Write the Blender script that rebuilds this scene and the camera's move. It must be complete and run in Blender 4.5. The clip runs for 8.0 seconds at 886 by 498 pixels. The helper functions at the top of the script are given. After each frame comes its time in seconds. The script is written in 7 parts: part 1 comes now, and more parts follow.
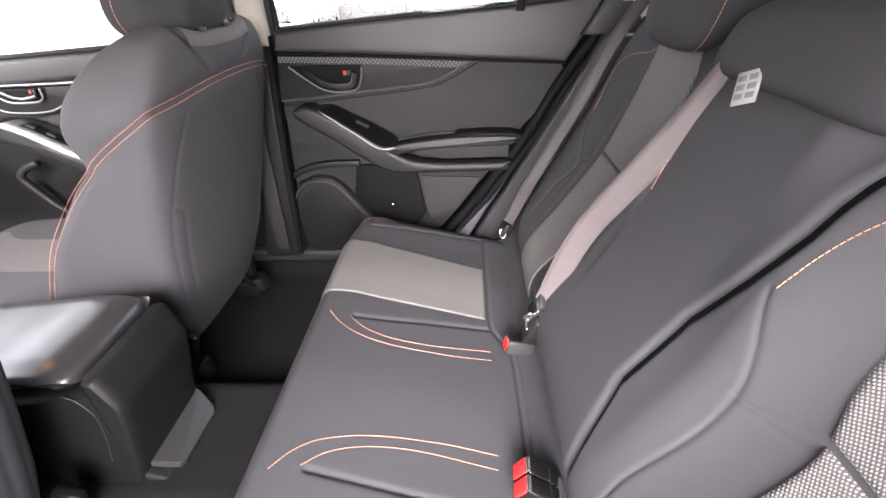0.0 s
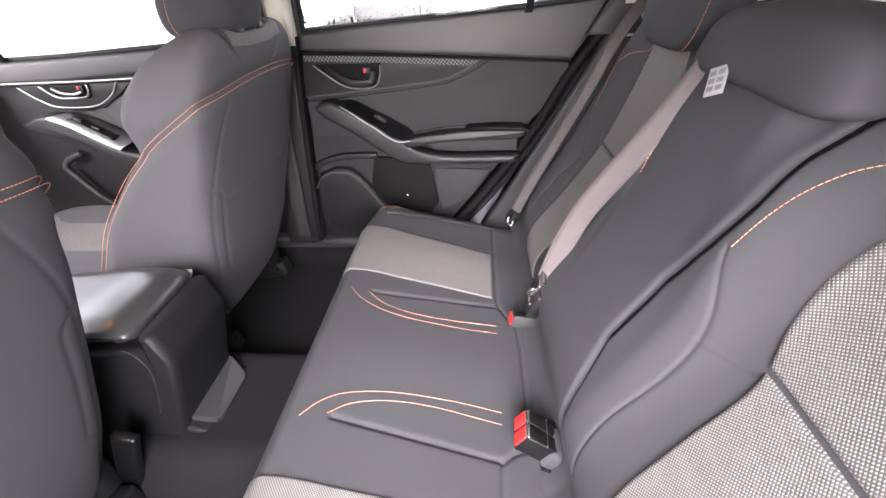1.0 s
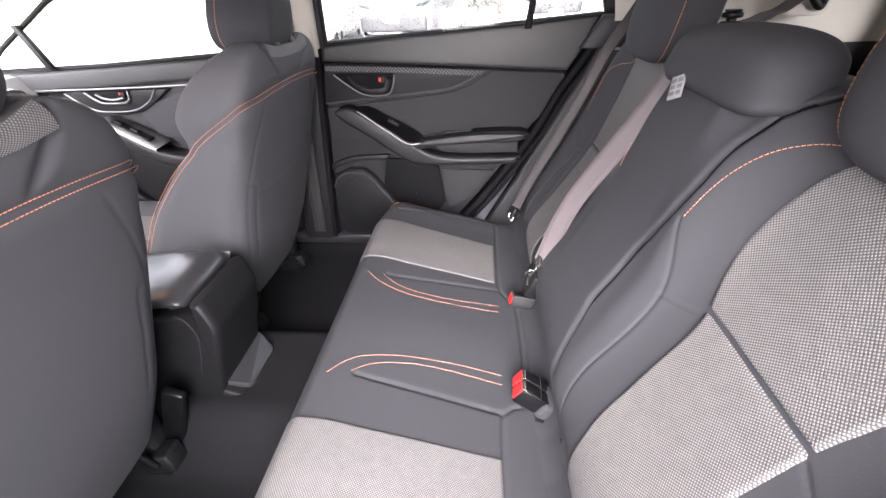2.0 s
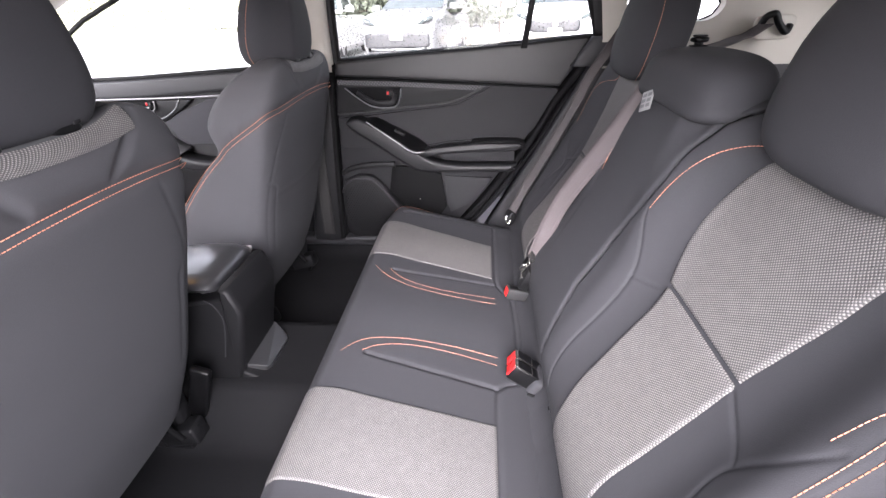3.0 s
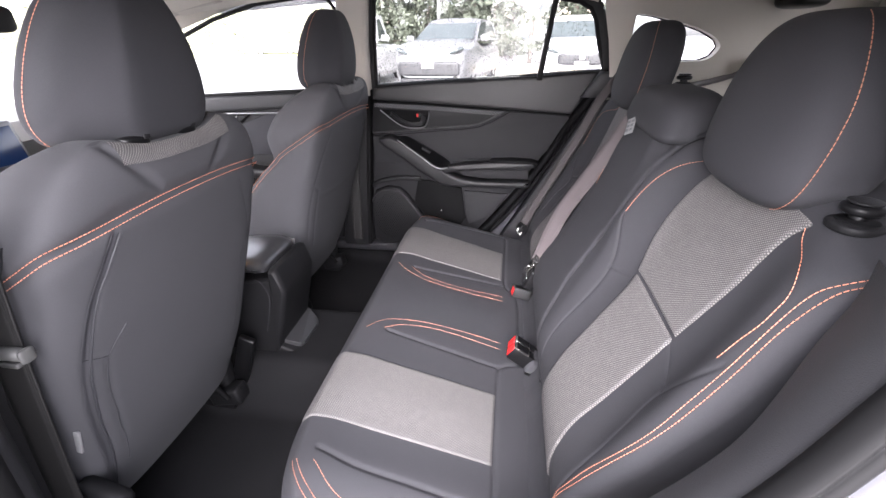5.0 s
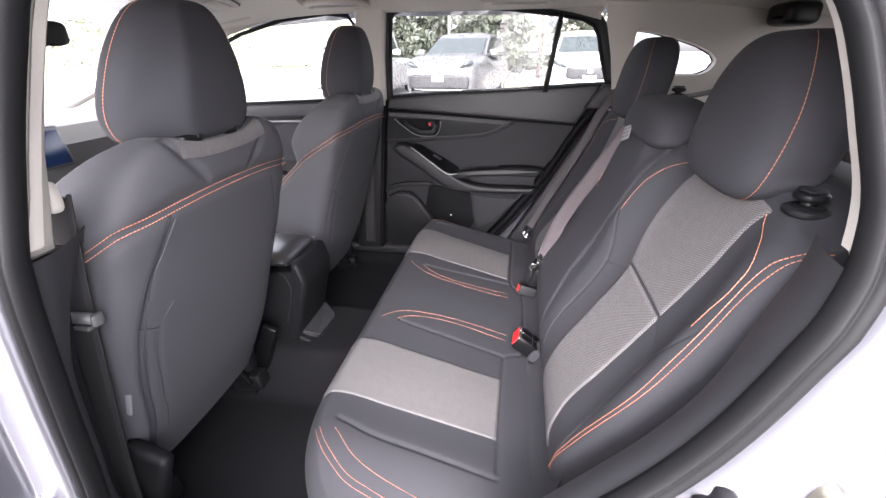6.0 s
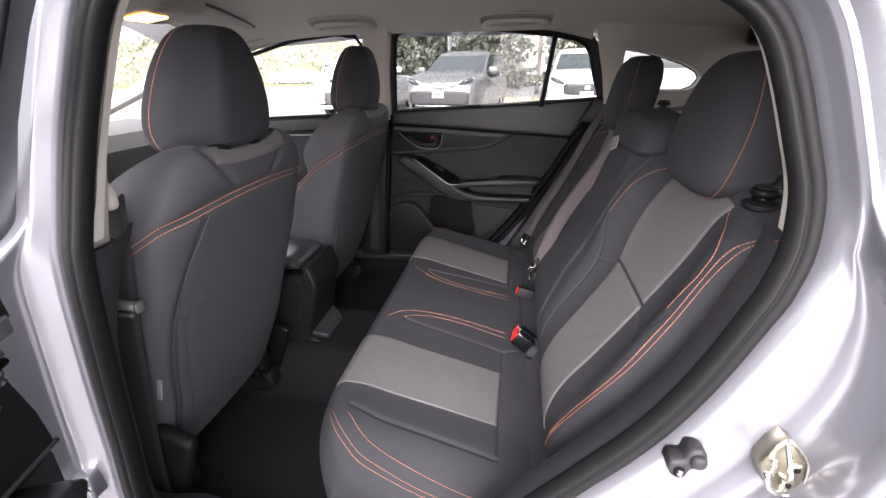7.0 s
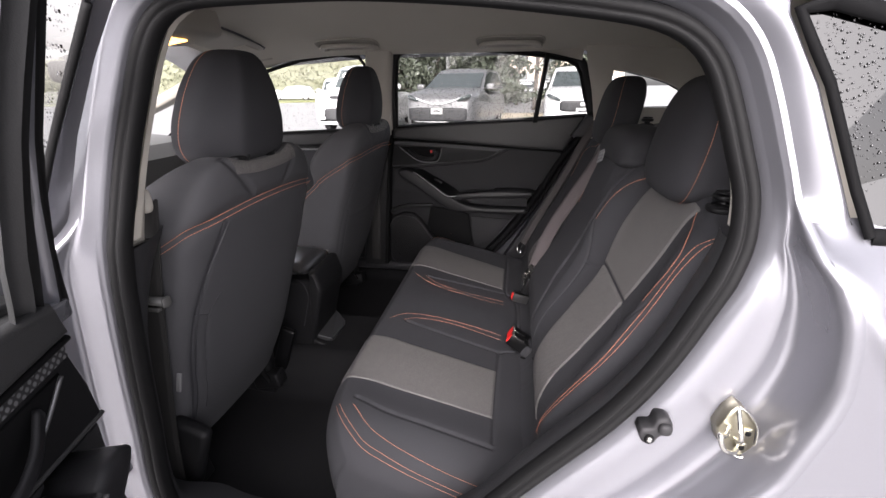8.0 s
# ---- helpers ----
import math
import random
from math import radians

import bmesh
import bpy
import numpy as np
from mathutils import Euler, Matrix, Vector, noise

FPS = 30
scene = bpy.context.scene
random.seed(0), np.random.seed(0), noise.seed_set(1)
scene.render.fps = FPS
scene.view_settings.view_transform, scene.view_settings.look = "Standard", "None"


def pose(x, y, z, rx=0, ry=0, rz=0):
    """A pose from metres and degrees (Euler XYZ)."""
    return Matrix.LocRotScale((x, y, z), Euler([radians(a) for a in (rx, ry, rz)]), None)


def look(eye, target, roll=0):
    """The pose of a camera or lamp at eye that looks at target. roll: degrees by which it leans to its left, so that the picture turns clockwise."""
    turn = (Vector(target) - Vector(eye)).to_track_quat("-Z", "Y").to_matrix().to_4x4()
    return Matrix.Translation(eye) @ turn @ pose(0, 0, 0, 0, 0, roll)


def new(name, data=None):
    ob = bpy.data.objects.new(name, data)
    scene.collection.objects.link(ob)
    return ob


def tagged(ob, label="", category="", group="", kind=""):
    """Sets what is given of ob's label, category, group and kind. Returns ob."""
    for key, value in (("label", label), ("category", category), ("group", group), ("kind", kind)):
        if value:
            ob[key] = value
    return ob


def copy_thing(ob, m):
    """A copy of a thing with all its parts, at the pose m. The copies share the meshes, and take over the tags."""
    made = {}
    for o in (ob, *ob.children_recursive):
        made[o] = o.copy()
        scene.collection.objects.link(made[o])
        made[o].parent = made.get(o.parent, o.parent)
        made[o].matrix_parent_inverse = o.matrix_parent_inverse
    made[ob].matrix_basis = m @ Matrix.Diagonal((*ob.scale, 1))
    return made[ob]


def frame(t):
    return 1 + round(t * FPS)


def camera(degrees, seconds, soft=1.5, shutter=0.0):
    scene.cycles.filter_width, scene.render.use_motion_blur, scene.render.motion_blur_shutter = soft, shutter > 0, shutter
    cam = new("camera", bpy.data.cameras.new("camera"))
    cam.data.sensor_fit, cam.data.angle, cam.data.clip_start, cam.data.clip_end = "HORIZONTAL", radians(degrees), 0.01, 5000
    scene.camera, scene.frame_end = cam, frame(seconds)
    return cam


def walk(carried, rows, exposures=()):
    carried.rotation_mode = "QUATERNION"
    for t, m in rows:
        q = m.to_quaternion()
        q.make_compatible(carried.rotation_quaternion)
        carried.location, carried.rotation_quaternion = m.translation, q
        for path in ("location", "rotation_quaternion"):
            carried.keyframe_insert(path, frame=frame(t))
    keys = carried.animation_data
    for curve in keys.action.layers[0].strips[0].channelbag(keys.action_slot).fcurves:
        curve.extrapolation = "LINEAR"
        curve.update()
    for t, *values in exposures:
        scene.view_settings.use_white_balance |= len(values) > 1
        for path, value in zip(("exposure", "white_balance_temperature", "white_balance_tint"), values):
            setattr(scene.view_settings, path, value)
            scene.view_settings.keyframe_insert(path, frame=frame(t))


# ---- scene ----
cam = camera(92.3, 8.0)
PATH = [
    (0, (0.299, -0.521, 1.205), (0.189, 1.156, 0.122), -2.7),
    (0.5, (0.302, -0.561, 1.209), (0.162, 1.112, 0.121), -2.9),
    (1, (0.303, -0.615, 1.217), (0.142, 1.059, 0.135), -3.0),
    (1.5, (0.301, -0.68, 1.226), (0.126, 1.003, 0.16), -3.0),
    (3, (0.305, -0.863, 1.251), (0.13, 0.866, 0.261), -2.2),
    (3.5, (0.316, -0.9, 1.254), (0.129, 0.843, 0.292), -1.7),
    (4, (0.324, -0.948, 1.252), (0.113, 0.807, 0.318), -1.3),
    (4.5, (0.333, -0.995, 1.261), (0.088, 0.769, 0.35), -1.0),
    (5, (0.339, -1.042, 1.269), (0.063, 0.729, 0.38), -0.8),
    (6.5, (0.349, -1.184, 1.27), (0.028, 0.616, 0.459), -0.5),
    (7, (0.353, -1.226, 1.272), (0.034, 0.589, 0.494), -0.7),
    (7.5, (0.358, -1.265, 1.276), (0.041, 0.564, 0.532), -0.8),
    (8, (0.366, -1.307, 1.278), (0.05, 0.534, 0.563), -0.6),
]
EXPOSURES = [(0, 4.45, 6550, 18), (1.5, 4.35, 6450, 18), (3, 4.0, 6250, 19), (4, 3.92, 6250, 19), (5, 3.76, 6250, 19), (6.5, 3.36, 6250, 19), (7, 2.78, 6400, 19), (7.5, 2.35, 6450, 18), (8, 2.22, 6500, 17)]
walk(cam, [(t, look(eye, target, roll)) for t, eye, target, roll in PATH], EXPOSURES)

# ---- world and light: a bright overcast day ----
world = bpy.data.worlds.new("overcast")
scene.world = world
world.use_nodes = True
wn = world.node_tree.nodes
wl = world.node_tree.links
sky = wn.new("ShaderNodeTexSky")
sky.sky_type, sky.sun_disc, sky.sun_elevation, sky.sun_rotation = "NISHITA", False, radians(33), radians(183)
sky.dust_density, sky.air_density = 4.0, 1.0
grey = wn.new("ShaderNodeRGBToBW")
mixw = wn.new("ShaderNodeMix")
mixw.data_type = "RGBA"
mixw.inputs[0].default_value = 0.85
wl.new(sky.outputs[0], grey.inputs[0])
wl.new(sky.outputs[0], mixw.inputs[6])
wl.new(grey.outputs[0], mixw.inputs[7])
wl.new(mixw.outputs[2], wn["Background"].inputs[0])
wn["Background"].inputs[1].default_value = 0.15
sun_data = bpy.data.lights.new("sun", "SUN")
sun_data.energy, sun_data.angle, sun_data.color = 0.95, radians(80), (1.0, 0.97, 0.93)
sun = new("sun", sun_data)
sun.matrix_world = look((-0.12, -2.4, 1.55), (0, 0, 0))


# ---- materials ----
def mat(name, colour, rough=0.6, metal=0.0, grain=0.0, scale=200.0, bump=0.0, blotch=0.0, spec=0.5, sheen=0.0, coat=0.0):
    """A surface with fine grain (colour and bump) and a soft large-scale variation."""
    m = bpy.data.materials.new(name)
    m.use_nodes = True
    nt = m.node_tree
    b = nt.nodes["Principled BSDF"]
    b.inputs["Base Color"].default_value = (*colour, 1)
    b.inputs["Roughness"].default_value = rough
    b.inputs["Metallic"].default_value = metal
    b.inputs["Specular IOR Level"].default_value = spec
    b.inputs["Sheen Weight"].default_value = sheen
    b.inputs["Coat Weight"].default_value = coat
    co = nt.nodes.new("ShaderNodeTexCoord")
    fine = nt.nodes.new("ShaderNodeTexNoise")
    fine.inputs["Scale"].default_value = scale
    fine.inputs["Detail"].default_value = 3
    nt.links.new(co.outputs["Object"], fine.inputs["Vector"])
    big = nt.nodes.new("ShaderNodeTexNoise")
    big.inputs["Scale"].default_value = 7.0
    big.inputs["Detail"].default_value = 4
    nt.links.new(co.outputs["Object"], big.inputs["Vector"])
    if grain or blotch:
        ma = nt.nodes.new("ShaderNodeMath")
        ma.operation = "MULTIPLY_ADD"
        ma.inputs[1].default_value = grain
        ma.inputs[2].default_value = 1 - grain / 2
        nt.links.new(fine.outputs[0], ma.inputs[0])
        mb = nt.nodes.new("ShaderNodeMath")
        mb.operation = "MULTIPLY_ADD"
        mb.inputs[1].default_value = blotch
        mb.inputs[2].default_value = 1 - blotch / 2
        nt.links.new(big.outputs[0], mb.inputs[0])
        mm = nt.nodes.new("ShaderNodeMath")
        mm.operation = "MULTIPLY"
        nt.links.new(ma.outputs[0], mm.inputs[0])
        nt.links.new(mb.outputs[0], mm.inputs[1])
        sc = nt.nodes.new("ShaderNodeVectorMath")
        sc.operation = "SCALE"
        sc.inputs[0].default_value = colour
        nt.links.new(mm.outputs[0], sc.inputs["Scale"])
        nt.links.new(sc.outputs[0], b.inputs["Base Color"])
    if bump:
        bp = nt.nodes.new("ShaderNodeBump")
        bp.inputs["Strength"].default_value = bump
        bp.inputs["Distance"].default_value = 0.001
        nt.links.new(fine.outputs[0], bp.inputs["Height"])
        nt.links.new(bp.outputs[0], b.inputs["Normal"])
    return m


def woven(name, light, dark, pitch=0.0031, strength=0.5, slant=38.0):
    """Coarse basket weave, on the sheet's own metric coordinates."""
    m = bpy.data.materials.new(name)
    m.use_nodes = True
    nt = m.node_tree
    b = nt.nodes["Principled BSDF"]
    b.inputs["Roughness"].default_value = 0.7
    b.inputs["Specular IOR Level"].default_value = 0.35
    b.inputs["Sheen Weight"].default_value = 0.0
    uv = nt.nodes.new("ShaderNodeUVMap")
    turn = nt.nodes.new("ShaderNodeMapping")
    turn.inputs["Rotation"].default_value = (0, 0, math.radians(slant))
    nt.links.new(uv.outputs[0], turn.inputs["Vector"])
    waves = []
    for axis in ("X", "Y"):
        w = nt.nodes.new("ShaderNodeTexWave")
        w.wave_type, w.bands_direction, w.wave_profile = "BANDS", axis, "SIN"
        w.inputs["Scale"].default_value = 2 * math.pi / 20 / pitch
        w.inputs["Distortion"].default_value = 0.0
        w.inputs["Detail Scale"].default_value = 40
        nt.links.new(turn.outputs[0], w.inputs["Vector"])
        waves.append(w)
    mul = nt.nodes.new("ShaderNodeMath")
    mul.operation = "MULTIPLY"
    nt.links.new(waves[0].outputs["Fac"], mul.inputs[0])
    nt.links.new(waves[1].outputs["Fac"], mul.inputs[1])
    big = nt.nodes.new("ShaderNodeTexNoise")
    big.inputs["Scale"].default_value = 60
    nt.links.new(uv.outputs[0], big.inputs["Vector"])
    add = nt.nodes.new("ShaderNodeMath")
    add.operation = "MULTIPLY_ADD"
    add.inputs[1].default_value = 0.25
    nt.links.new(big.outputs[0], add.inputs[0])
    nt.links.new(mul.outputs[0], add.inputs[2])
    ramp = nt.nodes.new("ShaderNodeValToRGB")
    ramp.color_ramp.elements[0].position, ramp.color_ramp.elements[1].position = 0.18, 0.62
    ramp.color_ramp.elements[0].color, ramp.color_ramp.elements[1].color = (*dark, 1), (*light, 1)
    nt.links.new(add.outputs[0], ramp.inputs[0])
    nt.links.new(ramp.outputs[0], b.inputs["Base Color"])
    bp = nt.nodes.new("ShaderNodeBump")
    bp.inputs["Strength"].default_value = strength
    bp.inputs["Distance"].default_value = 0.0012
    nt.links.new(mul.outputs[0], bp.inputs["Height"])
    nt.links.new(bp.outputs[0], b.inputs["Normal"])
    return m


def glass(name, tint=(1, 1, 1), amount=0.06):
    """Thin window glass: mostly clear, with a faint mirror."""
    m = bpy.data.materials.new(name)
    m.use_nodes = True
    nt = m.node_tree
    nt.nodes.remove(nt.nodes["Principled BSDF"])
    out = nt.nodes["Material Output"]
    tr = nt.nodes.new("ShaderNodeBsdfTransparent")
    tr.inputs[0].default_value = (*tint, 1)
    gl = nt.nodes.new("ShaderNodeBsdfGlossy")
    gl.inputs["Roughness"].default_value = 0.02
    mx = nt.nodes.new("ShaderNodeMixShader")
    mx.inputs[0].default_value = amount
    nt.links.new(tr.outputs[0], mx.inputs[1])
    nt.links.new(gl.outputs[0], mx.inputs[2])
    nt.links.new(mx.outputs[0], out.inputs[0])
    return m


FABRIC = mat("charcoal seat fabric", (0.025, 0.025, 0.0285), 0.85, grain=0.35, scale=900, bump=0.25, blotch=0.12, spec=0.3)
FABRIC_B = mat("seat back fabric", (0.047, 0.047, 0.0515), 0.8, grain=0.3, scale=900, bump=0.2, blotch=0.15, spec=0.35)
VINYL = mat("dark vinyl", (0.030, 0.030, 0.034), 0.55, grain=0.2, scale=500, bump=0.2, blotch=0.1, spec=0.4)
WEAVE = woven("grey woven insert", (0.172, 0.163, 0.159), (0.048, 0.046, 0.047))
THREAD = mat("orange thread", (0.56, 0.215, 0.125), 0.6, grain=0.4, scale=900)
BLACK = mat("black textured plastic", (0.0064, 0.0064, 0.0072), 0.54, grain=0.3, scale=700, bump=0.35, blotch=0.1, spec=0.24)
GREYP = mat("dark grey soft plastic", (0.018, 0.018, 0.0202), 0.55, grain=0.3, scale=700, bump=0.35, blotch=0.1, spec=0.35)
# Lightened to put the sheen at grazing angles into the colour.
TRIMG = mat("worn dark grey trim plastic", (0.024, 0.024, 0.0262), 0.50, grain=0.3, scale=700, bump=0.3, blotch=0.15, spec=0.35)
GLOSS = mat("satin black leatherette", (0.0085, 0.0085, 0.0098), 0.50, grain=0.2, scale=500, bump=0.25, blotch=0.1, spec=0.32)
# Near-black: puts shade into gaps, hollows and slots as colour; black parts too.
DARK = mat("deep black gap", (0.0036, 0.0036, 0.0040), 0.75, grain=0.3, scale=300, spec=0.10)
CARPET = mat("black carpet", (0.0135, 0.0135, 0.0145), 0.95, grain=0.9, scale=1400, bump=1.0, blotch=0.35, spec=0.04)
BEIGE = mat("warm grey headliner cloth", (0.58, 0.55, 0.495), 0.9, grain=0.12, scale=900, bump=0.2, blotch=0.06, spec=0.2)
BEIGEP = mat("warm grey pillar plastic", (0.43, 0.405, 0.362), 0.6, grain=0.1, scale=600, bump=0.2, blotch=0.05)
RUBBER = mat("black rubber seal", (0.0062, 0.0062, 0.0066), 0.68, grain=0.3, scale=200, blotch=0.2, spec=0.18)
PAINT = mat("silver blue metallic paint", (0.205, 0.206, 0.228), 0.27, metal=0.6, grain=0.16, scale=1500, blotch=0.05, coat=0.6)
CHROME = mat("bright metal", (0.65, 0.64, 0.60), 0.25, metal=1.0, grain=0.1, scale=200)
LIDM = mat("smooth black leatherette", (0.02, 0.02, 0.022), 0.30, grain=0.15, scale=500, bump=0.06, blotch=0.1, spec=0.8, coat=1.0)
LIDM.node_tree.nodes["Principled BSDF"].inputs["Coat Roughness"].default_value = 0.33
SATINB = mat("satin black plate", (0.030, 0.030, 0.032), 0.28, grain=0.15, scale=400, bump=0.05, blotch=0.1, spec=0.7)
PEG = mat("pale grey plastic", (0.075, 0.075, 0.073), 0.45, grain=0.15, scale=300, blotch=0.1)
BRASS = mat("yellowed zinc plating", (0.40, 0.375, 0.29), 0.32, metal=1.0, grain=0.2, scale=150, blotch=0.3)
STOPM = mat("dark grey rubber", (0.020, 0.0195, 0.021), 0.6, grain=0.3, scale=200, blotch=0.2, spec=0.3)
BELT = mat("grey belt webbing", (0.060, 0.050, 0.052), 0.6, grain=0.4, scale=900, bump=0.3, blotch=0.1, spec=0.4)
BELTD = mat("dark belt webbing", (0.013, 0.0125, 0.0125), 0.6, grain=0.4, scale=900, bump=0.3, blotch=0.1, spec=0.4)
# Dark dash plastic; the glare on its top is put into this lighter colour.
DASHM = mat("soft grey dash skin", (0.14, 0.14, 0.136), 0.6, grain=0.25, scale=500, bump=0.25, blotch=0.1, spec=0.4)
# Door cloth, its colour darkened for the shade below the window.
DOORM = mat("dark door cloth", (0.0145, 0.0145, 0.0162), 0.75, grain=0.3, scale=900, bump=0.2, blotch=0.12, spec=0.3)
# Trim colour lightened to put in the light that falls from the window.
UPPER = mat("soft grey upper trim", (0.029, 0.029, 0.030), 0.5, grain=0.3, scale=600, bump=0.3, blotch=0.1, spec=0.4)
# BELT's webbing in a darker colour, for the shade beside the outer seat.
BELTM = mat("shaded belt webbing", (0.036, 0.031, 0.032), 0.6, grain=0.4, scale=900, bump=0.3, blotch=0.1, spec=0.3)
SATIN = mat("satin silver trim", (0.16, 0.16, 0.165), 0.38, metal=0.8, grain=0.1, scale=200)
# A lighter grey than BUCKLEM, for the single buckle.
BUCKLEG = mat("worn grey buckle plastic", (0.024, 0.024, 0.025), 0.45, grain=0.3, scale=500, bump=0.15, blotch=0.1, spec=0.3)
BUCKLEM = mat("black buckle plastic", (0.004, 0.004, 0.0045), 0.35, grain=0.3, scale=500, bump=0.15, blotch=0.1, spec=0.25)
RED = mat("red button", (0.58, 0.016, 0.016), 0.4, grain=0.1, scale=300)
LABELW = mat("white cloth label", (0.175, 0.175, 0.18), 0.7, grain=0.1, scale=300)
LABELG = mat("grey print", (0.085, 0.085, 0.09), 0.7, grain=0.1, scale=300)
CARBON = woven("carbon-look trim", (0.11, 0.11, 0.115), (0.014, 0.014, 0.015), 0.008, 0.2)
GLASS = glass("window glass", (0.96, 0.97, 0.96), 0.05)
GLASSR = glass("lightly tinted window glass", (0.66, 0.67, 0.66), 0.05)
PRIVT = glass("tinted tailgate glass", (0.35, 0.36, 0.36), 0.06)
PRIV = glass("tinted window glass", (0.008, 0.0085, 0.0085), 0.075)
GLASSW = glass("rain-wet window glass", (0.42, 0.43, 0.43), 0.32)


# ---- building helpers ----
def part(name, me, material, parent=None, label=""):
    """Link a mesh (or a bmesh) as ONE object, under a thing or a part."""
    if isinstance(me, bmesh.types.BMesh):
        data = bpy.data.meshes.new(name)
        me.to_mesh(data)
        me.free()
        me = data
    if material and not me.materials:
        me.materials.append(material)
    ob = new(name, me)
    if parent:
        ob.parent = parent
    if label:
        ob["label"] = label
    return ob


def thing(name, label, category, group="", kind="", at=(0, 0, 0)):
    ob = new(name)
    ob.empty_display_size = 0.05
    ob.location = at
    return tagged(ob, label, category, group, kind)


def mesh_of(verts, faces, uvs=None, smooth=True):
    me = bpy.data.meshes.new("m")
    me.from_pydata([tuple(map(float, v)) for v in verts], [], faces)
    if smooth:
        me.shade_smooth()
    if uvs is not None:
        lay = me.uv_layers.new(name="UVMap")
        idx = np.zeros(len(me.loops), dtype=np.int32)
        me.loops.foreach_get("vertex_index", idx)
        lay.data.foreach_set("uv", np.asarray(uvs, dtype=np.float32)[idx].ravel())
    me.update()
    return me


def sheet(P, uv=None, wrap=False, flip=False, smooth=True):
    """A mesh from an n x m grid of places; wrap closes it along the second axis."""
    P = np.asarray(P, float)
    n, m = P.shape[:2]
    faces = []
    for i in range(n - 1):
        for j in range(m if wrap else m - 1):
            a, b, c, d = i * m + j, i * m + (j + 1) % m, (i + 1) * m + (j + 1) % m, (i + 1) * m + j
            faces.append((a, d, c, b) if flip else (a, b, c, d))
    return mesh_of(P.reshape(-1, 3), faces, None if uv is None else np.asarray(uv).reshape(-1, 2), smooth)


def spline(pts, n):
    """n places along a smooth curve through pts."""
    p = np.asarray(pts, float)
    if len(p) == 2:
        return p[0] + (p[1] - p[0]) * np.linspace(0, 1, n)[:, None]
    d = np.r_[0, np.cumsum(np.linalg.norm(np.diff(p, axis=0), axis=1))]
    t = np.linspace(0, d[-1], n)
    return np.stack([hermite(d, p[:, k])(t) for k in range(p.shape[1])], axis=1)


def hermite(xs, ys):
    """A smooth function through the values ys at xs."""
    xs, ys = np.asarray(xs, float), np.asarray(ys, float)
    s = np.diff(ys) / np.diff(xs)
    m = np.r_[s[0], (s[1:] + s[:-1]) / 2, s[-1]]
    for i in range(1, len(xs) - 1):
        if s[i - 1] * s[i] <= 0:
            m[i] = 0
        else:
            lim = 3 * min(abs(s[i - 1]), abs(s[i]))
            m[i] = max(-lim, min(lim, m[i]))

    def f(x):
        x = np.clip(np.asarray(x, float), xs[0], xs[-1])
        i = np.clip(np.searchsorted(xs, x, side="right") - 1, 0, len(xs) - 2)
        h = xs[i + 1] - xs[i]
        t = (x - xs[i]) / h
        return (2 * t**3 - 3 * t**2 + 1) * ys[i] + (t**3 - 2 * t**2 + t) * h * m[i] + (3 * t**2 - 2 * t**3) * ys[i + 1] + (t**3 - t**2) * h * m[i + 1]
    return f


def ramp01(x, a, b):
    t = np.clip((np.asarray(x, float) - a) / (b - a), 0, 1)
    return t * t * (3 - 2 * t)


def seg_dist(U, V, line):
    """The distance of every (U, V) from a polyline."""
    best = np.full(U.shape, 9.0)
    for (a, b), (c, d) in zip(line[:-1], line[1:]):
        dx, dy = c - a, d - b
        L = dx * dx + dy * dy + 1e-12
        t = np.clip(((U - a) * dx + (V - b) * dy) / L, 0, 1)
        best = np.minimum(best, np.hypot(U - a - t * dx, V - b - t * dy))
    return best


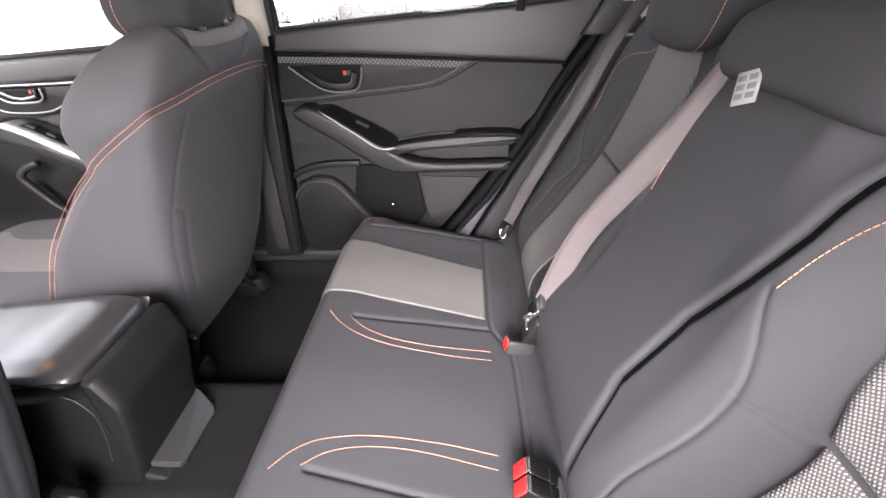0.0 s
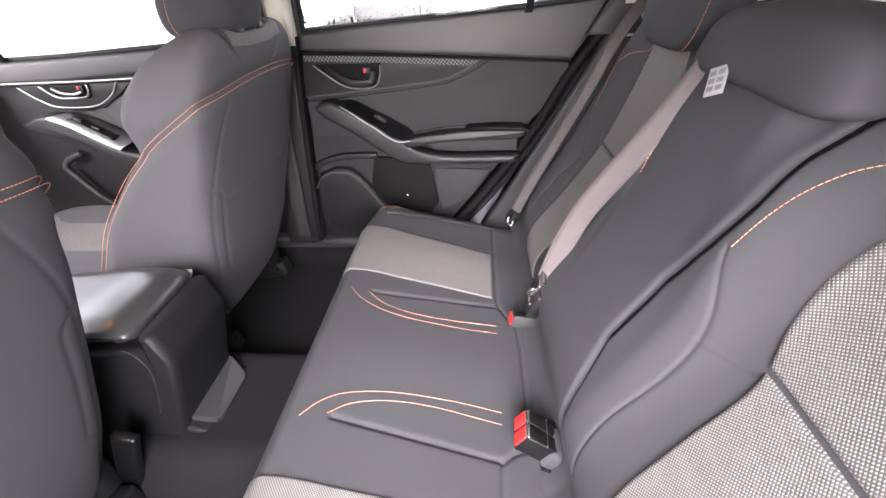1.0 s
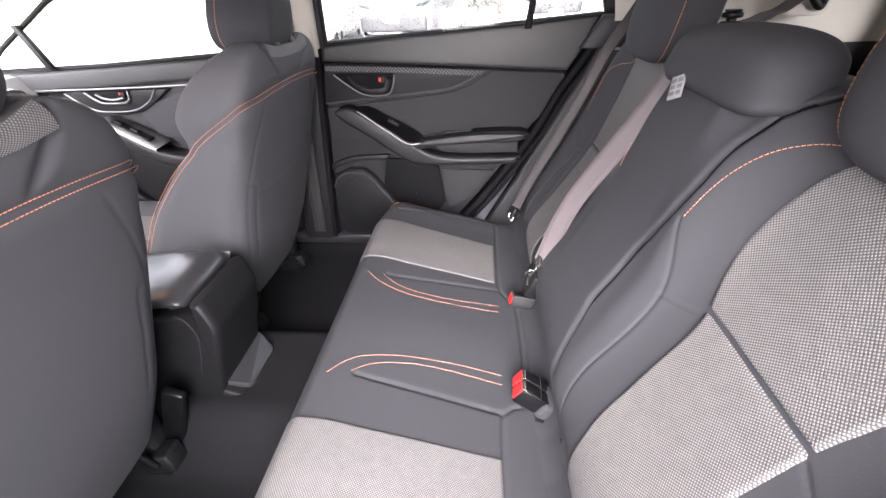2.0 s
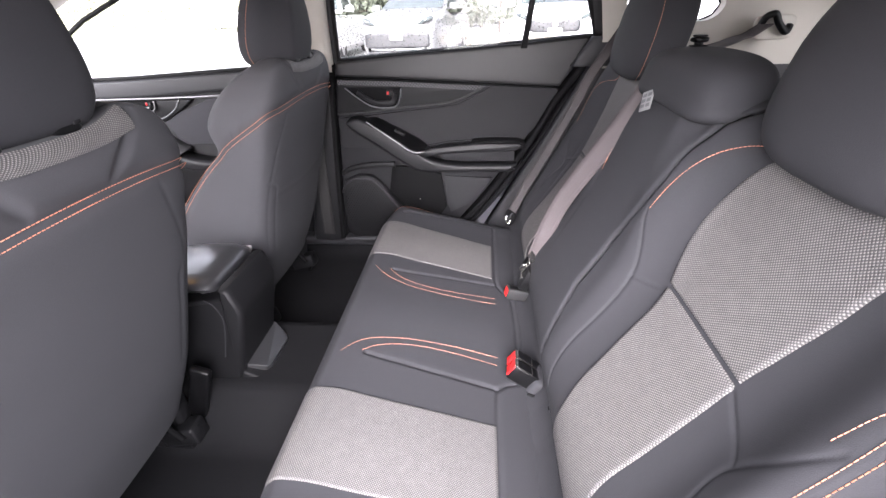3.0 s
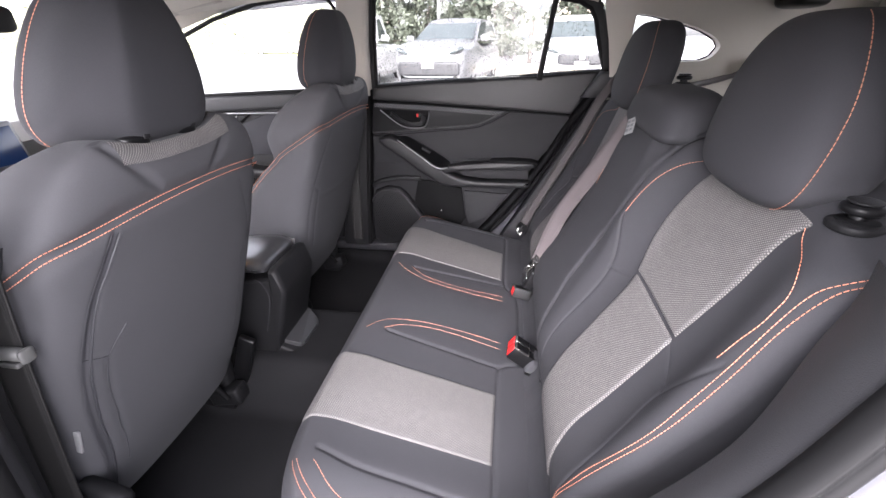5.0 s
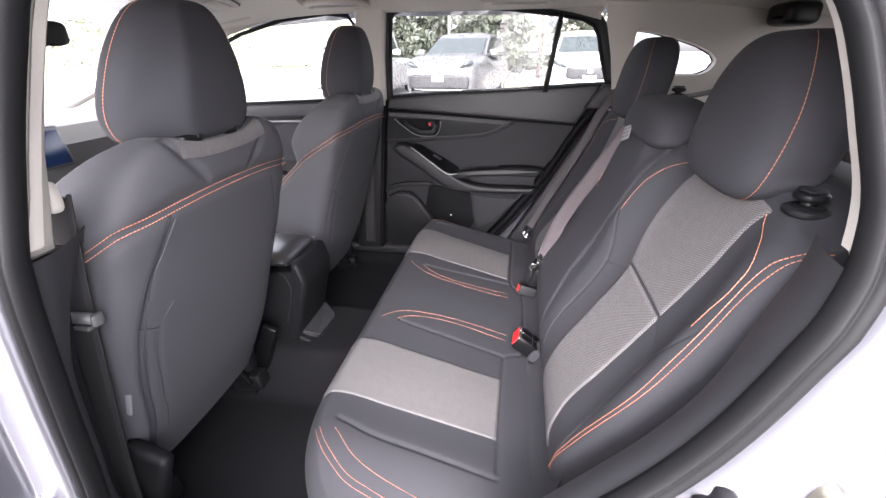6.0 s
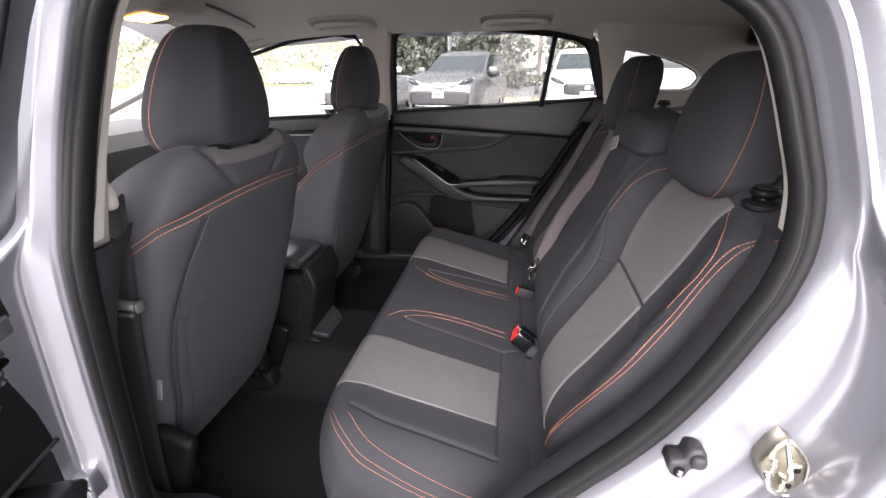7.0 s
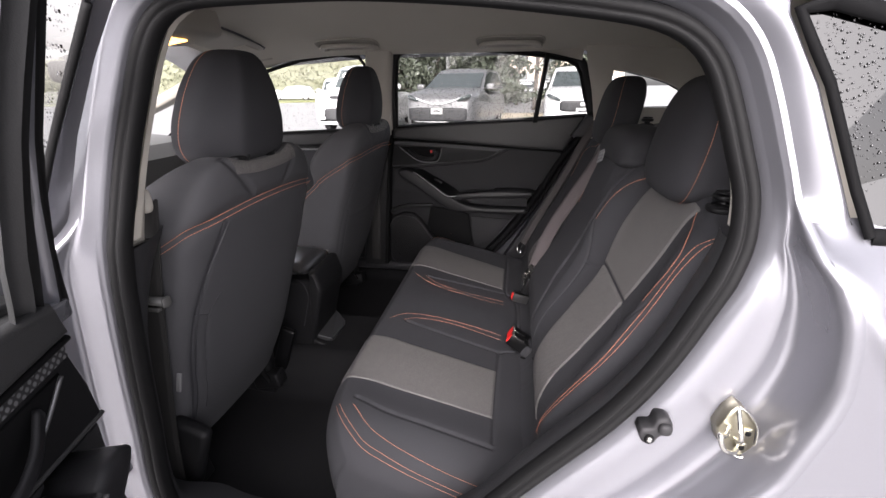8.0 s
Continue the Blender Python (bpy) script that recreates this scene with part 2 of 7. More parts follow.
class Skin:
    """A padded surface S(u, v), with seams pressed into it."""

    def __init__(self, S, seams=(), depth=0.006, width=0.006):
        self.S, self.depth, self.width = S, depth, width
        self.seams = [spline(s, 40) for s in seams]

    def normal(self, U, V, e=0.003):
        a = self.S(U + e, V) - self.S(U - e, V)
        b = self.S(U, V + e) - self.S(U, V - e)
        n = np.cross(b, a)
        return n / (np.linalg.norm(n, axis=-1, keepdims=True) + 1e-12)

    def at(self, U, V, lift=0.0):
        U, V = np.asarray(U, float), np.asarray(V, float)
        d = np.zeros(U.shape) + lift
        for s in self.seams:
            r = seg_dist(U, V, s) / self.width
            d = d - self.depth * (0.5 * np.exp(-r ** 2) + 0.5 * np.exp(-2.6 * r))
        return self.S(U, V) + self.normal(U, V) * d[..., None]

    def body(self, us, vs):
        U, V = np.meshgrid(us, vs, indexing="ij")
        return sheet(self.at(U, V), np.stack([U, V], -1))

    def panel(self, left, right, v0, v1, n=40, m=60, lift=0.004, slant=(0, 0)):
        """A piece of cloth between the curves left(v) and right(v), its rim turned in. slant shifts the ends' v across it."""
        t, w = np.meshgrid(np.linspace(0, 1, n), np.linspace(0, 1, m), indexing="ij")
        V = v0 + (v1 - v0) * w
        V = V + (slant[0] * (1 - w) + slant[1] * w) * (t - 0.5)
        U = left(V) * (1 - t) + right(V) * t
        rim = np.minimum(np.minimum(t, 1 - t) * np.abs(right(V) - left(V)), np.minimum(w, 1 - w) * abs(v1 - v0))
        lf = lift - (lift + 0.003) * np.clip(1 - rim / 0.004, 0, 1) ** 2
        return sheet(self.at(U, V, lf), np.stack([U, V], -1))

    def stitches(self, lines, size=0.0005, length=0.0046, gap=0.0012):
        verts, faces = [], []
        for line in lines:
            pts = spline(line, 400)
            P = self.at(pts[:, 0], pts[:, 1], 0.0008)
            N = self.normal(pts[:, 0], pts[:, 1])
            add_stitches(verts, faces, P, N, size, length, gap)
        return mesh_of(verts, faces, smooth=False)


def add_stitches(verts, faces, P, N, size=0.0005, length=0.0046, gap=0.0012):
    d = np.r_[0, np.cumsum(np.linalg.norm(np.diff(P, axis=0), axis=1))]
    s = 0.0
    while s + length < d[-1]:
        a = np.array([np.interp(s, d, P[:, k]) for k in range(3)])
        b = np.array([np.interp(s + length, d, P[:, k]) for k in range(3)])
        n = np.array([np.interp(s, d, N[:, k]) for k in range(3)])
        x = b - a
        side = np.cross(n, x)
        side = side / (np.linalg.norm(side) + 1e-9) * size
        up = n * size
        mid = (a + b) / 2
        k = len(verts)
        verts += [a + side * 0.75, a + up * 0.9, a - side * 0.75, mid + side, mid + up * 1.3, mid - side, b + side * 0.75, b + up * 0.9, b - side * 0.75]
        faces += [(k, k + 3, k + 4, k + 1), (k + 1, k + 4, k + 5, k + 2), (k + 3, k + 6, k + 7, k + 4), (k + 4, k + 7, k + 8, k + 5)]
        s += length + gap


def pillow(c, half, e=0.4, e2=0.4, shape=None, n=28, m=40, turn=None):
    """A cushion-like block: a superellipsoid, which shape() may bend further."""
    v = np.linspace(-math.pi / 2, math.pi / 2, n)
    u = np.linspace(-math.pi, math.pi, m, endpoint=False)
    V, U = np.meshgrid(v, u, indexing="ij")
    sp = lambda a, k: np.sign(a) * np.abs(a) ** k
    Q = np.stack([sp(np.cos(V), e) * sp(np.cos(U), e2), sp(np.cos(V), e) * sp(np.sin(U), e2), sp(np.sin(V), e)], -1)
    P = Q * np.asarray(half)
    if shape:
        P = shape(P, Q)
    if turn is not None:
        P = P @ np.array(Euler([radians(a) for a in turn]).to_matrix()).T
    return sheet(P + np.asarray(c), wrap=True)


def box(c, half, r=0.003, turn=None, segs=2):
    """A block with rounded edges."""
    bm = bmesh.new()
    bmesh.ops.create_cube(bm, size=2)
    bmesh.ops.scale(bm, vec=half, verts=bm.verts)
    r = min(r, min(half) * 0.95)
    bmesh.ops.bevel(bm, geom=bm.edges[:], offset=r, segments=segs, profile=0.5, affect="EDGES")
    if turn is not None:
        bmesh.ops.rotate(bm, matrix=Euler([radians(a) for a in turn]).to_matrix(), verts=bm.verts)
    bmesh.ops.translate(bm, vec=c, verts=bm.verts)
    for f in bm.faces:
        f.smooth = True
    return bm


def slab(outline, y0, y1, r=0.006, segs=3, smooth=40, tilt=0.0):
    """An outline in x and z, with thickness from y0 to y1, its y0 face rounded off. tilt leans it: y grows by tilt per metre of z."""
    pts = spline(list(outline) + [outline[0]], smooth)[:-1] if smooth else np.asarray(outline, float)
    bm = bmesh.new()
    vs = [bm.verts.new((x, y0, z)) for x, z in pts]
    f = bm.faces.new(vs)
    ex = bmesh.ops.extrude_face_region(bm, geom=[f])
    bmesh.ops.translate(bm, vec=(0, y1 - y0, 0), verts=[v for v in ex["geom"] if isinstance(v, bmesh.types.BMVert)])
    bmesh.ops.recalc_face_normals(bm, faces=bm.faces[:])
    near = [e for e in bm.edges if all(abs(v.co.y - y0) < 1e-5 for v in e.verts)]
    bmesh.ops.bevel(bm, geom=near, offset=r, segments=segs, profile=0.5, affect="EDGES")
    if tilt:
        for v in bm.verts:
            v.co.y += tilt * (v.co.z - 1.0)
    for f in bm.faces:
        f.smooth = True
    return bm


def moulded(outline, y0, y1, inset=0.012, band=0.024, steps=5):
    """An outline in x and z between y0 and y1, drawn in along a rounded band at both sides, with flat cheeks."""
    p = np.asarray(outline, float)
    t = np.roll(p, -1, 0) - np.roll(p, 1, 0)
    nrm = np.stack([t[:, 1], -t[:, 0]], -1)
    nrm /= np.linalg.norm(nrm, axis=1, keepdims=True) + 1e-9
    area = np.sum(p[:, 0] * np.roll(p[:, 1], -1) - np.roll(p[:, 0], -1) * p[:, 1])
    nrm *= 1 if area > 0 else -1
    k = np.linspace(0, 1, steps)
    prof = [(y0 + band * (1 - q), -inset * (1 - math.sqrt(max(0.0, 1 - q ** 1.5)))) for q in k[::-1]]
    prof += [(y1 - band * (1 - q), -inset * (1 - math.sqrt(max(0.0, 1 - q ** 1.5)))) for q in k]
    bm = bmesh.new()
    rings = [[bm.verts.new((a, y, b)) for a, b in p + nrm * o] for y, o in prof]
    n = len(p)
    for r0, r1 in zip(rings, rings[1:]):
        for i in range(n):
            bm.faces.new((r0[i], r0[(i + 1) % n], r1[(i + 1) % n], r1[i]))
    bm.faces.new(rings[0])
    bm.faces.new(rings[-1][::-1])
    bmesh.ops.recalc_face_normals(bm, faces=bm.faces[:])
    for f in bm.faces:
        f.smooth = True
    return bm


def sharp(ob, deg=35):
    """Shade smooth only across edges flatter than deg."""
    me = ob.data
    me.set_sharp_from_angle(angle=radians(deg))
    return ob


def tube(pts, r, n=10, closed=False, flat=None, count=None, caps=True):
    """A rod along pts; flat=(w, h) gives it a strap's section, w across the first normal."""
    P = spline(pts, count) if count else np.asarray(pts, float)
    T = np.gradient(P, axis=0)
    if closed:
        T = np.roll(P, -1, 0) - np.roll(P, 1, 0)
    T /= np.linalg.norm(T, axis=1, keepdims=True) + 1e-12
    ref = np.array([0, 0, 1.0]) if abs(T[0][2]) < 0.9 else np.array([0, 1.0, 0])
    rings = []
    A = ref
    for p, t in zip(P, T):
        A = A - t * (A @ t)
        A /= np.linalg.norm(A)
        B = np.cross(t, A)
        a = np.linspace(0, 2 * math.pi, n, endpoint=False)
        ca, sa = np.cos(a), np.sin(a)
        if flat:
            ca, sa = np.sign(ca) * np.abs(ca) ** 0.4 * flat[0], np.sign(sa) * np.abs(sa) ** 0.4 * flat[1]
        else:
            ca, sa = ca * r, sa * r
        rings.append(p + ca[:, None] * A + sa[:, None] * B)
    R = np.array(rings)
    if closed:
        R = np.concatenate([R, R[:1]])
    elif caps:
        R = np.concatenate([np.repeat(P[:1, None], n, 1), R, np.repeat(P[-1:, None], n, 1)])
    return sheet(R, wrap=True, flip=True)


def strap(pts, sides, w, thick=0.0014, count=60):
    """Webbing along pts, its width along sides."""
    P = spline(pts, count)
    sd = np.asarray(sides, float)
    S = np.stack([np.interp(np.linspace(0, len(sd) - 1, count), np.arange(len(sd)), sd[:, k]) for k in range(3)], 1)
    T = np.gradient(P, axis=0)
    N = np.cross(T, S)
    N /= np.linalg.norm(N, axis=1, keepdims=True)
    S = np.cross(N, T)
    S /= np.linalg.norm(S, axis=1, keepdims=True)
    ring = [(-1, -1), (-0.5, -1.3), (0, -1.4), (0.5, -1.3), (1, -1), (1, 1), (0.5, 0.7), (0, 0.6), (-0.5, 0.7), (-1, 1)]
    R = np.stack([P + S * (a * w / 2) + N * (b * thick) for a, b in ring], 1)
    return sheet(R, wrap=True)


def belt(name, label, pts, sides, w, webbing):
    """A seat belt: flat webbing with a raised woven edge along both sides."""
    ob = thing(name, label, "seat belt")
    part("webbing", strap(pts, sides, w), webbing, ob)
    for e in (-1, 1):
        rim_pts = [tuple(Vector(p) + Vector(q).normalized() * e * (w / 2 - 0.0022)) for p, q in zip(pts, sides)]
        part("woven_edge", strap(rim_pts, sides, 0.0042, 0.0026), webbing, ob)
    return ob


# ---- rear bench: cushion ----
def arc(pts):
    p = np.asarray(pts, float)
    d = np.r_[0, np.cumsum(np.linalg.norm(np.diff(p, axis=0), axis=1))]
    return d, hermite(d, p[:, 0]), hermite(d, p[:, 1])


CUSH = [(-0.035, 0.34), (-0.058, 0.44), (-0.062, 0.52), (-0.045, 0.572), (-0.014, 0.597), (0.03, 0.594), (0.10, 0.577), (0.20, 0.554), (0.30, 0.530), (0.37, 0.513), (0.42, 0.500), (0.47, 0.48)]
CD, CX, CZ = arc(CUSH)


def cush_v(x):
    """The way along the cushion's section at which it reaches x, on top."""
    v = np.linspace(CD[3], CD[-1], 400)
    return float(np.interp(x, CX(v), v))


def cushion_s(U, V):
    a = np.abs(U)
    over = np.clip(a - 0.575, 0, 9)
    ang = np.clip(over / 0.095, 0, math.pi / 2)
    y = np.sign(U) * np.where(a < 0.575, a, 0.575 + 0.095 * np.sin(ang))
    drop = 0.095 * (1 - np.cos(ang)) + np.clip(over - 0.095 * math.pi / 2, 0, 9)
    x, z = CX(V), CZ(V)
    front = ramp01(-x, -0.10, 0.06)
    x = x + front * 0.05 * np.clip((a - 0.45) / 0.2, 0, 1.2) ** 2
    z = z - drop * ramp01(z, 0.36, 0.50)
    top = ramp01(V, CD[3], CD[5])
    z = z + top * (0.007 * np.exp(-((a - 0.56) / 0.05) ** 2) + 0.004 * np.exp(-((a - 0.38) / 0.10) ** 2) + 0.004 * np.exp(-(U / 0.09) ** 2))
    return np.stack([x, y, z], -1)


def cv(pts, s=1):
    return [(s * y, cush_v(x)) for x, y in pts]


SEAM_BACK = [(0.348, -0.56), (0.345, -0.40), (0.346, -0.22), (0.352, -0.19), (0.395, -0.17), (0.400, 0.0), (0.395, 0.15), (0.360, 0.19), (0.352, 0.25), (0.352, 0.42), (0.352, 0.56)]
ST_A = [(0.0, 0.178), (0.025, 0.148), (0.06, 0.124), (0.15, 0.102), (0.25, 0.099), (0.35, 0.105)]
ST_B = [(0.045, 0.168), (0.075, 0.143), (0.12, 0.126), (0.20, 0.118), (0.35, 0.130)]
IN_SEAM = [(0.055, 0.172), (0.12, 0.178), (0.22, 0.188), (0.345, 0.200)]
OUT_SEAM = [(0.02, 0.545), (0.10, 0.560), (0.20, 0.566), (0.345, 0.575)]
csk = Skin(cushion_s, [cv(SEAM_BACK)] + [cv(q, s) for q in (IN_SEAM, OUT_SEAM) for s in (1, -1)], 0.006, 0.0055)
bench = thing("rear_bench", "charcoal cloth rear bench with grey woven inserts and orange stitching", "car seat")
cushion = part("seat_cushion", csk.body(np.linspace(-0.80, 0.80, 641), np.linspace(0, CD[-1], 260)), FABRIC, bench)
vb, vf = cush_v(0.344), cush_v(-0.052)
for s in (1, -1):
    lo, hi = (0.245, 0.472) if s > 0 else (-0.478, -0.280)
    lo2, hi2 = (0.227, 0.427) if s > 0 else (-0.484, -0.296)
    lf = lambda V, a=lo, b=lo2: a + (b - a) * np.clip((V - cush_v(0.0)) / (vb - cush_v(0.0)), 0, 1)
    rf = lambda V, a=hi, b=hi2: a + (b - a) * np.clip((V - cush_v(0.0)) / (vb - cush_v(0.0)), 0, 1)
    part("cushion_insert", csk.panel(lf, rf, vf, vb, 50, 90, 0.0025), WEAVE, cushion, "light grey woven insert")
side_st = [(0.572, 0.258), (0.600, 0.272), (0.622, 0.291), (0.649, 0.338), (0.664, 0.400), (0.678, 0.470), (0.691, 0.568), (0.698, 0.64)]
side_st2 = [(0.572, 0.270), (0.594, 0.285), (0.613, 0.305), (0.637, 0.347), (0.652, 0.405), (0.667, 0.470), (0.680, 0.568), (0.687, 0.64)]
top_st = [(0.572, 0.310), (0.603, 0.353), (0.625, 0.410), (0.641, 0.480), (0.652, 0.548), (0.660, 0.633)]
lines = [cv(q, s) for q in (ST_A, ST_B) for s in (1, -1)]
for s in (1, -1):
    lines += [[(s * u, v) for u, v in q] for q in (side_st, side_st2, top_st)]
tagged(part("stitching", csk.stitches(lines), THREAD, cushion, "orange contrast stitching"), kind="stuff")
# the cloth flap that closes the gap between cushion and backrest
FL = [(0.385, 0.495), (0.415, 0.507), (0.436, 0.532), (0.447, 0.568), (0.455, 0.605), (0.47, 0.64)]
FD, FX, FZ = arc(FL)
fsk = Skin(lambda U, V: np.stack([FX(V) + 0.0 * U, U, FZ(V) + 0.0 * U], -1), [[(y, 0.02), (y + 0.006, FD[-1])] for y in (-0.245, -0.33, 0.27, 0.35)], 0.004, 0.004)
part("backrest_flap", fsk.body(np.linspace(-0.62, 0.62, 160), np.linspace(0, FD[-1], 24)), FABRIC, bench)

for fy in (-0.290, 0.30, 0.36):
    stud = part("anchor_cover", pillow((0.444, fy, 0.572), (0.004, 0.008, 0.008), 0.6, 0.9, n=12, m=16), GREYP, bench, "small round anchor cover")
    part("anchor_slot", box((0.4395, fy, 0.572), (0.001, 0.004, 0.001), 0.0004), DARK, stud)
# ---- rear bench: backrests ----
BACK = [(0.47, 0.50), (0.445, 0.56), (0.441, 0.60), (0.452, 0.647), (0.518, 0.75), (0.590, 0.866), (0.636, 0.97), (0.674, 1.072), (0.690, 1.105), (0.722, 1.122), (0.765, 1.117), (0.785, 1.09), (0.78, 0.95), (0.74, 0.60)]
BD, BX, BZ = arc(BACK)
BACK_TOP = BD[8]


def back_v(z):
    v = np.linspace(0, BACK_TOP, 400)
    return float(np.interp(z, BZ(v), v))


IN_AMP = hermite([0.55, 0.65, 0.75, 0.85, 0.95, 1.03, 1.08, 1.12], [0.0, 0.012, 0.027, 0.040, 0.055, 0.050, 0.030, 0.015])
MID_AMP = hermite([0.55, 0.65, 0.80, 1.00, 1.10], [0.0, 0.012, 0.036, 0.054, 0.056])
OUT_AMP = hermite([0.55, 0.67, 0.79, 0.87, 0.94, 1.02, 1.06, 1.11], [0.0, 0.012, 0.028, 0.034, 0.029, 0.024, 0.018, 0.008])


def r_map(y):
    """Where a place of the narrow backrest lies on the wide one, whose outer seat is set further in."""
    return np.interp(-np.asarray(y, float), [0.0, 0.17, 0.30, 0.51, 0.56, 0.66, 0.80], [0.0, 0.078, 0.205, 0.375, 0.395, 0.540, 0.66])


def back_bulge(y, z):
    """How far the bolsters and the middle seat stand forward of the backrest's section."""
    y = np.asarray(y, float)
    a = np.where(y < 0, -y, np.interp(y, [0.0, 0.078, 0.205, 0.375, 0.395, 0.540, 0.66], [0.0, 0.17, 0.30, 0.51, 0.56, 0.66, 0.80]))
    k = ramp01(a, 0.13, 0.18)
    inner = (MID_AMP(z) * (1 - k) + IN_AMP(z) * k) * np.exp(-(np.clip(a - 0.195, 0, 9) / 0.060) ** 2)
    return inner + OUT_AMP(z) * np.exp(-((a - 0.622) / 0.050) ** 2)


def gap_y(z):
    return np.interp(z, [0.5, 0.645, 0.68, 0.755, 0.865, 0.94, 1.00, 1.05, 1.09, 1.12], [-0.190, -0.182, -0.172, -0.142, -0.148, -0.177, -0.191, -0.193, -0.204, -0.24])


def back_surface(yl, yr, thick=0.10, rl=0.05, rr=0.03):
    """A backrest between the edges yl(z) and yr(z). U is metres across, from -0.06 outside one edge to beyond the other."""
    def S(U, V):
        x, z = BX(V), BZ(V)
        w = 1 - ramp01(V, BACK_TOP - 0.01, BACK_TOP + 0.10)
        a, b = yl(z), yr(z)
        y = np.clip(U, a, b)
        out = np.abs(U - y)
        dl, dr = np.clip(y - a, 0, 9), np.clip(b - y, 0, 9)
        bl = rl * (1 - np.sqrt(np.clip(1 - np.clip(1 - dl / rl, 0, 1) ** 2, 0, 1)))
        br = rr * (1 - np.sqrt(np.clip(1 - np.clip(1 - dr / rr, 0, 1) ** 2, 0, 1)))
        x = x + w * (bl + br + out - back_bulge(y, z))
        z = z - 0.042 * ramp01(-y, 0.49, 0.655) * ramp01(V, BACK_TOP - 0.07, BACK_TOP + 0.03)
        return np.stack([x, y, z], -1)
    return S


c1, c2 = (-0.312, 0.866), (-0.512, 0.878)
bv = lambda pts, s=1: [(y if s > 0 else float(r_map(y)), back_v(z)) for y, z in pts]
# seams and stitches in (across, height); the right side mirrors the left one
B_IN = [(-0.350, 0.57), (-0.340, 0.65), (-0.325, 0.70), (-0.314, 0.775), (-0.304, 0.864), (-0.283, 0.912), (-0.275, 0.97), (-0.283, 1.016), (-0.300, 1.054), (-0.335, 1.09)]
B_OUT = [(-0.528, 0.57), (-0.520, 0.64), (-0.508, 0.69), (-0.505, 0.76), (-0.503, 0.864), (-0.514, 0.928), (-0.525, 0.975), (-0.533, 1.019), (-0.543, 1.058), (-0.560, 1.09)]
B_CROSS_IN = [(-0.305, 0.864), (-0.268, 0.853), (-0.240, 0.848)]
B_CURVE_IN = [(-0.262, 0.60), (-0.250, 0.66), (-0.243, 0.72), (-0.246, 0.785), (-0.241, 0.845), (-0.226, 0.896), (-0.202, 0.953)]
B_CROSS_OUT = [(-0.503, 0.863), (-0.537, 0.849), (-0.573, 0.840)]
B_LOWER_OUT = [(-0.598, 0.60), (-0.597, 0.666), (-0.593, 0.723), (-0.586, 0.776), (-0.574, 0.822), (-0.584, 0.850), (-0.608, 0.893), (-0.628, 0.933)]
ST_IN = [(-0.207, 0.956), (-0.213, 0.996), (-0.223, 1.031), (-0.238, 1.057), (-0.264, 1.073), (-0.318, 1.084)]
ST_MID = [(0.060, 0.930), (0.064, 0.988), (0.072, 1.050), (0.086, 1.092)]
ST_OUT = [(-0.615, 0.933), (-0.619, 0.963), (-0.625, 0.998), (-0.625, 1.018), (-0.618, 1.036), (-0.597, 1.052), (-0.560, 1.067), (-0.549, 1.078)]
ST_E1 = [(-0.592, 0.60), (-0.608, 0.67), (-0.614, 0.72), (-0.628, 0.78), (-0.634, 0.825), (-0.635, 0.865), (-0.635, 0.946), (-0.636, 1.00), (-0.640, 1.040), (-0.648, 1.063), (-0.652, 1.085)]
ST_E2 = [(-0.598, 0.60), (-0.617, 0.68), (-0.624, 0.725), (-0.636, 0.79), (-0.642, 0.85), (-0.643, 0.90), (-0.643, 0.975), (-0.646, 1.020), (-0.651, 1.050), (-0.656, 1.07), (-0.658, 1.09)]


def backrest(side, yl, yr, rl, rr):
    sk = Skin(back_surface(yl, yr, rl=rl, rr=rr), [bv(q, side) for q in (B_CROSS_IN, B_CURVE_IN, B_CROSS_OUT, B_LOWER_OUT)], 0.0026, 0.0034)
    return sk


def outer(z):
    """The outer edge of the backrest, which is narrower towards the seat."""
    return np.interp(z, [0.5, 0.56, 0.66, 0.76, 0.87, 0.98, 1.06, 1.12], [0.585, 0.60, 0.635, 0.650, 0.657, 0.660, 0.660, 0.655])


lsk = backrest(1, lambda z: -outer(z), lambda z: gap_y(z) - 0.005, 0.022, 0.007)
rsk = backrest(-1, lambda z: gap_y(z) + 0.005, lambda z: r_map(-outer(z)), 0.012, 0.022)
vs_back = np.r_[np.linspace(0, BD[9], 220), np.linspace(BD[9], BD[-1], 40)[1:]]
lback = part("backrest", lsk.body(np.linspace(-0.78, -0.05, 420), vs_back), FABRIC, bench, "narrow backrest of the split bench")
rback = part("backrest", rsk.body(np.linspace(-0.28, 0.78, 560), vs_back), FABRIC, bench, "wide backrest of the split bench, with the middle seat")
for sk, ob, s in ((lsk, lback, 1), (rsk, rback, -1)):
    fi = hermite([back_v(z) for y, z in B_IN], [y if s > 0 else float(r_map(y)) for y, z in B_IN])
    fo = hermite([back_v(z) for y, z in B_OUT], [y if s > 0 else float(r_map(y)) for y, z in B_OUT])
    a, b = (fo, fi) if s > 0 else (fi, fo)
    sl = 0.0
    part("lower_insert", sk.panel(a, b, back_v(0.57), back_v(0.872), 44, 60, 0.0032, (0, sl)), WEAVE, ob, "light grey woven insert")
    part("upper_insert", sk.panel(a, b, back_v(0.873), back_v(1.088), 44, 50, 0.0032, (sl, 0)), WEAVE, ob, "light grey woven insert")
    tagged(part("stitching", sk.stitches([bv(q, s) for q in ((ST_IN, ST_OUT, ST_E1, ST_E2) if s > 0 else (ST_OUT,))] + ([] if s > 0 else [[(y, back_v(z)) for y, z in ST_MID]])), THREAD, ob, "orange contrast stitching"), kind="stuff")

# black strip and backing in the split, which also stand in for gap shade
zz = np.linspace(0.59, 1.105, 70)
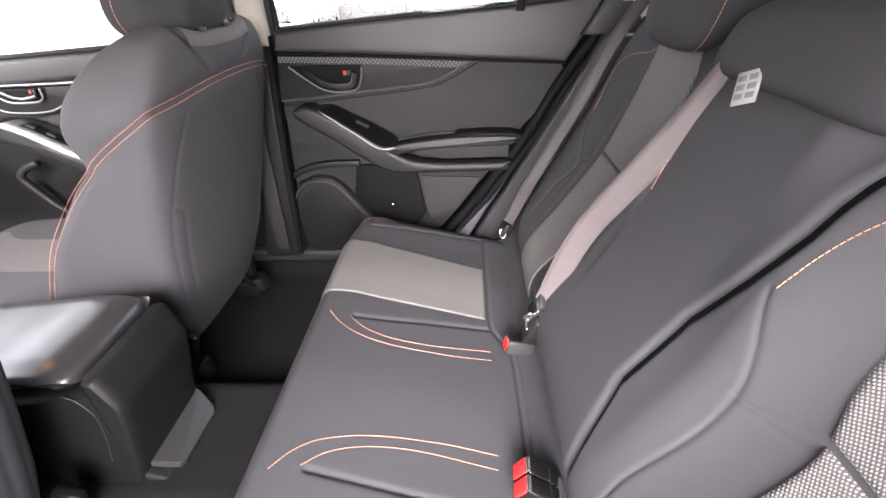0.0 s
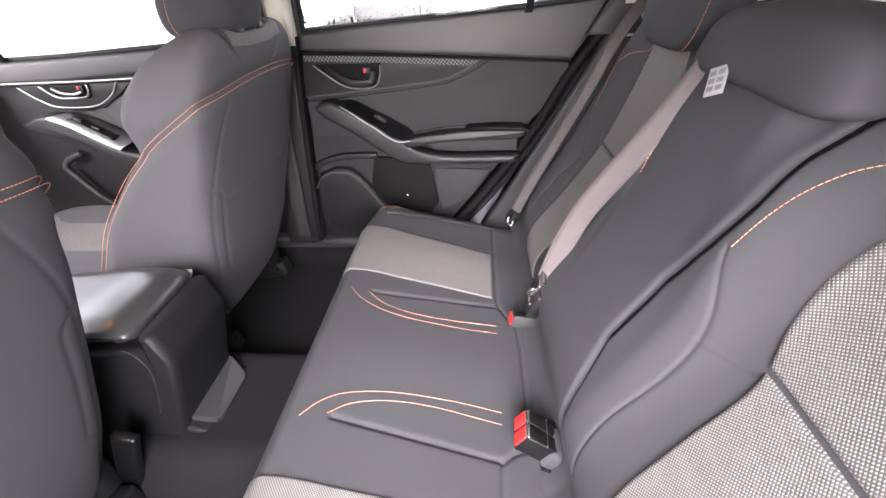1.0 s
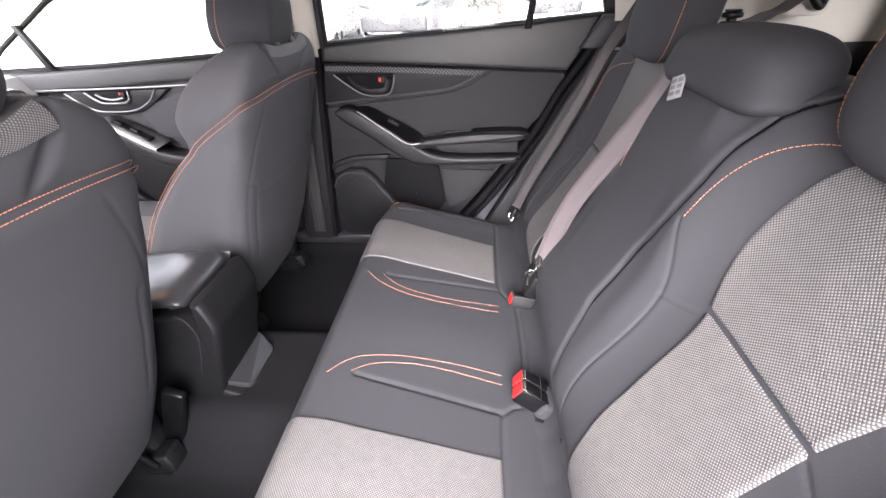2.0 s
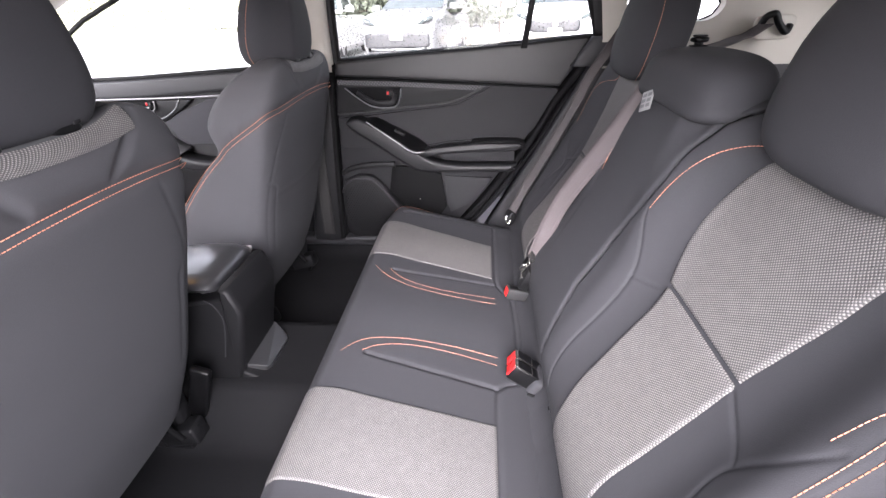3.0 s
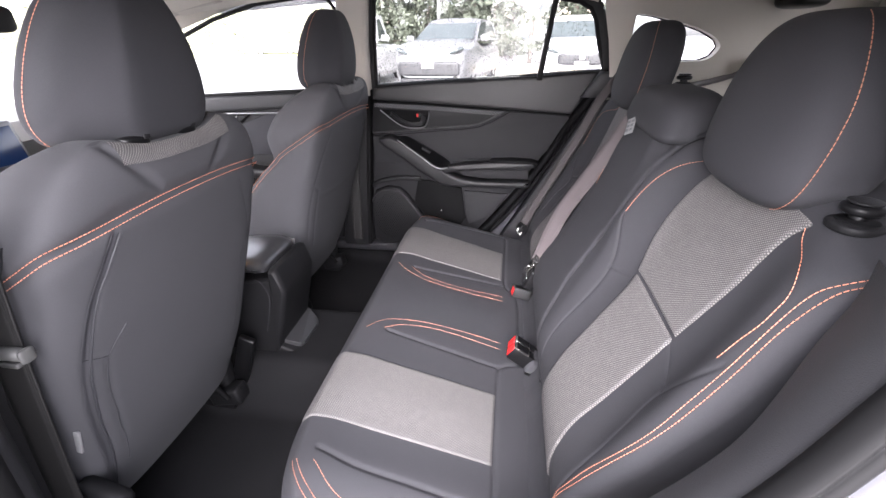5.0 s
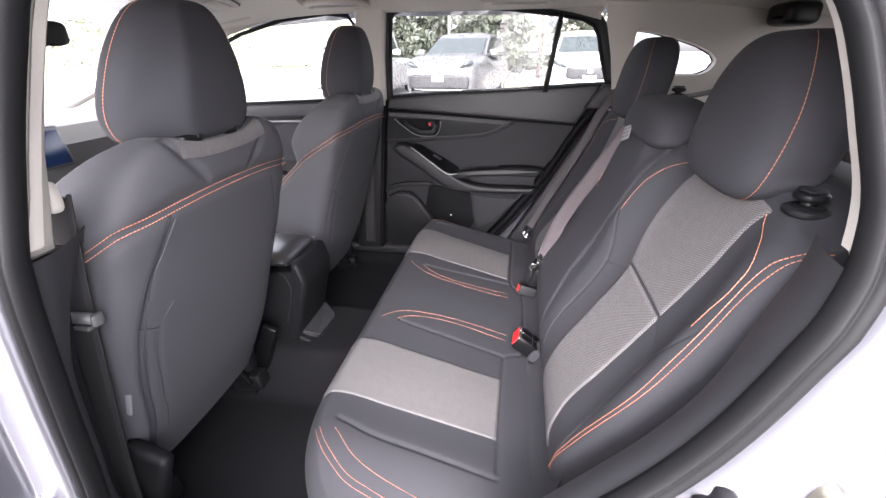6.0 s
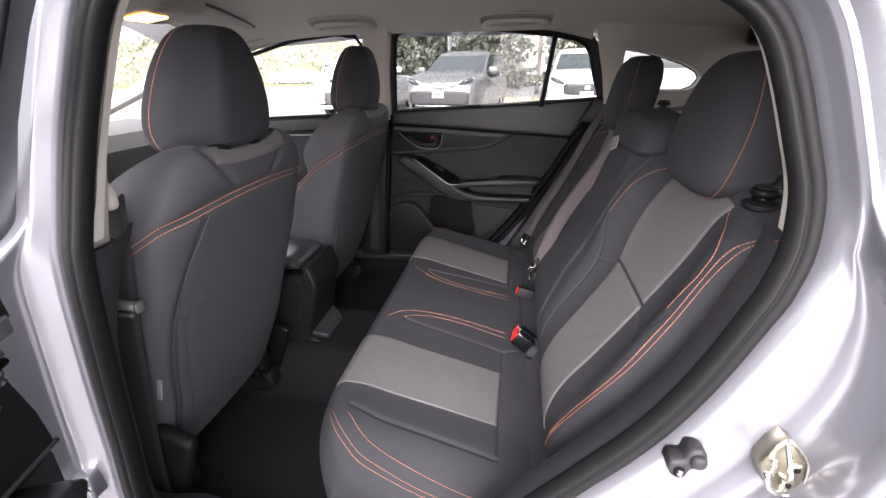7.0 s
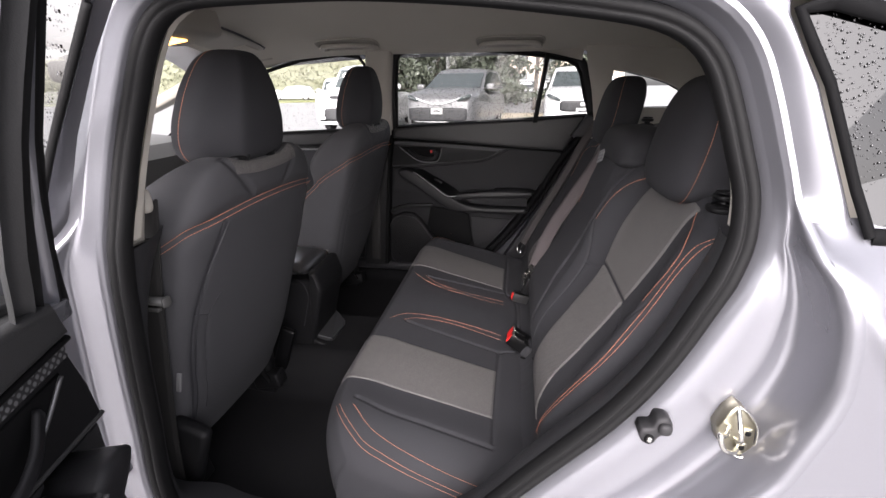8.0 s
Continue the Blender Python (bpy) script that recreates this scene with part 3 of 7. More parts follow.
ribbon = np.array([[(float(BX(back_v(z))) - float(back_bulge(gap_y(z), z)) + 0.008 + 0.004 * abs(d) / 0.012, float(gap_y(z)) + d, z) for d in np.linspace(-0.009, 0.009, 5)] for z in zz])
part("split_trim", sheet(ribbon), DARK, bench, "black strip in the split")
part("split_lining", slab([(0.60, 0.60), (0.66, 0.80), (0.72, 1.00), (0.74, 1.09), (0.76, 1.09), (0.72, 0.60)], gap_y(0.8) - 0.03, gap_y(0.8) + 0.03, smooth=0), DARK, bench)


def headrest_mesh(c, half, lean=0.22, top=0.80, back=0.15):
    def shape(P, Q):
        h = Q[..., 2]
        P[..., 1] *= 1 - (1 - top) * ramp01(h, -0.2, 1.05) ** 1.3
        P[..., 0] += lean * P[..., 2] + back * half[0] * (Q[..., 1] ** 2) * (P[..., 0] < 0)
        return P
    return pillow(c, half, 0.56, 0.50, shape, 40, 64)


for s, hy in ((-1, -0.412), (1, 0.316)):
    zc = 1.182 if s < 0 else 1.192
    hr = part("headrest", headrest_mesh((0.705, hy, zc), (0.058, 0.143 if s < 0 else 0.138, 0.112), 0.20, 0.74), FABRIC, bench, "charcoal cloth headrest with one orange seam at each side")
    verts, faces = [], []
    for e in (-1, 1):
        V = np.radians(np.linspace(-66, 70, 60))
        uu = math.radians(116)
        sp = lambda a, k: np.sign(a) * np.abs(a) ** k
        q = np.stack([sp(np.cos(V), 0.56) * sp(math.cos(uu), 0.50), e * sp(np.cos(V), 0.56) * sp(math.sin(uu), 0.50), sp(np.sin(V), 0.56)], 1)
        hw_ = 0.143 if s < 0 else 0.138
        p = q * np.array([0.0592, hw_ + 0.0012, 0.113])
        p[:, 1] *= 1 - 0.26 * ramp01(q[:, 2], -0.2, 1.05) ** 1.3
        p[:, 0] += 0.20 * p[:, 2] + 0.15 * 0.058 * q[:, 1] ** 2 * (p[:, 0] < 0)
        add_stitches(verts, faces, p + np.array([0.705, hy, zc]), np.tile([-0.5, 0.85 * e, 0], (60, 1)))
    tagged(part("stitching", mesh_of(verts, faces, smooth=False), THREAD, hr, "orange contrast stitching"), kind="stuff")
    for e in (-0.075, 0.075):
        part("headrest_post", tube([(0.712, hy + e, 1.06), (0.712, hy + e, 1.11)], 0.007), BLACK, bench)
        part("post_guide", pillow((0.715, hy + e, 1.121), (0.018, 0.022, 0.010), 0.6, 0.6), BLACK, bench, "black plastic guide")
    kx, ky, kz = (0.700, -0.577, 1.089) if s < 0 else (0.782, 0.225, 1.150)
    rel = part("release_knob", pillow((kx, ky, kz), (0.025, 0.025, 0.006), 0.5, 0.9), BLACK, bench, "black plastic backrest release knob with its ring")
    part("knob_well", pillow((kx, ky, kz + 0.005), (0.0185, 0.0185, 0.003), 0.4, 0.95, n=12, m=28), DARK, rel)
    part("knob_stem", tube([(kx, ky, kz), (kx, ky, kz + 0.016)], 0.009, 12), BUCKLEM, rel)
    cap_ = part("knob_cap", pillow((kx, ky, kz + 0.019), (0.0185, 0.0185, 0.006), 0.6, 0.95, n=16, m=32), BUCKLEM, rel)
    part("cap_dish", pillow((kx, ky, kz + 0.0265), (0.015, 0.015, 0.002), 0.5, 0.95, n=10, m=24), BLACK, cap_)
mid = part("headrest", pillow((0.674, -0.054, 1.121), (0.058, 0.152, 0.047), 0.55, 0.42, lambda P, Q: np.stack([P[..., 0] + 0.25 * P[..., 2], P[..., 1] * (1 - 0.10 * Q[..., 2]), P[..., 2] + 0.008 * (1 - Q[..., 1] ** 2)], -1), 30, 60), FABRIC, bench, "low charcoal cloth headrest of the middle seat")
TAG = Euler([radians(a) for a in (-25, 22, 12)]).to_matrix()
tag = part("care_label", box((0.605, -0.025, 1.089), (0.0010, 0.0140, 0.0185), 0.0005, (-25, 22, 12)), LABELW, bench, "white cloth label with grey print")
for k in range(6):
    c = Vector((0.605, -0.025, 1.089)) + TAG @ Vector((-0.0010, 0.007 - (k % 2) * 0.013, 0.0105 - (k // 2) * 0.0100))
    part("print_bar", box(tuple(c), (0.0004, 0.0048, 0.0032), 0.0002, (-25, 22, 12)), LABELG, tag)

# ---- belts and buckles ----
def buckle(name, c, turn, label, red=True, two=False):
    ob = thing(name, label, "belt buckle", "rear belt buckles", at=c)
    for k in (-0.0165, 0.0165) if two else (0,):
        body = part("housing", box((0, k, 0), (0.040, 0.0160, 0.022), 0.004), BUCKLEM if two else BUCKLEG, ob)
        part("button_frame", box((-0.0385, k, 0.001), (0.003, 0.0152, 0.0205), 0.002), BUCKLEM, body)
        part("button", box((-0.0400, k, 0.001), (0.004, 0.0138, 0.0160), 0.0022), RED, body, "red release button")
        part("slot", box((-0.0405, k, 0.0205), (0.004, 0.0125, 0.0012), 0.0005), CHROME, body, "metal slot")
        part("top_plate", box((-0.014, k, 0.0222), (0.022, 0.0125, 0.0012), 0.0006), BUCKLEM, body, "black top plate")
        for dx in (-0.037, 0.009) if two else ():
            part("metal_edge", box((dx, k, 0.0226), (0.0013, 0.0145, 0.0008), 0.0003), CHROME, body, "bright metal edge")
        if two:
            part("metal_edge", box((-0.014, k - 0.0150, 0.0222), (0.024, 0.0010, 0.0008), 0.0003), CHROME, body, "bright metal edge")
    part("stalk", box((0.045, 0, -0.012), (0.022, 0.013, 0.007), 0.003, (0, 25, 0)), BLACK, ob)
    ob.rotation_euler = [radians(a) for a in turn]
    return ob


pair = buckle("seat_belt_buckle", (0.402, -0.171, 0.550), (0, 34, -4), "pair of black belt buckles with red buttons in the bench gap", two=True)
pair.scale = (0.80, 0.86, 0.92)
single = buckle("seat_belt_buckle", (0.408, 0.128, 0.543), (0, 16, 8), "black belt buckle with red button lying in the bench gap")
single.scale = (0.74, 0.85, 0.75)
part("sleeve", pillow((0.048, -0.004, -0.002), (0.026, 0.038, 0.026), 0.5, 0.5, n=16, m=24), FABRIC, pair, "dark cloth sleeve round the buckles")
part("sleeve_edge", tube([(0.034, -0.042, -0.024), (0.064, -0.046, -0.010), (0.074, -0.030, 0.014)], 0.0035, 8, count=20), DARK, pair, "dark edge of the sleeve")
anchor = thing("middle_belt_buckle", "black anchor buckle with chrome tongue of the middle belt", "belt buckle", at=(0.432, 0.112, 0.606))
part("housing", box((0, 0, 0), (0.013, 0.018, 0.034), 0.004, (10, 20, 0)), BLACK, anchor)
part("tongue", box((-0.003, 0.004, 0.045), (0.004, 0.017, 0.018), 0.002, (15, 25, 0)), CHROME, anchor)
for k in (-0.010, 0.0, 0.010):
    part("tongue_slot", box((-0.0075, 0.004 + k, 0.047), (0.0015, 0.0022, 0.013), 0.0006, (15, 25, 0)), DARK, anchor, "dark slot")
for z in (-0.020, 0.004):
    part("bright_clip", box((-0.014, 0.004, z), (0.003, 0.012, 0.0035), 0.001, (10, 20, 0)), CHROME, anchor, "bright metal clip")
part("tongue_cover", box((0.008, 0.016, 0.066), (0.006, 0.026, 0.011), 0.003, (30, 25, 10)), BELTD, anchor)
part("hook", tube([(-0.012, 0, 0.02), (-0.022, -0.008, 0.035), (-0.012, -0.014, 0.05), (-0.004, -0.006, 0.04)], 0.003, count=20), CHROME, anchor)
side = np.array([[(float(BX(v)) + 0.035 + 0.02 * t, 0.535 + 0.15 * t, float(BZ(v))) for t in np.linspace(0, 1, 8)] for v in np.linspace(back_v(0.56), back_v(1.10), 40)])
part("side_bolster", sheet(side), VINYL, bench, "dark vinyl bolster between backrest and wheel arch")
mb = belt("middle_seat_belt", "grey webbing belt over the wide backrest", [(0.450, 0.118, 0.668), (0.474, 0.120, 0.75), (0.503, 0.114, 0.83), (0.545, 0.090, 0.92), (0.594, 0.062, 1.02), (0.632, 0.046, 1.100), (0.668, 0.050, 1.140), (0.76, 0.17, 1.150), (0.90, 0.35, 1.150), (1.04, 0.54, 1.150), (1.12, 0.60, 1.175)],
     [(-0.80, 0.45, 0.24), (-0.74, 0.50, 0.26), (-0.70, 0.55, 0.28), (-0.66, 0.62, 0.28), (-0.62, 0.66, 0.25), (-0.5, 0.8, 0.1), (0.0, 1, 0), (-0.4, 1, 0), (-0.4, 1, 0), (-0.4, 1, 0), (-0.4, 1, 0)], 0.042, BELT)
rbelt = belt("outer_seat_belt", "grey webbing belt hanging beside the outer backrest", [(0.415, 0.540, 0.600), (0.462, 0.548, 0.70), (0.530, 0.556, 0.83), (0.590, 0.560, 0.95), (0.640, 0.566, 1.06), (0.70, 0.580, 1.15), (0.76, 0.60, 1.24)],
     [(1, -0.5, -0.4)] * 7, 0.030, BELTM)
part("tongue", box((0.410, 0.532, 0.592), (0.012, 0.018, 0.018), 0.004, (0, 30, 20)), BLACK, rbelt)
part("tongue_plate", tube([(0.394, 0.520, 0.576), (0.404, 0.511, 0.572), (0.410, 0.518, 0.590), (0.398, 0.527, 0.592), (0.393, 0.522, 0.579)], 0.0026, count=24), CHROME, rbelt)
belt("outer_seat_belt", "dark webbing belt beside the door-side backrest", [(0.70, -0.70, 1.02), (0.74, -0.69, 1.12), (0.78, -0.68, 1.24)],
     [(1, 0, -0.4)] * 3, 0.046, BELTD)


# ---- front seats ----
def front_headrest(c, half):
    """Wide in front, with a narrower flat middle behind and slanting flanks, drawn in towards the top."""
    sec = spline([(-1.0, 0.0), (-0.98, 0.62), (-0.80, 0.93), (-0.35, 1.0), (0.05, 0.95), (0.45, 0.79), (0.82, 0.60), (0.93, 0.53), (0.97, 0.44), (0.99, 0.25), (1.0, 0.0), (0.99, -0.25), (0.97, -0.44), (0.93, -0.53), (0.82, -0.60), (0.45, -0.79), (0.05, -0.95), (-0.35, -1.0), (-0.80, -0.93), (-0.98, -0.62), (-1.0, 0.0)], 97)[:-1]
    rows = []
    for a in np.linspace(-math.pi / 2, math.pi / 2, 44):
        h = math.copysign(abs(math.sin(a)) ** (0.55 if a < 0 else 0.66), a)
        r = max(0.0, math.cos(a)) ** (0.30 if a < 0 else 0.56)
        w = 1 - 0.38 * float(ramp01(h, -0.7, 1.1))
        d = r * (1 - 0.22 * float(ramp01(h, -0.2, 1.0)))
        z = half[2] * h
        rows.append(np.stack([c[0] + sec[:, 0] * half[0] * d + 0.10 * z, c[1] + sec[:, 1] * half[1] * r * w, np.full(96, c[2] + z)], 1))
    return sheet(np.array(rows), wrap=True)


def front_seat(mirror):
    """A front seat's back about its own middle plane: a rounded section, which narrows to the shoulders. x backwards."""
    Zs = [0.44, 0.50, 0.60, 0.70, 0.76, 0.825, 0.89, 0.945, 1.00, 1.045, 1.08, 1.115, 1.140, 1.153, 1.158]
    wr = hermite(Zs, [0.212, 0.225, 0.238, 0.247, 0.251, 0.253, 0.254, 0.250, 0.254, 0.247, 0.230, 0.203, 0.165, 0.115, 0.060])
    wf = hermite(Zs, [0.235, 0.245, 0.255, 0.260, 0.262, 0.263, 0.262, 0.257, 0.268, 0.264, 0.250, 0.222, 0.180, 0.125, 0.070])
    xr = hermite(Zs, [-0.400, -0.375, -0.335, -0.306, -0.289, -0.270, -0.251, -0.236, -0.219, -0.206, -0.198, -0.194, -0.198, -0.210, -0.225])
    xf = hermite(Zs, [-0.70, -0.69, -0.650, -0.592, -0.555, -0.498, -0.436, -0.386, -0.390, -0.372, -0.345, -0.308, -0.272, -0.252, -0.240])
    e = 0.27
    tab = np.linspace(-math.pi, math.pi, 8001)
    sx, sy0 = np.sign(np.cos(tab)) * np.abs(np.cos(tab)) ** e * 0.45, np.sign(np.sin(tab)) * np.abs(np.sin(tab)) ** e
    d = np.r_[0, np.cumsum(np.hypot(np.diff(sx), np.diff(sy0)))]
    d = d / d[-1] * 2 - 1

    def S(U, V):
        a = np.interp(U, d, tab)
        c, s = np.cos(a), np.sin(a)
        cx = np.sign(c) * np.abs(c) ** e
        sy = np.sign(s) * np.abs(s) ** e
        f = (cx + 1) / 2
        x = xf(V) + (xr(V) - xf(V)) * f
        w = wf(V) + (wr(V) - wf(V)) * f
        x = x + 0.010 * ramp01(f, 0.8, 1.0) * (1 - sy**2)
        return np.stack([x, mirror * w * sy, V + 0 * x], -1)

    def u_side(f):
        """The way round, on the side, at the share f from front to back."""
        cx = 2 * f - 1
        a = math.acos(max(-1, min(1, math.copysign(abs(cx) ** (1 / e), cx))))
        return float(np.interp(a, tab, d))
    return S, wr, wf, xr, xf, u_side


def build_front_seat(mirror, name, label):
    cy = 0.412 * mirror
    S0, wr, wf, xr, xf, u_side = front_seat(mirror)
    S = lambda U, V: S0(U, V) + np.array([0, cy, 0])
    seat = thing(name, label, "car seat", "front seats")
    n = 301
    us = np.linspace(-1, 1, n)
    vs = np.r_[np.linspace(0.44, 1.10, 150), np.linspace(1.10, 1.158, 34)[1:]]
    sk = Skin(S, [], 0.005, 0.012)
    U, V = np.meshgrid(us, vs, indexing="ij")
    P = S(U, V)
    Yl = P[..., 1] - cy
    rear = (np.abs(U) < u_side(0.85)) * 1.0
    zs = 1.050
    # seams pressed in: under the cross stitching, round the back panel, the pocket and the yoke
    side_path = [(0.97, 1.030), (0.85, 1.017), (0.60, 0.987), (0.35, 0.960), (0.20, 0.939), (0.13, 0.910), (0.10, 0.860), (0.085, 0.80), (0.08, 0.72), (0.075, 0.60)]
    path = [(0.0, zs), (u_side(0.97) * 0.6, zs)] + [(u_side(f), z) for f, z in side_path]
    press = 0.0
    for sgn in (-1, 1):
        press = np.maximum(press, 0.0055 * np.exp(-(seg_dist(U * 0.75, V, [(sgn * u * 0.75, z) for u, z in path]) / 0.016) ** 2))
    for sgn in (-1, 1):
        for q, deep, wide in (([(0.152, 1.028), (0.176, 0.976), (0.199, 0.925), (0.216, 0.86), (0.222, 0.80), (0.221, 0.75), (0.214, 0.68), (0.201, 0.57), (0.194, 0.45)], 0.0045 if sgn == mirror else 0.0015, 0.005),
                              ([(0.226, 0.845), (0.190, 0.820), (0.188, 0.736), (0.175, 0.615)], 0.0014, 0.006),
                              ([(0.172, 0.80), (0.0, 0.785)], 0.0010 if mirror > 0 else 0.0, 0.008),
                              ([(0.128, 1.145), (0.120, 1.130), (0.095, 1.098), (0.062, 1.058)], 0.0060, 0.010)):
            press = np.maximum(press, deep * np.exp(-(seg_dist(Yl, V, spline([(sgn * a, z) for a, z in q], 30)) / wide) ** 2) * rear)
    Nn = sk.normal(U, V)
    mid = np.stack([(xr(V) + xf(V)) / 2, 0 * V + cy, V], -1)
    N2 = np.where(((P - mid) * Nn).sum(-1, keepdims=True) < 0, -Nn, Nn)
    P = P - N2 * press[..., None]
    P[..., 2] -= 0.020 * np.exp(-(Yl / 0.105) ** 4) * ramp01(V, 1.085, 1.150)
    back = part("backrest", sheet(P, np.stack([U, V], -1)), FABRIC_B, seat)
    cap = P[:, -1].copy()
    cm = cap.mean(0) + np.array([0, 0, 0.004])
    part("backrest_top", sheet(np.stack([cap, cm + (cap - cm) * 0.5 + np.array([0, 0, 0.002]), np.tile(cm, (n, 1))], 1)), FABRIC_B, back)
    ya, yz = np.meshgrid(np.linspace(-0.122, 0.122, 60), np.linspace(1.116, 1.150, 12), indexing="ij")
    ys = np.abs(ya / wr(yz))
    yf = ((1 - np.clip(ys, 0, 0.999) ** (2 / 0.27)) ** (0.27 / 2) + 1) / 2
    yx = xf(yz) + (xr(yz) - xf(yz)) * yf + 0.010 * ramp01(yf, 0.8, 1.0) * (1 - ys**2) + 0.0022
    yt = yz - 0.020 * np.exp(-(ya / 0.105) ** 4) * ramp01(yz, 1.085, 1.150) + 0.0015
    part("woven_yoke", sheet(np.stack([yx, ya + cy, yt], -1), np.stack([ya, yz], -1)), WEAVE, back, "strip of grey woven cloth under the headrest")
    verts, faces = [], []
    ee = 0.27
    for sgn in (-1, 1):
        sy = np.linspace(-0.10, 0.93, 150)
        ff = ((1 - np.abs(sy) ** (2 / ee)) ** (ee / 2) + 1) / 2
        fz = spline([(float(ff[-1]), 1.033)] + [(f, z) for f, z in side_path if f < ff[-1] - 0.03], 360)
        f2, z2 = fz[:, 0], fz[:, 1]
        s2 = (1 - np.abs(2 * f2 - 1) ** (2 / ee)) ** (ee / 2)
        f_all, z_all, s_all = np.r_[ff, f2[1:]], np.r_[zs - 0.018 * np.abs(sy / 0.93) ** 2.2, z2[1:]], np.r_[sy, s2[1:]]
        k9 = np.ones(25) / 25
        sm = lambda q: np.convolve(np.pad(q, 12, mode="edge"), k9, "valid")
        wv = wf(z_all) + (wr(z_all) - wf(z_all)) * f_all
        xv = xf(z_all) + (xr(z_all) - xf(z_all)) * f_all + 0.010 * ramp01(f_all, 0.8, 1.0) * (1 - s_all**2)
        p = np.stack([sm(xv), cy + sgn * sm(wv * s_all), sm(z_all)], 1)
        nn = np.stack([sm(np.clip(f_all * 2 - 1, 0, 1) * (1 - s_all**6)), sgn * sm(s_all**6), 0.15 + 0 * f_all], 1)
        nn /= np.linalg.norm(nn, axis=1, keepdims=True)
        p = p + nn * 0.0018
        tg = np.gradient(p, axis=0)
        b = np.cross(nn, tg)
        b /= np.linalg.norm(b, axis=1, keepdims=True)
        for off in (-0.0052, 0.0052):
            add_stitches(verts, faces, p + b * off + nn * 0.0018, nn, 0.00065)
    tagged(part("stitching", mesh_of(verts, faces, smooth=False), THREAD, back, "orange contrast stitching"), kind="stuff")
    def on_rear(q, count, lift=0.0005):
        """Places on the back's rear face along a line of offsets (outwards, up)."""
        out = []
        for y, z in spline(q, count):
            k = np.argmin((Yl - mirror * y) ** 2 + (V - z) ** 2 + 9 * (1 - rear))
            out.append(P.reshape(-1, 3)[k] + N2.reshape(-1, 3)[k] * lift)
        out = np.array(out)
        flat = np.array([np.convolve(np.pad(out[:, j], 4, mode="reflect", reflect_type="odd"), np.ones(9) / 9, "valid") for j in range(3)]).T
        return flat

    ZIP = [(0.158, 1.026), (0.182, 0.976), (0.203, 0.935), (0.218, 0.88), (0.227, 0.81), (0.227, 0.75), (0.220, 0.68), (0.207, 0.57), (0.199, 0.47)]
    strips = [on_rear([(q - o, z) for q, z in ZIP], 90, l) for o, l in ((-0.002, 0.0), (0.0, 0.0013), (0.004, 0.0006), (0.008, 0.0006), (0.012, 0.0013), (0.014, 0.0))]
    part("zip_strip", sheet(np.array(strips), flip=mirror > 0), VINYL, back, "dark vinyl strip along the outer seam")
    part("zip_edge", tube(strips[4], 0.0016, n=8), VINYL, back, "dark cord along the outer seam")
    part("seam", tube(on_rear([(0.150, 0.866), (0.172, 0.846), (0.186, 0.826), (0.190, 0.806), (0.188, 0.736), (0.175, 0.615), (0.168, 0.55)], 80), 0.0010, n=6), VINYL, back)
    part("seam", tube(on_rear([(0.226, 0.845), (0.207, 0.834), (0.189, 0.824)], 20), 0.0010, n=6), VINYL, back)
    part("label_tag", box((-0.334, cy + mirror * 0.2385, 0.680), (0.005, 0.0025, 0.026), 0.001, (0, 16, 0)), LABELW, back, "small white cloth tag")
    hcy, hw = (-0.409, 0.154) if mirror < 0 else (0.399, 0.142)
    hr = part("headrest", front_headrest((-0.245, hcy, 1.240), (0.068, hw, 0.113)), FABRIC, seat, "charcoal cloth headrest with an orange seam")
    verts, faces = [], []
    for e in (-1, 1):
        av = np.linspace(-1.25, 1.30, 70)
        h = np.sign(av) * np.abs(np.sin(av)) ** np.where(av < 0, 0.55, 0.66)
        r = np.where(av < 0, np.cos(av) ** 0.30, np.cos(av) ** 0.56)
        w = 1 - 0.38 * ramp01(h, -0.7, 1.1)
        d = r * (1 - 0.22 * ramp01(h, -0.2, 1.0))
        z = 0.1135 * h
        q = np.stack([-0.245 - 0.42 * 0.068 * d + 0.10 * z, hcy + e * (hw + 0.0012) * r * w, 1.240 + z], 1)
        add_stitches(verts, faces, q, np.stack([0 * av - 0.2, e * np.cos(av), np.sin(av)], 1))
    tagged(part("stitching", mesh_of(verts, faces, smooth=False), THREAD, hr, "orange contrast stitching"), kind="stuff")
    for e in (-0.065, 0.065):
        part("headrest_post", tube([(-0.275, cy + e, 1.12), (-0.275, cy + e, 1.18)], 0.006), CHROME, seat)
        guide = part("post_guide", pillow((-0.214, hcy + 0.8 * e + 0.02 * mirror, 1.137), (0.017, 0.025, 0.011), 0.5, 0.6), BUCKLEM, seat, "black headrest guide")
        part("guide_button", box((-0.199, hcy + 0.8 * e + 0.02 * mirror + 0.012, 1.143), (0.004, 0.006, 0.004), 0.0015), BLACK, guide)
    cus = part("seat_cushion", pillow((-0.86, cy, 0.50), (0.32, 0.26, 0.10), 0.35, 0.3), FABRIC_B, seat)
    iu, iv = np.meshgrid(np.linspace(-0.13, 0.13, 24), np.linspace(-1.15, -0.58, 40), indexing="ij")
    part("cushion_insert", sheet(np.stack([iv, cy + iu, 0.6015 - 0.25 * np.abs(iu) ** 2 + 0.0 * iv], -1), np.stack([iu, iv], -1)), WEAVE, cus, "light grey woven insert")
    for e in (-0.19, 0.19):
        rail = part("seat_rail", box((-0.70, cy + e, 0.345), (0.30, 0.022, 0.020), 0.004, (0, 3, 0)), BLACK, seat)
        part("rail_cover", box((-0.425, cy + e, 0.352), (0.048, 0.026, 0.026), 0.007, (0, -12, 0)), BLACK, seat)
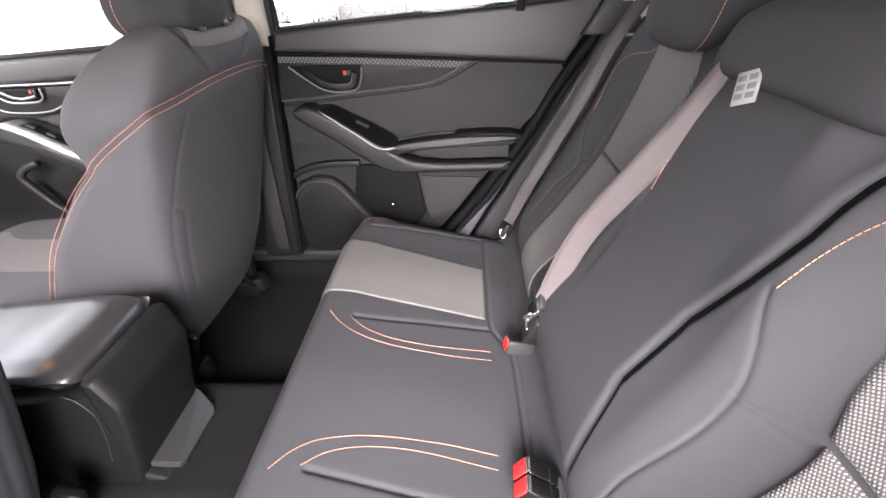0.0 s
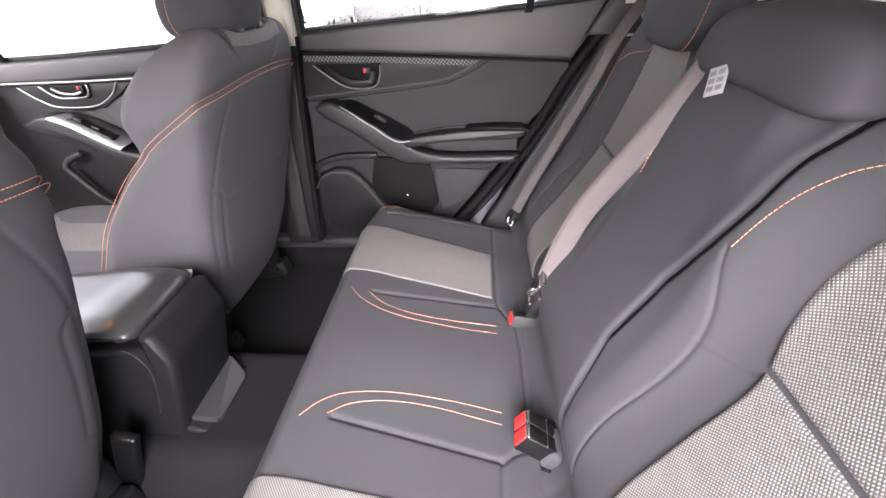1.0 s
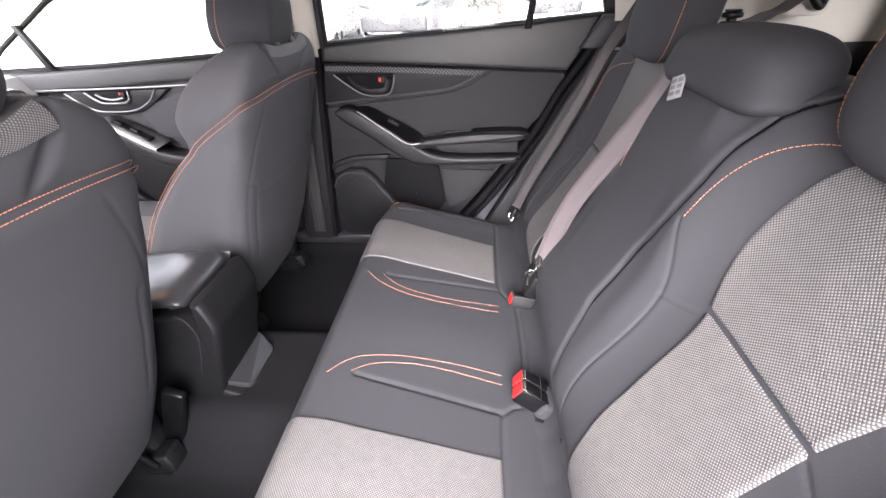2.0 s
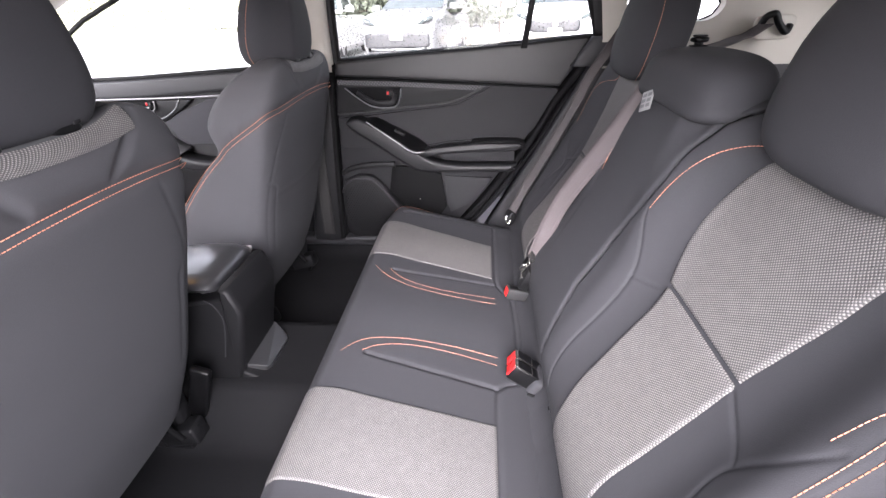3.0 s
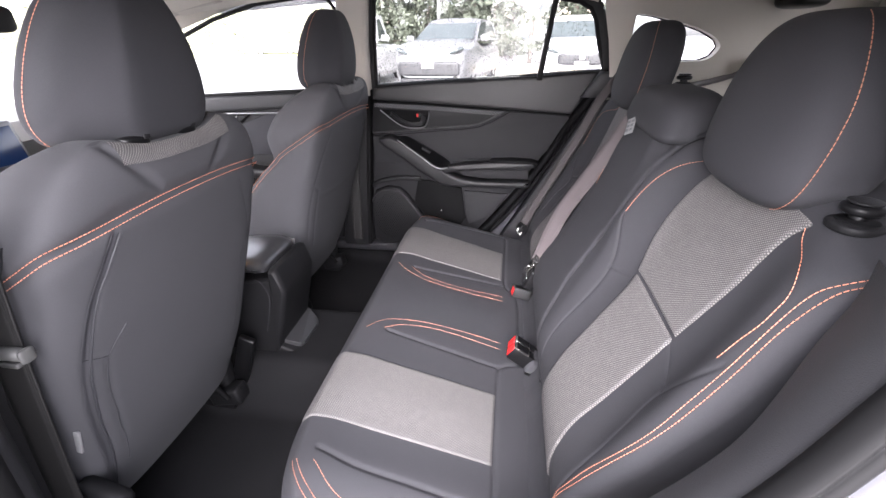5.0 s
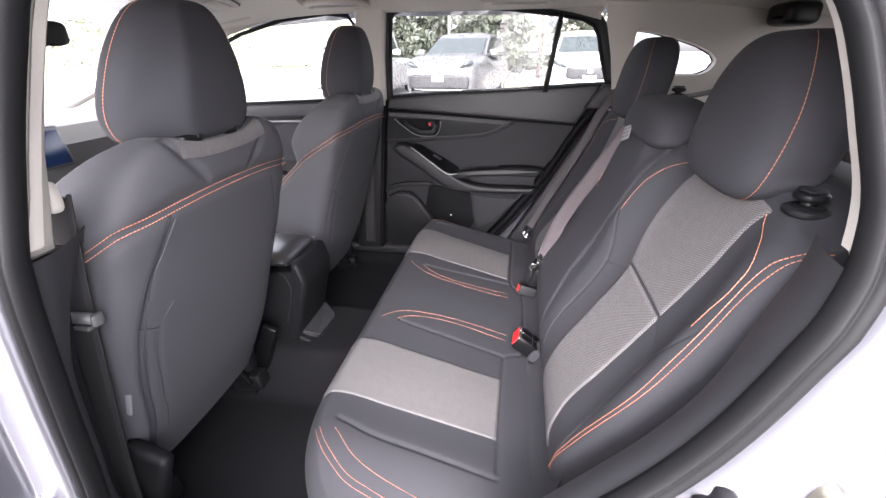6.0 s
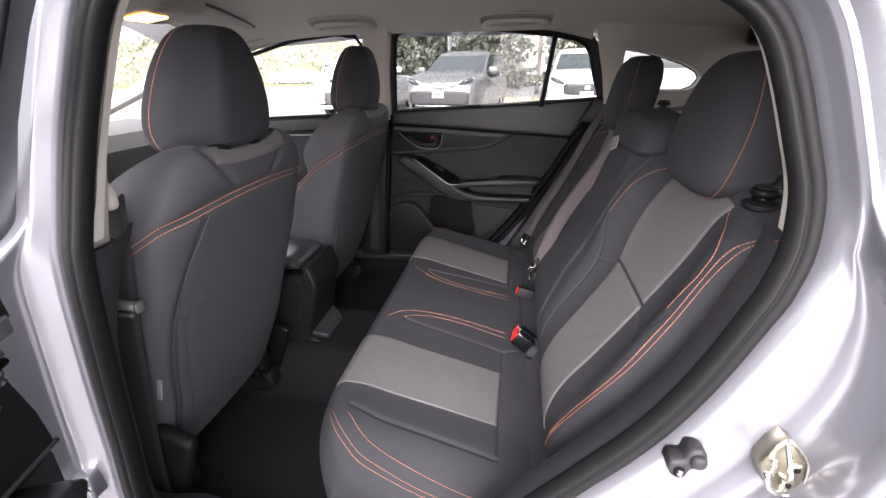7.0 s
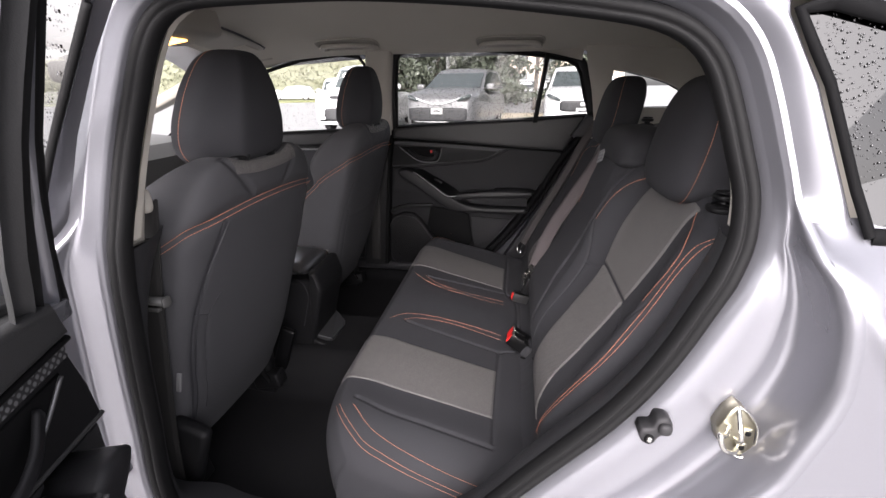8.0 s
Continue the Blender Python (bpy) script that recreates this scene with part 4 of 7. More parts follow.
        part("rail_lever", tube([(-0.46, cy + e - 0.03, 0.42), (-0.43, cy + e - 0.032, 0.40), (-0.405, cy + e - 0.030, 0.36)], 0.008, count=16), DARK, seat)
        part("rail_bolt", pillow((-0.392, cy + e, 0.372), (0.012, 0.012, 0.010), 0.6, 0.9, n=10, m=14), DARK, seat)
        part("recliner_cover", pillow((-0.50, cy + e * 1.1, 0.43), (0.085, 0.032, 0.075), 0.4, 0.6), BLACK, seat)
    if mirror < 0:
        part("side_cover", box((-0.365, cy + mirror * 0.238, 0.475), (0.048, 0.018, 0.095), 0.014, (0, 20, 0)), BLACK, seat, "black plastic side cover")
    part("recliner_bracket", box((-0.380, cy - mirror * 0.232, 0.445), (0.024, 0.010, 0.085), 0.006, (0, 20, 0)), BUCKLEM, seat, "black steel recliner bracket")
    part("cross_bar", tube([(-0.47, cy - 0.19, 0.40), (-0.47, cy + 0.19, 0.40)], 0.014), BLACK, seat)
    part("under_seat_tray", box((-0.62, cy, 0.395), (0.16, 0.17, 0.03), 0.01), DARK, seat)
    return seat


build_front_seat(-1, "driver_seat", "charcoal cloth driver seat with orange stitching, seen from behind")
build_front_seat(1, "passenger_seat", "charcoal cloth passenger seat with orange stitching, seen from behind")

# ---- centre console ----
con = thing("center_console", "black plastic centre console with padded armrest lid", "console")
CB = [(-0.90, 0.36), (-0.90, 0.60), (-0.60, 0.632), (-0.42, 0.660), (-0.318, 0.676), (-0.3005, 0.680), (-0.2995, 0.699), (-0.296, 0.7035), (-0.284, 0.7055), (-0.276, 0.7035), (-0.270, 0.696), (-0.257, 0.652), (-0.2545, 0.640), (-0.2555, 0.628), (-0.266, 0.585), (-0.283, 0.520), (-0.300, 0.458), (-0.312, 0.41), (-0.318, 0.36)]
sharp(part("console_body", moulded(CB, -0.112, 0.086, 0.010, 0.018, 7), BLACK, con), 28)
lid = [(-0.78, 0.655), (-0.78, 0.690)] + [tuple(q) for q in spline([(-0.70, 0.698), (-0.50, 0.716), (-0.380, 0.7275), (-0.350, 0.7270), (-0.326, 0.7200), (-0.312, 0.7125), (-0.3065, 0.705), (-0.3055, 0.697), (-0.308, 0.689)], 44)]
sharp(part("armrest_lid", moulded(lid, -0.118, 0.092, 0.020, 0.040, 9), LIDM, con, "padded black leatherette lid"), 50)
# The shade in the gap behind the lid, put in as a dark rod.
part("lid_gap", tube([(-0.302, -0.098, 0.686), (-0.302, -0.05, 0.688), (-0.302, 0.05, 0.688), (-0.302, 0.080, 0.686)], 0.003, 8, count=20), DARK, con, "dark line for the shade behind the lid")
# the flat plate at the console's foot, a hand's breadth behind its back face
bm = bmesh.new()
pv = [bm.verts.new(p) for p in ((-0.312, 0.084, 0.460), (-0.293, 0.078, 0.455), (-0.257, 0.055, 0.432), (-0.249, 0.040, 0.430), (-0.247, -0.070, 0.436), (-0.253, -0.079, 0.438), (-0.305, -0.088, 0.452), (-0.318, -0.088, 0.456))]
pf = bm.faces.new(pv)
ex = bmesh.ops.extrude_face_region(bm, geom=[pf])
bmesh.ops.translate(bm, vec=(-0.006, 0, -0.016), verts=[v for v in ex["geom"] if isinstance(v, bmesh.types.BMVert)])
bmesh.ops.recalc_face_normals(bm, faces=bm.faces[:])
bmesh.ops.bevel(bm, geom=[e for e in bm.edges if e.calc_face_angle(0) > 0.6], offset=0.0022, segments=2, profile=0.5, affect="EDGES")
part("foot_plate", bm, SATINB, con, "smooth satin black foot plate")
sharp(part("foot_base", slab([(-0.62, 0.36), (-0.62, 0.452), (-0.40, 0.446), (-0.318, 0.446), (-0.268, 0.424), (-0.262, 0.36)], -0.106, 0.080, 0.008, 3, 0), BLACK, con))
for e in (-0.113, 0.087):
    part("trim_line", tube([(-0.336, e, 0.676), (-0.322, e, 0.668), (-0.309, e, 0.645), (-0.304, e, 0.622), (-0.316, e, 0.56), (-0.334, e, 0.50)], 0.0014, n=6, count=30), GREYP, con)

# ---- floor ----
YF = np.linspace(-0.80, 0.80, 90)
XF = np.linspace(-1.9, 0.12, 110)
GX, GY = np.meshgrid(XF, YF, indexing="ij")
tun = 0.125 * (1 - ramp01(np.abs(GY + 0.01), 0.12, 0.24))
GZ = 0.300 + tun + 0.03 * ramp01(np.abs(GY), 0.70, 0.80) + 0.004 * np.sin(GX * 9) * np.cos(GY * 11)
tagged(part("floor", sheet(np.stack([GX, GY, GZ], -1)), CARPET), "black carpet over the car floor and tunnel", "floor", kind="structure")


# ---- right-hand rear door, closed, seen from inside ----
rd = thing("door_1", "black rear door panel with soft upper trim, armrest and speaker", "car door", kind="structure")
DOOR = [(-0.285, 0.39), (-0.262, 0.70), (-0.245, 0.90), (-0.225, 1.10), (0.20, 1.125), (0.60, 1.150), (0.672, 1.155), (0.62, 1.05), (0.54, 0.93), (0.46, 0.79), (0.36, 0.655), (0.29, 0.56), (0.20, 0.45), (0.10, 0.38)]
part("door_panel", slab(DOOR, 0.765, 0.82, 0.004, 1, 0), DOORM, rd)
UP = [(-0.225, 1.045), (-0.215, 1.090), (0.0, 1.108), (0.44, 1.134), (0.660, 1.153), (0.61, 1.05), (0.575, 0.994), (0.30, 1.012), (0.0, 1.032)]
sharp(part("upper_trim", slab(UP, 0.733, 0.77, 0.012, 4, 0), UPPER, rd, "soft dark grey upper trim"))
BEZ = [(-0.222, 1.034), (0.0, 1.024), (0.325, 1.004), (0.290, 0.988), (0.252, 0.966), (0.203, 0.947), (0.10, 0.936), (0.0, 0.928), (-0.12, 0.916), (-0.245, 0.907), (-0.24, 0.96)]
sharp(part("handle_bezel", slab(BEZ, 0.748, 0.77, 0.006, 3, 0), BLACK, rd, "dark plastic trim round the handle"))
CS = np.array([[(x, 0.7465, z0 - dz) for dz in np.linspace(0, 0.016, 4)] for x, z0 in spline([(-0.222, 1.031), (0.0, 1.021), (0.30, 1.001)], 40)])
part("carbon_strip", sheet(CS, CS[..., [0, 2]]), CARBON, rd, "carbon-look trim strip")
# Soft highlight on the bezel's lower edge, put in as a lighter tube.
bz = spline([(-0.245, 0.903), (-0.12, 0.912), (0.0, 0.924), (0.10, 0.932), (0.203, 0.944), (0.252, 0.962), (0.325, 1.003)], 40)
part("bezel_edge", tube([(x, 0.749, z + 0.006) for x, z in bz], 0.0035, 8), UPPER, rd, "lighter line for the highlight on the bezel's lower edge")
# Shadow line under the upper trim, drawn with a near-black rod.
part("trim_groove", tube([(x, 0.7405, z) for x, z in spline([(-0.222, 1.040), (0.0, 1.028), (0.30, 1.008), (0.575, 0.991)], 40)], 0.0042, 8), DARK, rd, "dark line for the shadow gap under the upper trim")
# Flat near-black slab; the shade of the handle recess is in its colour.
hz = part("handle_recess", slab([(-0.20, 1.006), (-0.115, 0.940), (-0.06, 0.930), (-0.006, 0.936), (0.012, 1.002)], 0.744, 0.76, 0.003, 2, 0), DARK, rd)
part("recess_rim", tube([(-0.195, 0.742, 1.004), (-0.150, 0.742, 0.968), (-0.105, 0.742, 0.940), (-0.06, 0.742, 0.932), (-0.010, 0.742, 0.938), (0.006, 0.742, 0.965), (0.012, 0.742, 0.998)], 0.0026, count=40), SATIN, hz)
part("door_handle", tube([(-0.150, 0.742, 0.990), (-0.110, 0.728, 0.965), (-0.06, 0.722, 0.951), (-0.02, 0.724, 0.955), (-0.008, 0.735, 0.985)], 0.007, count=30, flat=(0.009, 0.004)), GLOSS, rd, "black pull handle")
part("lock_switch", box((-0.030, 0.738, 0.985), (0.011, 0.006, 0.009), 0.002), BLACK, rd)
part("lock_mark", box((-0.036, 0.733, 0.985), (0.004, 0.002, 0.006), 0.001), RED, rd, "red lock mark")
INS = [(-0.245, 0.892), (-0.10, 0.904), (0.02, 0.916), (0.12, 0.925), (0.21, 0.936), (0.27, 0.960), (0.34, 0.999), (0.555, 0.990), (0.571, 0.982), (0.577, 0.962), (0.567, 0.931), (0.517, 0.861), (0.455, 0.80), (0.20, 0.77), (-0.24, 0.78)]
sharp(part("panel_insert", slab(INS, 0.757, 0.77, 0.004, 2, 0), DOORM, rd, "cloth-like door insert, darkened for shade"))


def door_armrest(parent, ox=0.0):
    """Sweeping armrest: a broad moulded band, the switch plate on its slope, a grab rail and the elbow pad."""
    BAND = [(-0.200, 0.888), (-0.188, 0.897), (-0.155, 0.903), (-0.118, 0.888), (-0.066, 0.856), (0.004, 0.812), (0.068, 0.774), (0.109, 0.749), (0.16, 0.733), (0.247, 0.725), (0.37, 0.725), (0.44, 0.727), (0.43, 0.702), (0.368, 0.697), (0.246, 0.696), (0.104, 0.697), (0.06, 0.704), (0.002, 0.737), (-0.092, 0.805), (-0.19, 0.872)]
    band = part("armrest", slab([tuple(q) for q in spline(BAND + BAND[:1], 90)[:-1]], 0.693, 0.762, 0.012, 4, 0), GLOSS, parent, "black armrest sweeping up to the front")
    lo = spline([(-0.116, 0.686, 0.898), (-0.078, 0.685, 0.872), (-0.018, 0.684, 0.830), (0.062, 0.684, 0.782), (0.094, 0.690, 0.785)], 30)
    up = spline([(-0.125, 0.752, 0.896), (-0.105, 0.755, 0.898), (-0.026, 0.755, 0.864), (0.072, 0.755, 0.809), (0.098, 0.745, 0.792)], 30)
    rows = [lo + np.array([0, 0.004, -0.012]), lo, lo + (up - lo) * 0.12 + np.array([0, 0, 0.0015]), lo + (up - lo) * 0.5 - np.array([0, 0, 0.002]), lo + (up - lo) * 0.88 + np.array([0, 0, 0.0015]), up, up + np.array([0, 0.003, -0.015])]
    plate = part("switch_plate", sheet(np.array(rows), flip=True), BUCKLEM, parent, "gloss black window switch plate")
    # Edge highlight of the switch plate, put in as a satin tube.
    part("plate_rim", tube(lo + np.array([0, -0.002, -0.003]), 0.0030, 8), SATIN, plate, "satin line for the edge highlight")
    part("window_switch", box((0.000, 0.716, 0.848), (0.020, 0.010, 0.006), 0.003, (0, 30, 0)), BLACK, plate)
    part("switch_mark", box((0.000, 0.712, 0.8545), (0.004, 0.002, 0.0008), 0.0004, (0, 30, 0)), LABELW, plate, "small white mark")
    RAIL = [(0.060, 0.774), (0.097, 0.788), (0.182, 0.800), (0.266, 0.808), (0.36, 0.810), (0.44, 0.808), (0.456, 0.800), (0.424, 0.780), (0.34, 0.778), (0.248, 0.776), (0.146, 0.768), (0.085, 0.758)]
    part("grab_rail", slab([tuple(q) for q in spline(RAIL + RAIL[:1], 70)[:-1]], 0.686, 0.716, 0.008, 3, 0), GLOSS, parent, "rounded grab rail of the armrest")
    PAD = [(0.262, 0.790), (0.262, 0.802), (0.275, 0.811), (0.36, 0.815), (0.44, 0.812), (0.465, 0.803), (0.455, 0.785)]
    part("armrest_pad", slab(PAD, 0.697, 0.762, 0.006, 3, 0), BLACK, parent, "padded elbow rest")
    # Near-black slab in place of the hollow's shade behind the rail.
    part("grab_hollow", slab([(0.075, 0.745), (0.085, 0.785), (0.18, 0.802), (0.27, 0.806), (0.27, 0.74), (0.15, 0.735)], 0.742, 0.766, 0.003, 2, 0), DARK, parent, "hollow behind the rail, its shade put in as black")
    part("hollow_rim", tube([(0.085, 0.738, 0.787), (0.18, 0.738, 0.803), (0.268, 0.738, 0.808)], 0.0025, 8, count=20), GREYP, parent)
    part("pull_pocket", slab([(0.13, 0.762), (0.248, 0.772), (0.43, 0.774), (0.43, 0.728), (0.247, 0.727), (0.16, 0.735)], 0.730, 0.764, 0.004, 2, 0), DOORM, parent, "recessed panel under the rail")


door_armrest(rd)
SP = [(-0.270, 0.42), (-0.268, 0.60), (-0.245, 0.650), (-0.19, 0.672), (-0.135, 0.668), (-0.10, 0.640), (-0.06, 0.585), (-0.02, 0.530), (0.02, 0.47), (0.03, 0.40), (-0.10, 0.385), (-0.24, 0.39)]
sharp(part("speaker_pod", slab(SP, 0.738, 0.77, 0.012, 4, 0), BLACK, rd))
part("speaker_rim", tube([(-0.262, 0.735, 0.60), (-0.238, 0.735, 0.640), (-0.19, 0.735, 0.660), (-0.138, 0.735, 0.655), (-0.105, 0.735, 0.628), (-0.06, 0.735, 0.568), (-0.01, 0.735, 0.50)], 0.005, 8, count=40), GREYP, rd, "raised rim of the speaker")
part("speaker_ridge", tube([(-0.260, 0.756, 0.672), (-0.227, 0.752, 0.692), (-0.158, 0.750, 0.709), (-0.082, 0.750, 0.713), (-0.036, 0.755, 0.712)], 0.02, 10, flat=(0.010, 0.010), count=30), BLACK, rd)
bmh = bmesh.new()
for i in range(30):
    for j in range(20):
        x, z = -0.255 + j * 0.0105 + (i % 2) * 0.005, 0.41 + i * 0.008
        if 0 < x + 0.262 and ((x + 0.16) / 0.10) ** 2 + ((z - 0.53) / 0.115) ** 2 < 1:
            bmesh.ops.create_cone(bmh, cap_ends=True, segments=6, radius1=0.0024, radius2=0.0018, depth=0.002, matrix=Matrix.Translation((x, 0.7372, z)) @ Matrix.Rotation(radians(90), 4, "X"))
tagged(part("speaker_grille", bmh, DARK, rd, "perforated speaker grille"), kind="stuff")
# Map pocket's inner shade, put in as a flat near-black slab.
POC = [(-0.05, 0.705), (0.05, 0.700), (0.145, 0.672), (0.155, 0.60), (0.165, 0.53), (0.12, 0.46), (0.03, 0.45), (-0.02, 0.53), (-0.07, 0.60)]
sharp(part("map_pocket", slab(POC, 0.752, 0.77, 0.006, 2, 0), DARK, rd, "map pocket, its inner shade put in as black"))
part("pocket_screw", pillow((0.055, 0.748, 0.565), (0.004, 0.003, 0.004), 1, 1, n=8, m=10), CHROME, rd)
sharp(part("lower_panel", slab([(0.158, 0.66), (0.35, 0.652), (0.28, 0.55), (0.18, 0.50), (0.168, 0.55)], 0.758, 0.77, 0.004, 2, 0), DOORM, rd))
FE = [(-0.287, 0.39), (-0.264, 0.70), (-0.247, 0.90), (-0.228, 1.085)]
part("front_seal", slab([(x - 0.012, z) for x, z in FE] + [(x + 0.007, z) for x, z in FE[::-1]], 0.720, 0.775, 0.004, 2, 0), DARK, rd, "black rubber seal along the front edge")
# rubber of the door's shut face
DS = [(0.69, 1.16), (0.63, 1.05), (0.555, 0.945), (0.475, 0.80), (0.375, 0.655), (0.30, 0.555), (0.20, 0.44)]
part("door_seal", tube([(x + 0.012, 0.745, z) for x, z in DS], 0.014, 10, count=60), DARK, rd, "black rubber door seal")
part("door_seal", tube([(x + 0.040, 0.735, z + 0.0) for x, z in DS], 0.010, 10, count=60), DARK, rd, "black rubber door seal")
part("seal_face", slab([(x, z) for x, z in DS] + [(x + 0.055, z - 0.005) for x, z in DS[::-1]], 0.752, 0.80, 0.003, 1, 0), DARK, rd)

# ---- right side windows ----
WIN_R = [(-0.205, 1.093), (-0.195, 1.25), (-0.182, 1.39), (-0.165, 1.412), (-0.12, 1.424), (0.0, 1.430), (0.14, 1.426), (0.30, 1.413), (0.46, 1.394), (0.56, 1.376), (0.60, 1.355), (0.622, 1.32), (0.648, 1.23), (0.672, 1.150), (0.44, 1.127), (0.10, 1.108)]


def window(name, loop, y, frame_mat, glass_mat, label, tilt=0.0, w=0.010, sharp_corners=True):
    ob = thing(name, label, "car window", kind="structure")
    c = np.mean(loop, axis=0)
    pts = np.asarray(loop, float)
    bm = bmesh.new()
    f = bm.faces.new([bm.verts.new((x, y + tilt * (z - 1.1), z)) for x, z in pts])
    pane = part("pane", bm, glass_mat, ob)
    pane.visible_shadow = False
    q = [(x, y + tilt * (z - 1.1) - 0.003, z) for x, z in pts]
    part("window_seal", tube(q + [q[0]], w, 8, count=None, caps=False), frame_mat, ob, "black rubber seal")
    return ob


w1 = window("window_1", WIN_R, 0.748, RUBBER, GLASSR, "clear rear door window beaded with rain", -0.10, 0.008)
part("window_post", slab([(0.432, 1.12), (0.452, 1.12), (0.487, 1.40), (0.468, 1.40)], 0.728, 0.745, 0.003, 1, 0, -0.10), BLACK, w1, "black window divider post")

# ---- right B-pillar and front door ----
bp = thing("pillar_1", "centre pillar with warm grey upper trim and black lower trim", "pillar", kind="structure")
sharp(part("upper_cover", slab([(-0.345, 1.06), (-0.225, 1.06), (-0.215, 1.25), (-0.190, 1.46), (-0.31, 1.46), (-0.335, 1.25)], 0.715, 0.78, 0.02, 4, 0, -0.12), BEIGEP, bp, "warm grey plastic cover"))
sharp(part("lower_cover", slab([(-0.43, 0.36), (-0.275, 0.36), (-0.262, 0.70), (-0.235, 1.065), (-0.35, 1.065), (-0.37, 0.70)], 0.725, 0.80, 0.02, 4, 0), BLACK, bp, "black plastic cover"))
part("belt_guide", pillow((-0.30, 0.690, 1.265), (0.018, 0.010, 0.028), 0.5, 0.6), BEIGEP, bp)
part("belt_height_slide", box((-0.285, 0.698, 1.32), (0.012, 0.006, 0.05), 0.004), BEIGEP, bp)
belt("front_seat_belt", "dark belt hanging down the centre pillar", [(-0.305, 0.682, 1.26), (-0.31, 0.69, 1.10), (-0.32, 0.70, 0.80), (-0.34, 0.71, 0.42)],
     [(1, 0, 0)] * 4, 0.046, BELTD)
fd = thing("door_2", "black front door panel with chrome-edged handle and switch plate", "car door", kind="structure")
FDO = [(-1.45, 0.42), (-1.45, 1.03), (-1.0, 1.045), (-0.36, 1.075), (-0.37, 0.70), (-0.42, 0.40)]
part("door_panel", slab(FDO, 0.765, 0.82, 0.004, 1, 0), BLACK, fd)
sharp(part("upper_trim", slab([(-1.45, 0.975), (-1.45, 1.035), (-1.0, 1.05), (-0.36, 1.08), (-0.37, 1.02), (-1.0, 0.985)], 0.733, 0.77, 0.012, 4, 0), GREYP, fd))
sharp(part("panel_insert", slab([(-0.95, 0.90), (-0.70, 0.985), (-0.37, 1.00), (-0.38, 0.80), (-0.9, 0.80)], 0.755, 0.77, 0.004, 2, 0), FABRIC, fd))
sharp(part("handle_bezel", slab([(-1.20, 0.972), (-1.15, 0.922), (-1.092, 0.893), (-1.02, 0.888), (-0.93, 0.895), (-0.858, 0.935), (-0.80, 0.974)], 0.746, 0.77, 0.005, 2, 0), BLACK, fd, "black bezel round the handle"))
part("bezel_rim", tube([(-1.20, 0.744, 0.968), (-1.15, 0.744, 0.930), (-1.092, 0.744, 0.903), (-1.02, 0.744, 0.899), (-0.939, 0.744, 0.907), (-0.880, 0.744, 0.938), (-0.848, 0.744, 0.976)], 0.0030, count=50), SATIN, fd, "satin line round the bezel")
# Near-black slab that puts in the shade inside this handle recess.
hrec = part("handle_recess", slab([(-1.114, 0.971), (-1.071, 0.937), (-0.998, 0.932), (-0.956, 0.940), (-0.949, 0.972)], 0.742, 0.76, 0.003, 2, 0), DARK, fd)
part("recess_rim", tube([(-1.118, 0.740, 0.970), (-1.071, 0.740, 0.935), (-1.03, 0.740, 0.930), (-0.975, 0.740, 0.932), (-0.955, 0.740, 0.945), (-0.951, 0.740, 0.972)], 0.0040, count=40), SATIN, hrec)
part("trim_strip", tube([(-1.40, 0.740, 0.980), (-1.0, 0.738, 0.981), (-0.55, 0.738, 0.990)], 0.0045, count=20), SATIN, fd)
part("door_handle", tube([(-1.075, 0.738, 0.962), (-1.04, 0.728, 0.950), (-1.00, 0.724, 0.945), (-0.968, 0.734, 0.950)], 0.005, count=24), SATIN, fd)
part("lock_switch", box((-0.972, 0.738, 0.962), (0.010, 0.006, 0.007), 0.002), BLACK, fd)
part("lock_mark", box((-0.978, 0.732, 0.963), (0.003, 0.002, 0.005), 0.001), RED, fd, "red lock mark")
FB = [(-1.20, 0.86), (-1.12, 0.885), (-1.05, 0.868), (-0.95, 0.800), (-0.87, 0.762), (-0.75, 0.745), (-0.42, 0.745), (-0.42, 0.710), (-0.80, 0.706), (-0.93, 0.735), (-1.05, 0.805), (-1.19, 0.845)]
part("armrest", slab([tuple(q) for q in spline(FB + FB[:1], 70)[:-1]], 0.688, 0.765, 0.012, 4, 0), GLOSS, fd, "black armrest sweeping up to the front")
flo = spline([(-1.090, 0.680, 0.884), (-1.03, 0.680, 0.858), (-0.93, 0.680, 0.798), (-0.885, 0.682, 0.775)], 24)
fup = spline([(-1.055, 0.752, 0.888), (-1.00, 0.752, 0.866), (-0.90, 0.752, 0.815), (-0.86, 0.750, 0.790)], 24)
fplate = part("switch_plate", sheet(np.array([flo - np.array([0, -0.004, 0.012]), flo, flo + (fup - flo) * 0.5, fup, fup - np.array([0, -0.004, 0.012])]), flip=True), SATIN, fd, "satin silver switch plate")
mid_ = (flo + fup) / 2
part("switch_panel", tube(mid_[4:20] + np.array([0, 0, 0.002]), 0.02, 10, flat=(0.004, 0.022)), BUCKLEM, fplate, "gloss black switch panel")
for k in (7, 13):
    part("window_switch", box(tuple(mid_[k] + np.array([0, -0.004, 0.009])), (0.014, 0.010, 0.005), 0.003, (0, 30, 0)), BLACK, fplate)
part("pull_cup", tube([(-1.085, 0.735, 0.745), (-1.14, 0.728, 0.722), (-1.155, 0.722, 0.700), (-1.13, 0.722, 0.655), (-1.08, 0.724, 0.585), (-1.03, 0.735, 0.53)], 0.012, 10, count=40), GLOSS, fd, "raised edge of the door pocket")
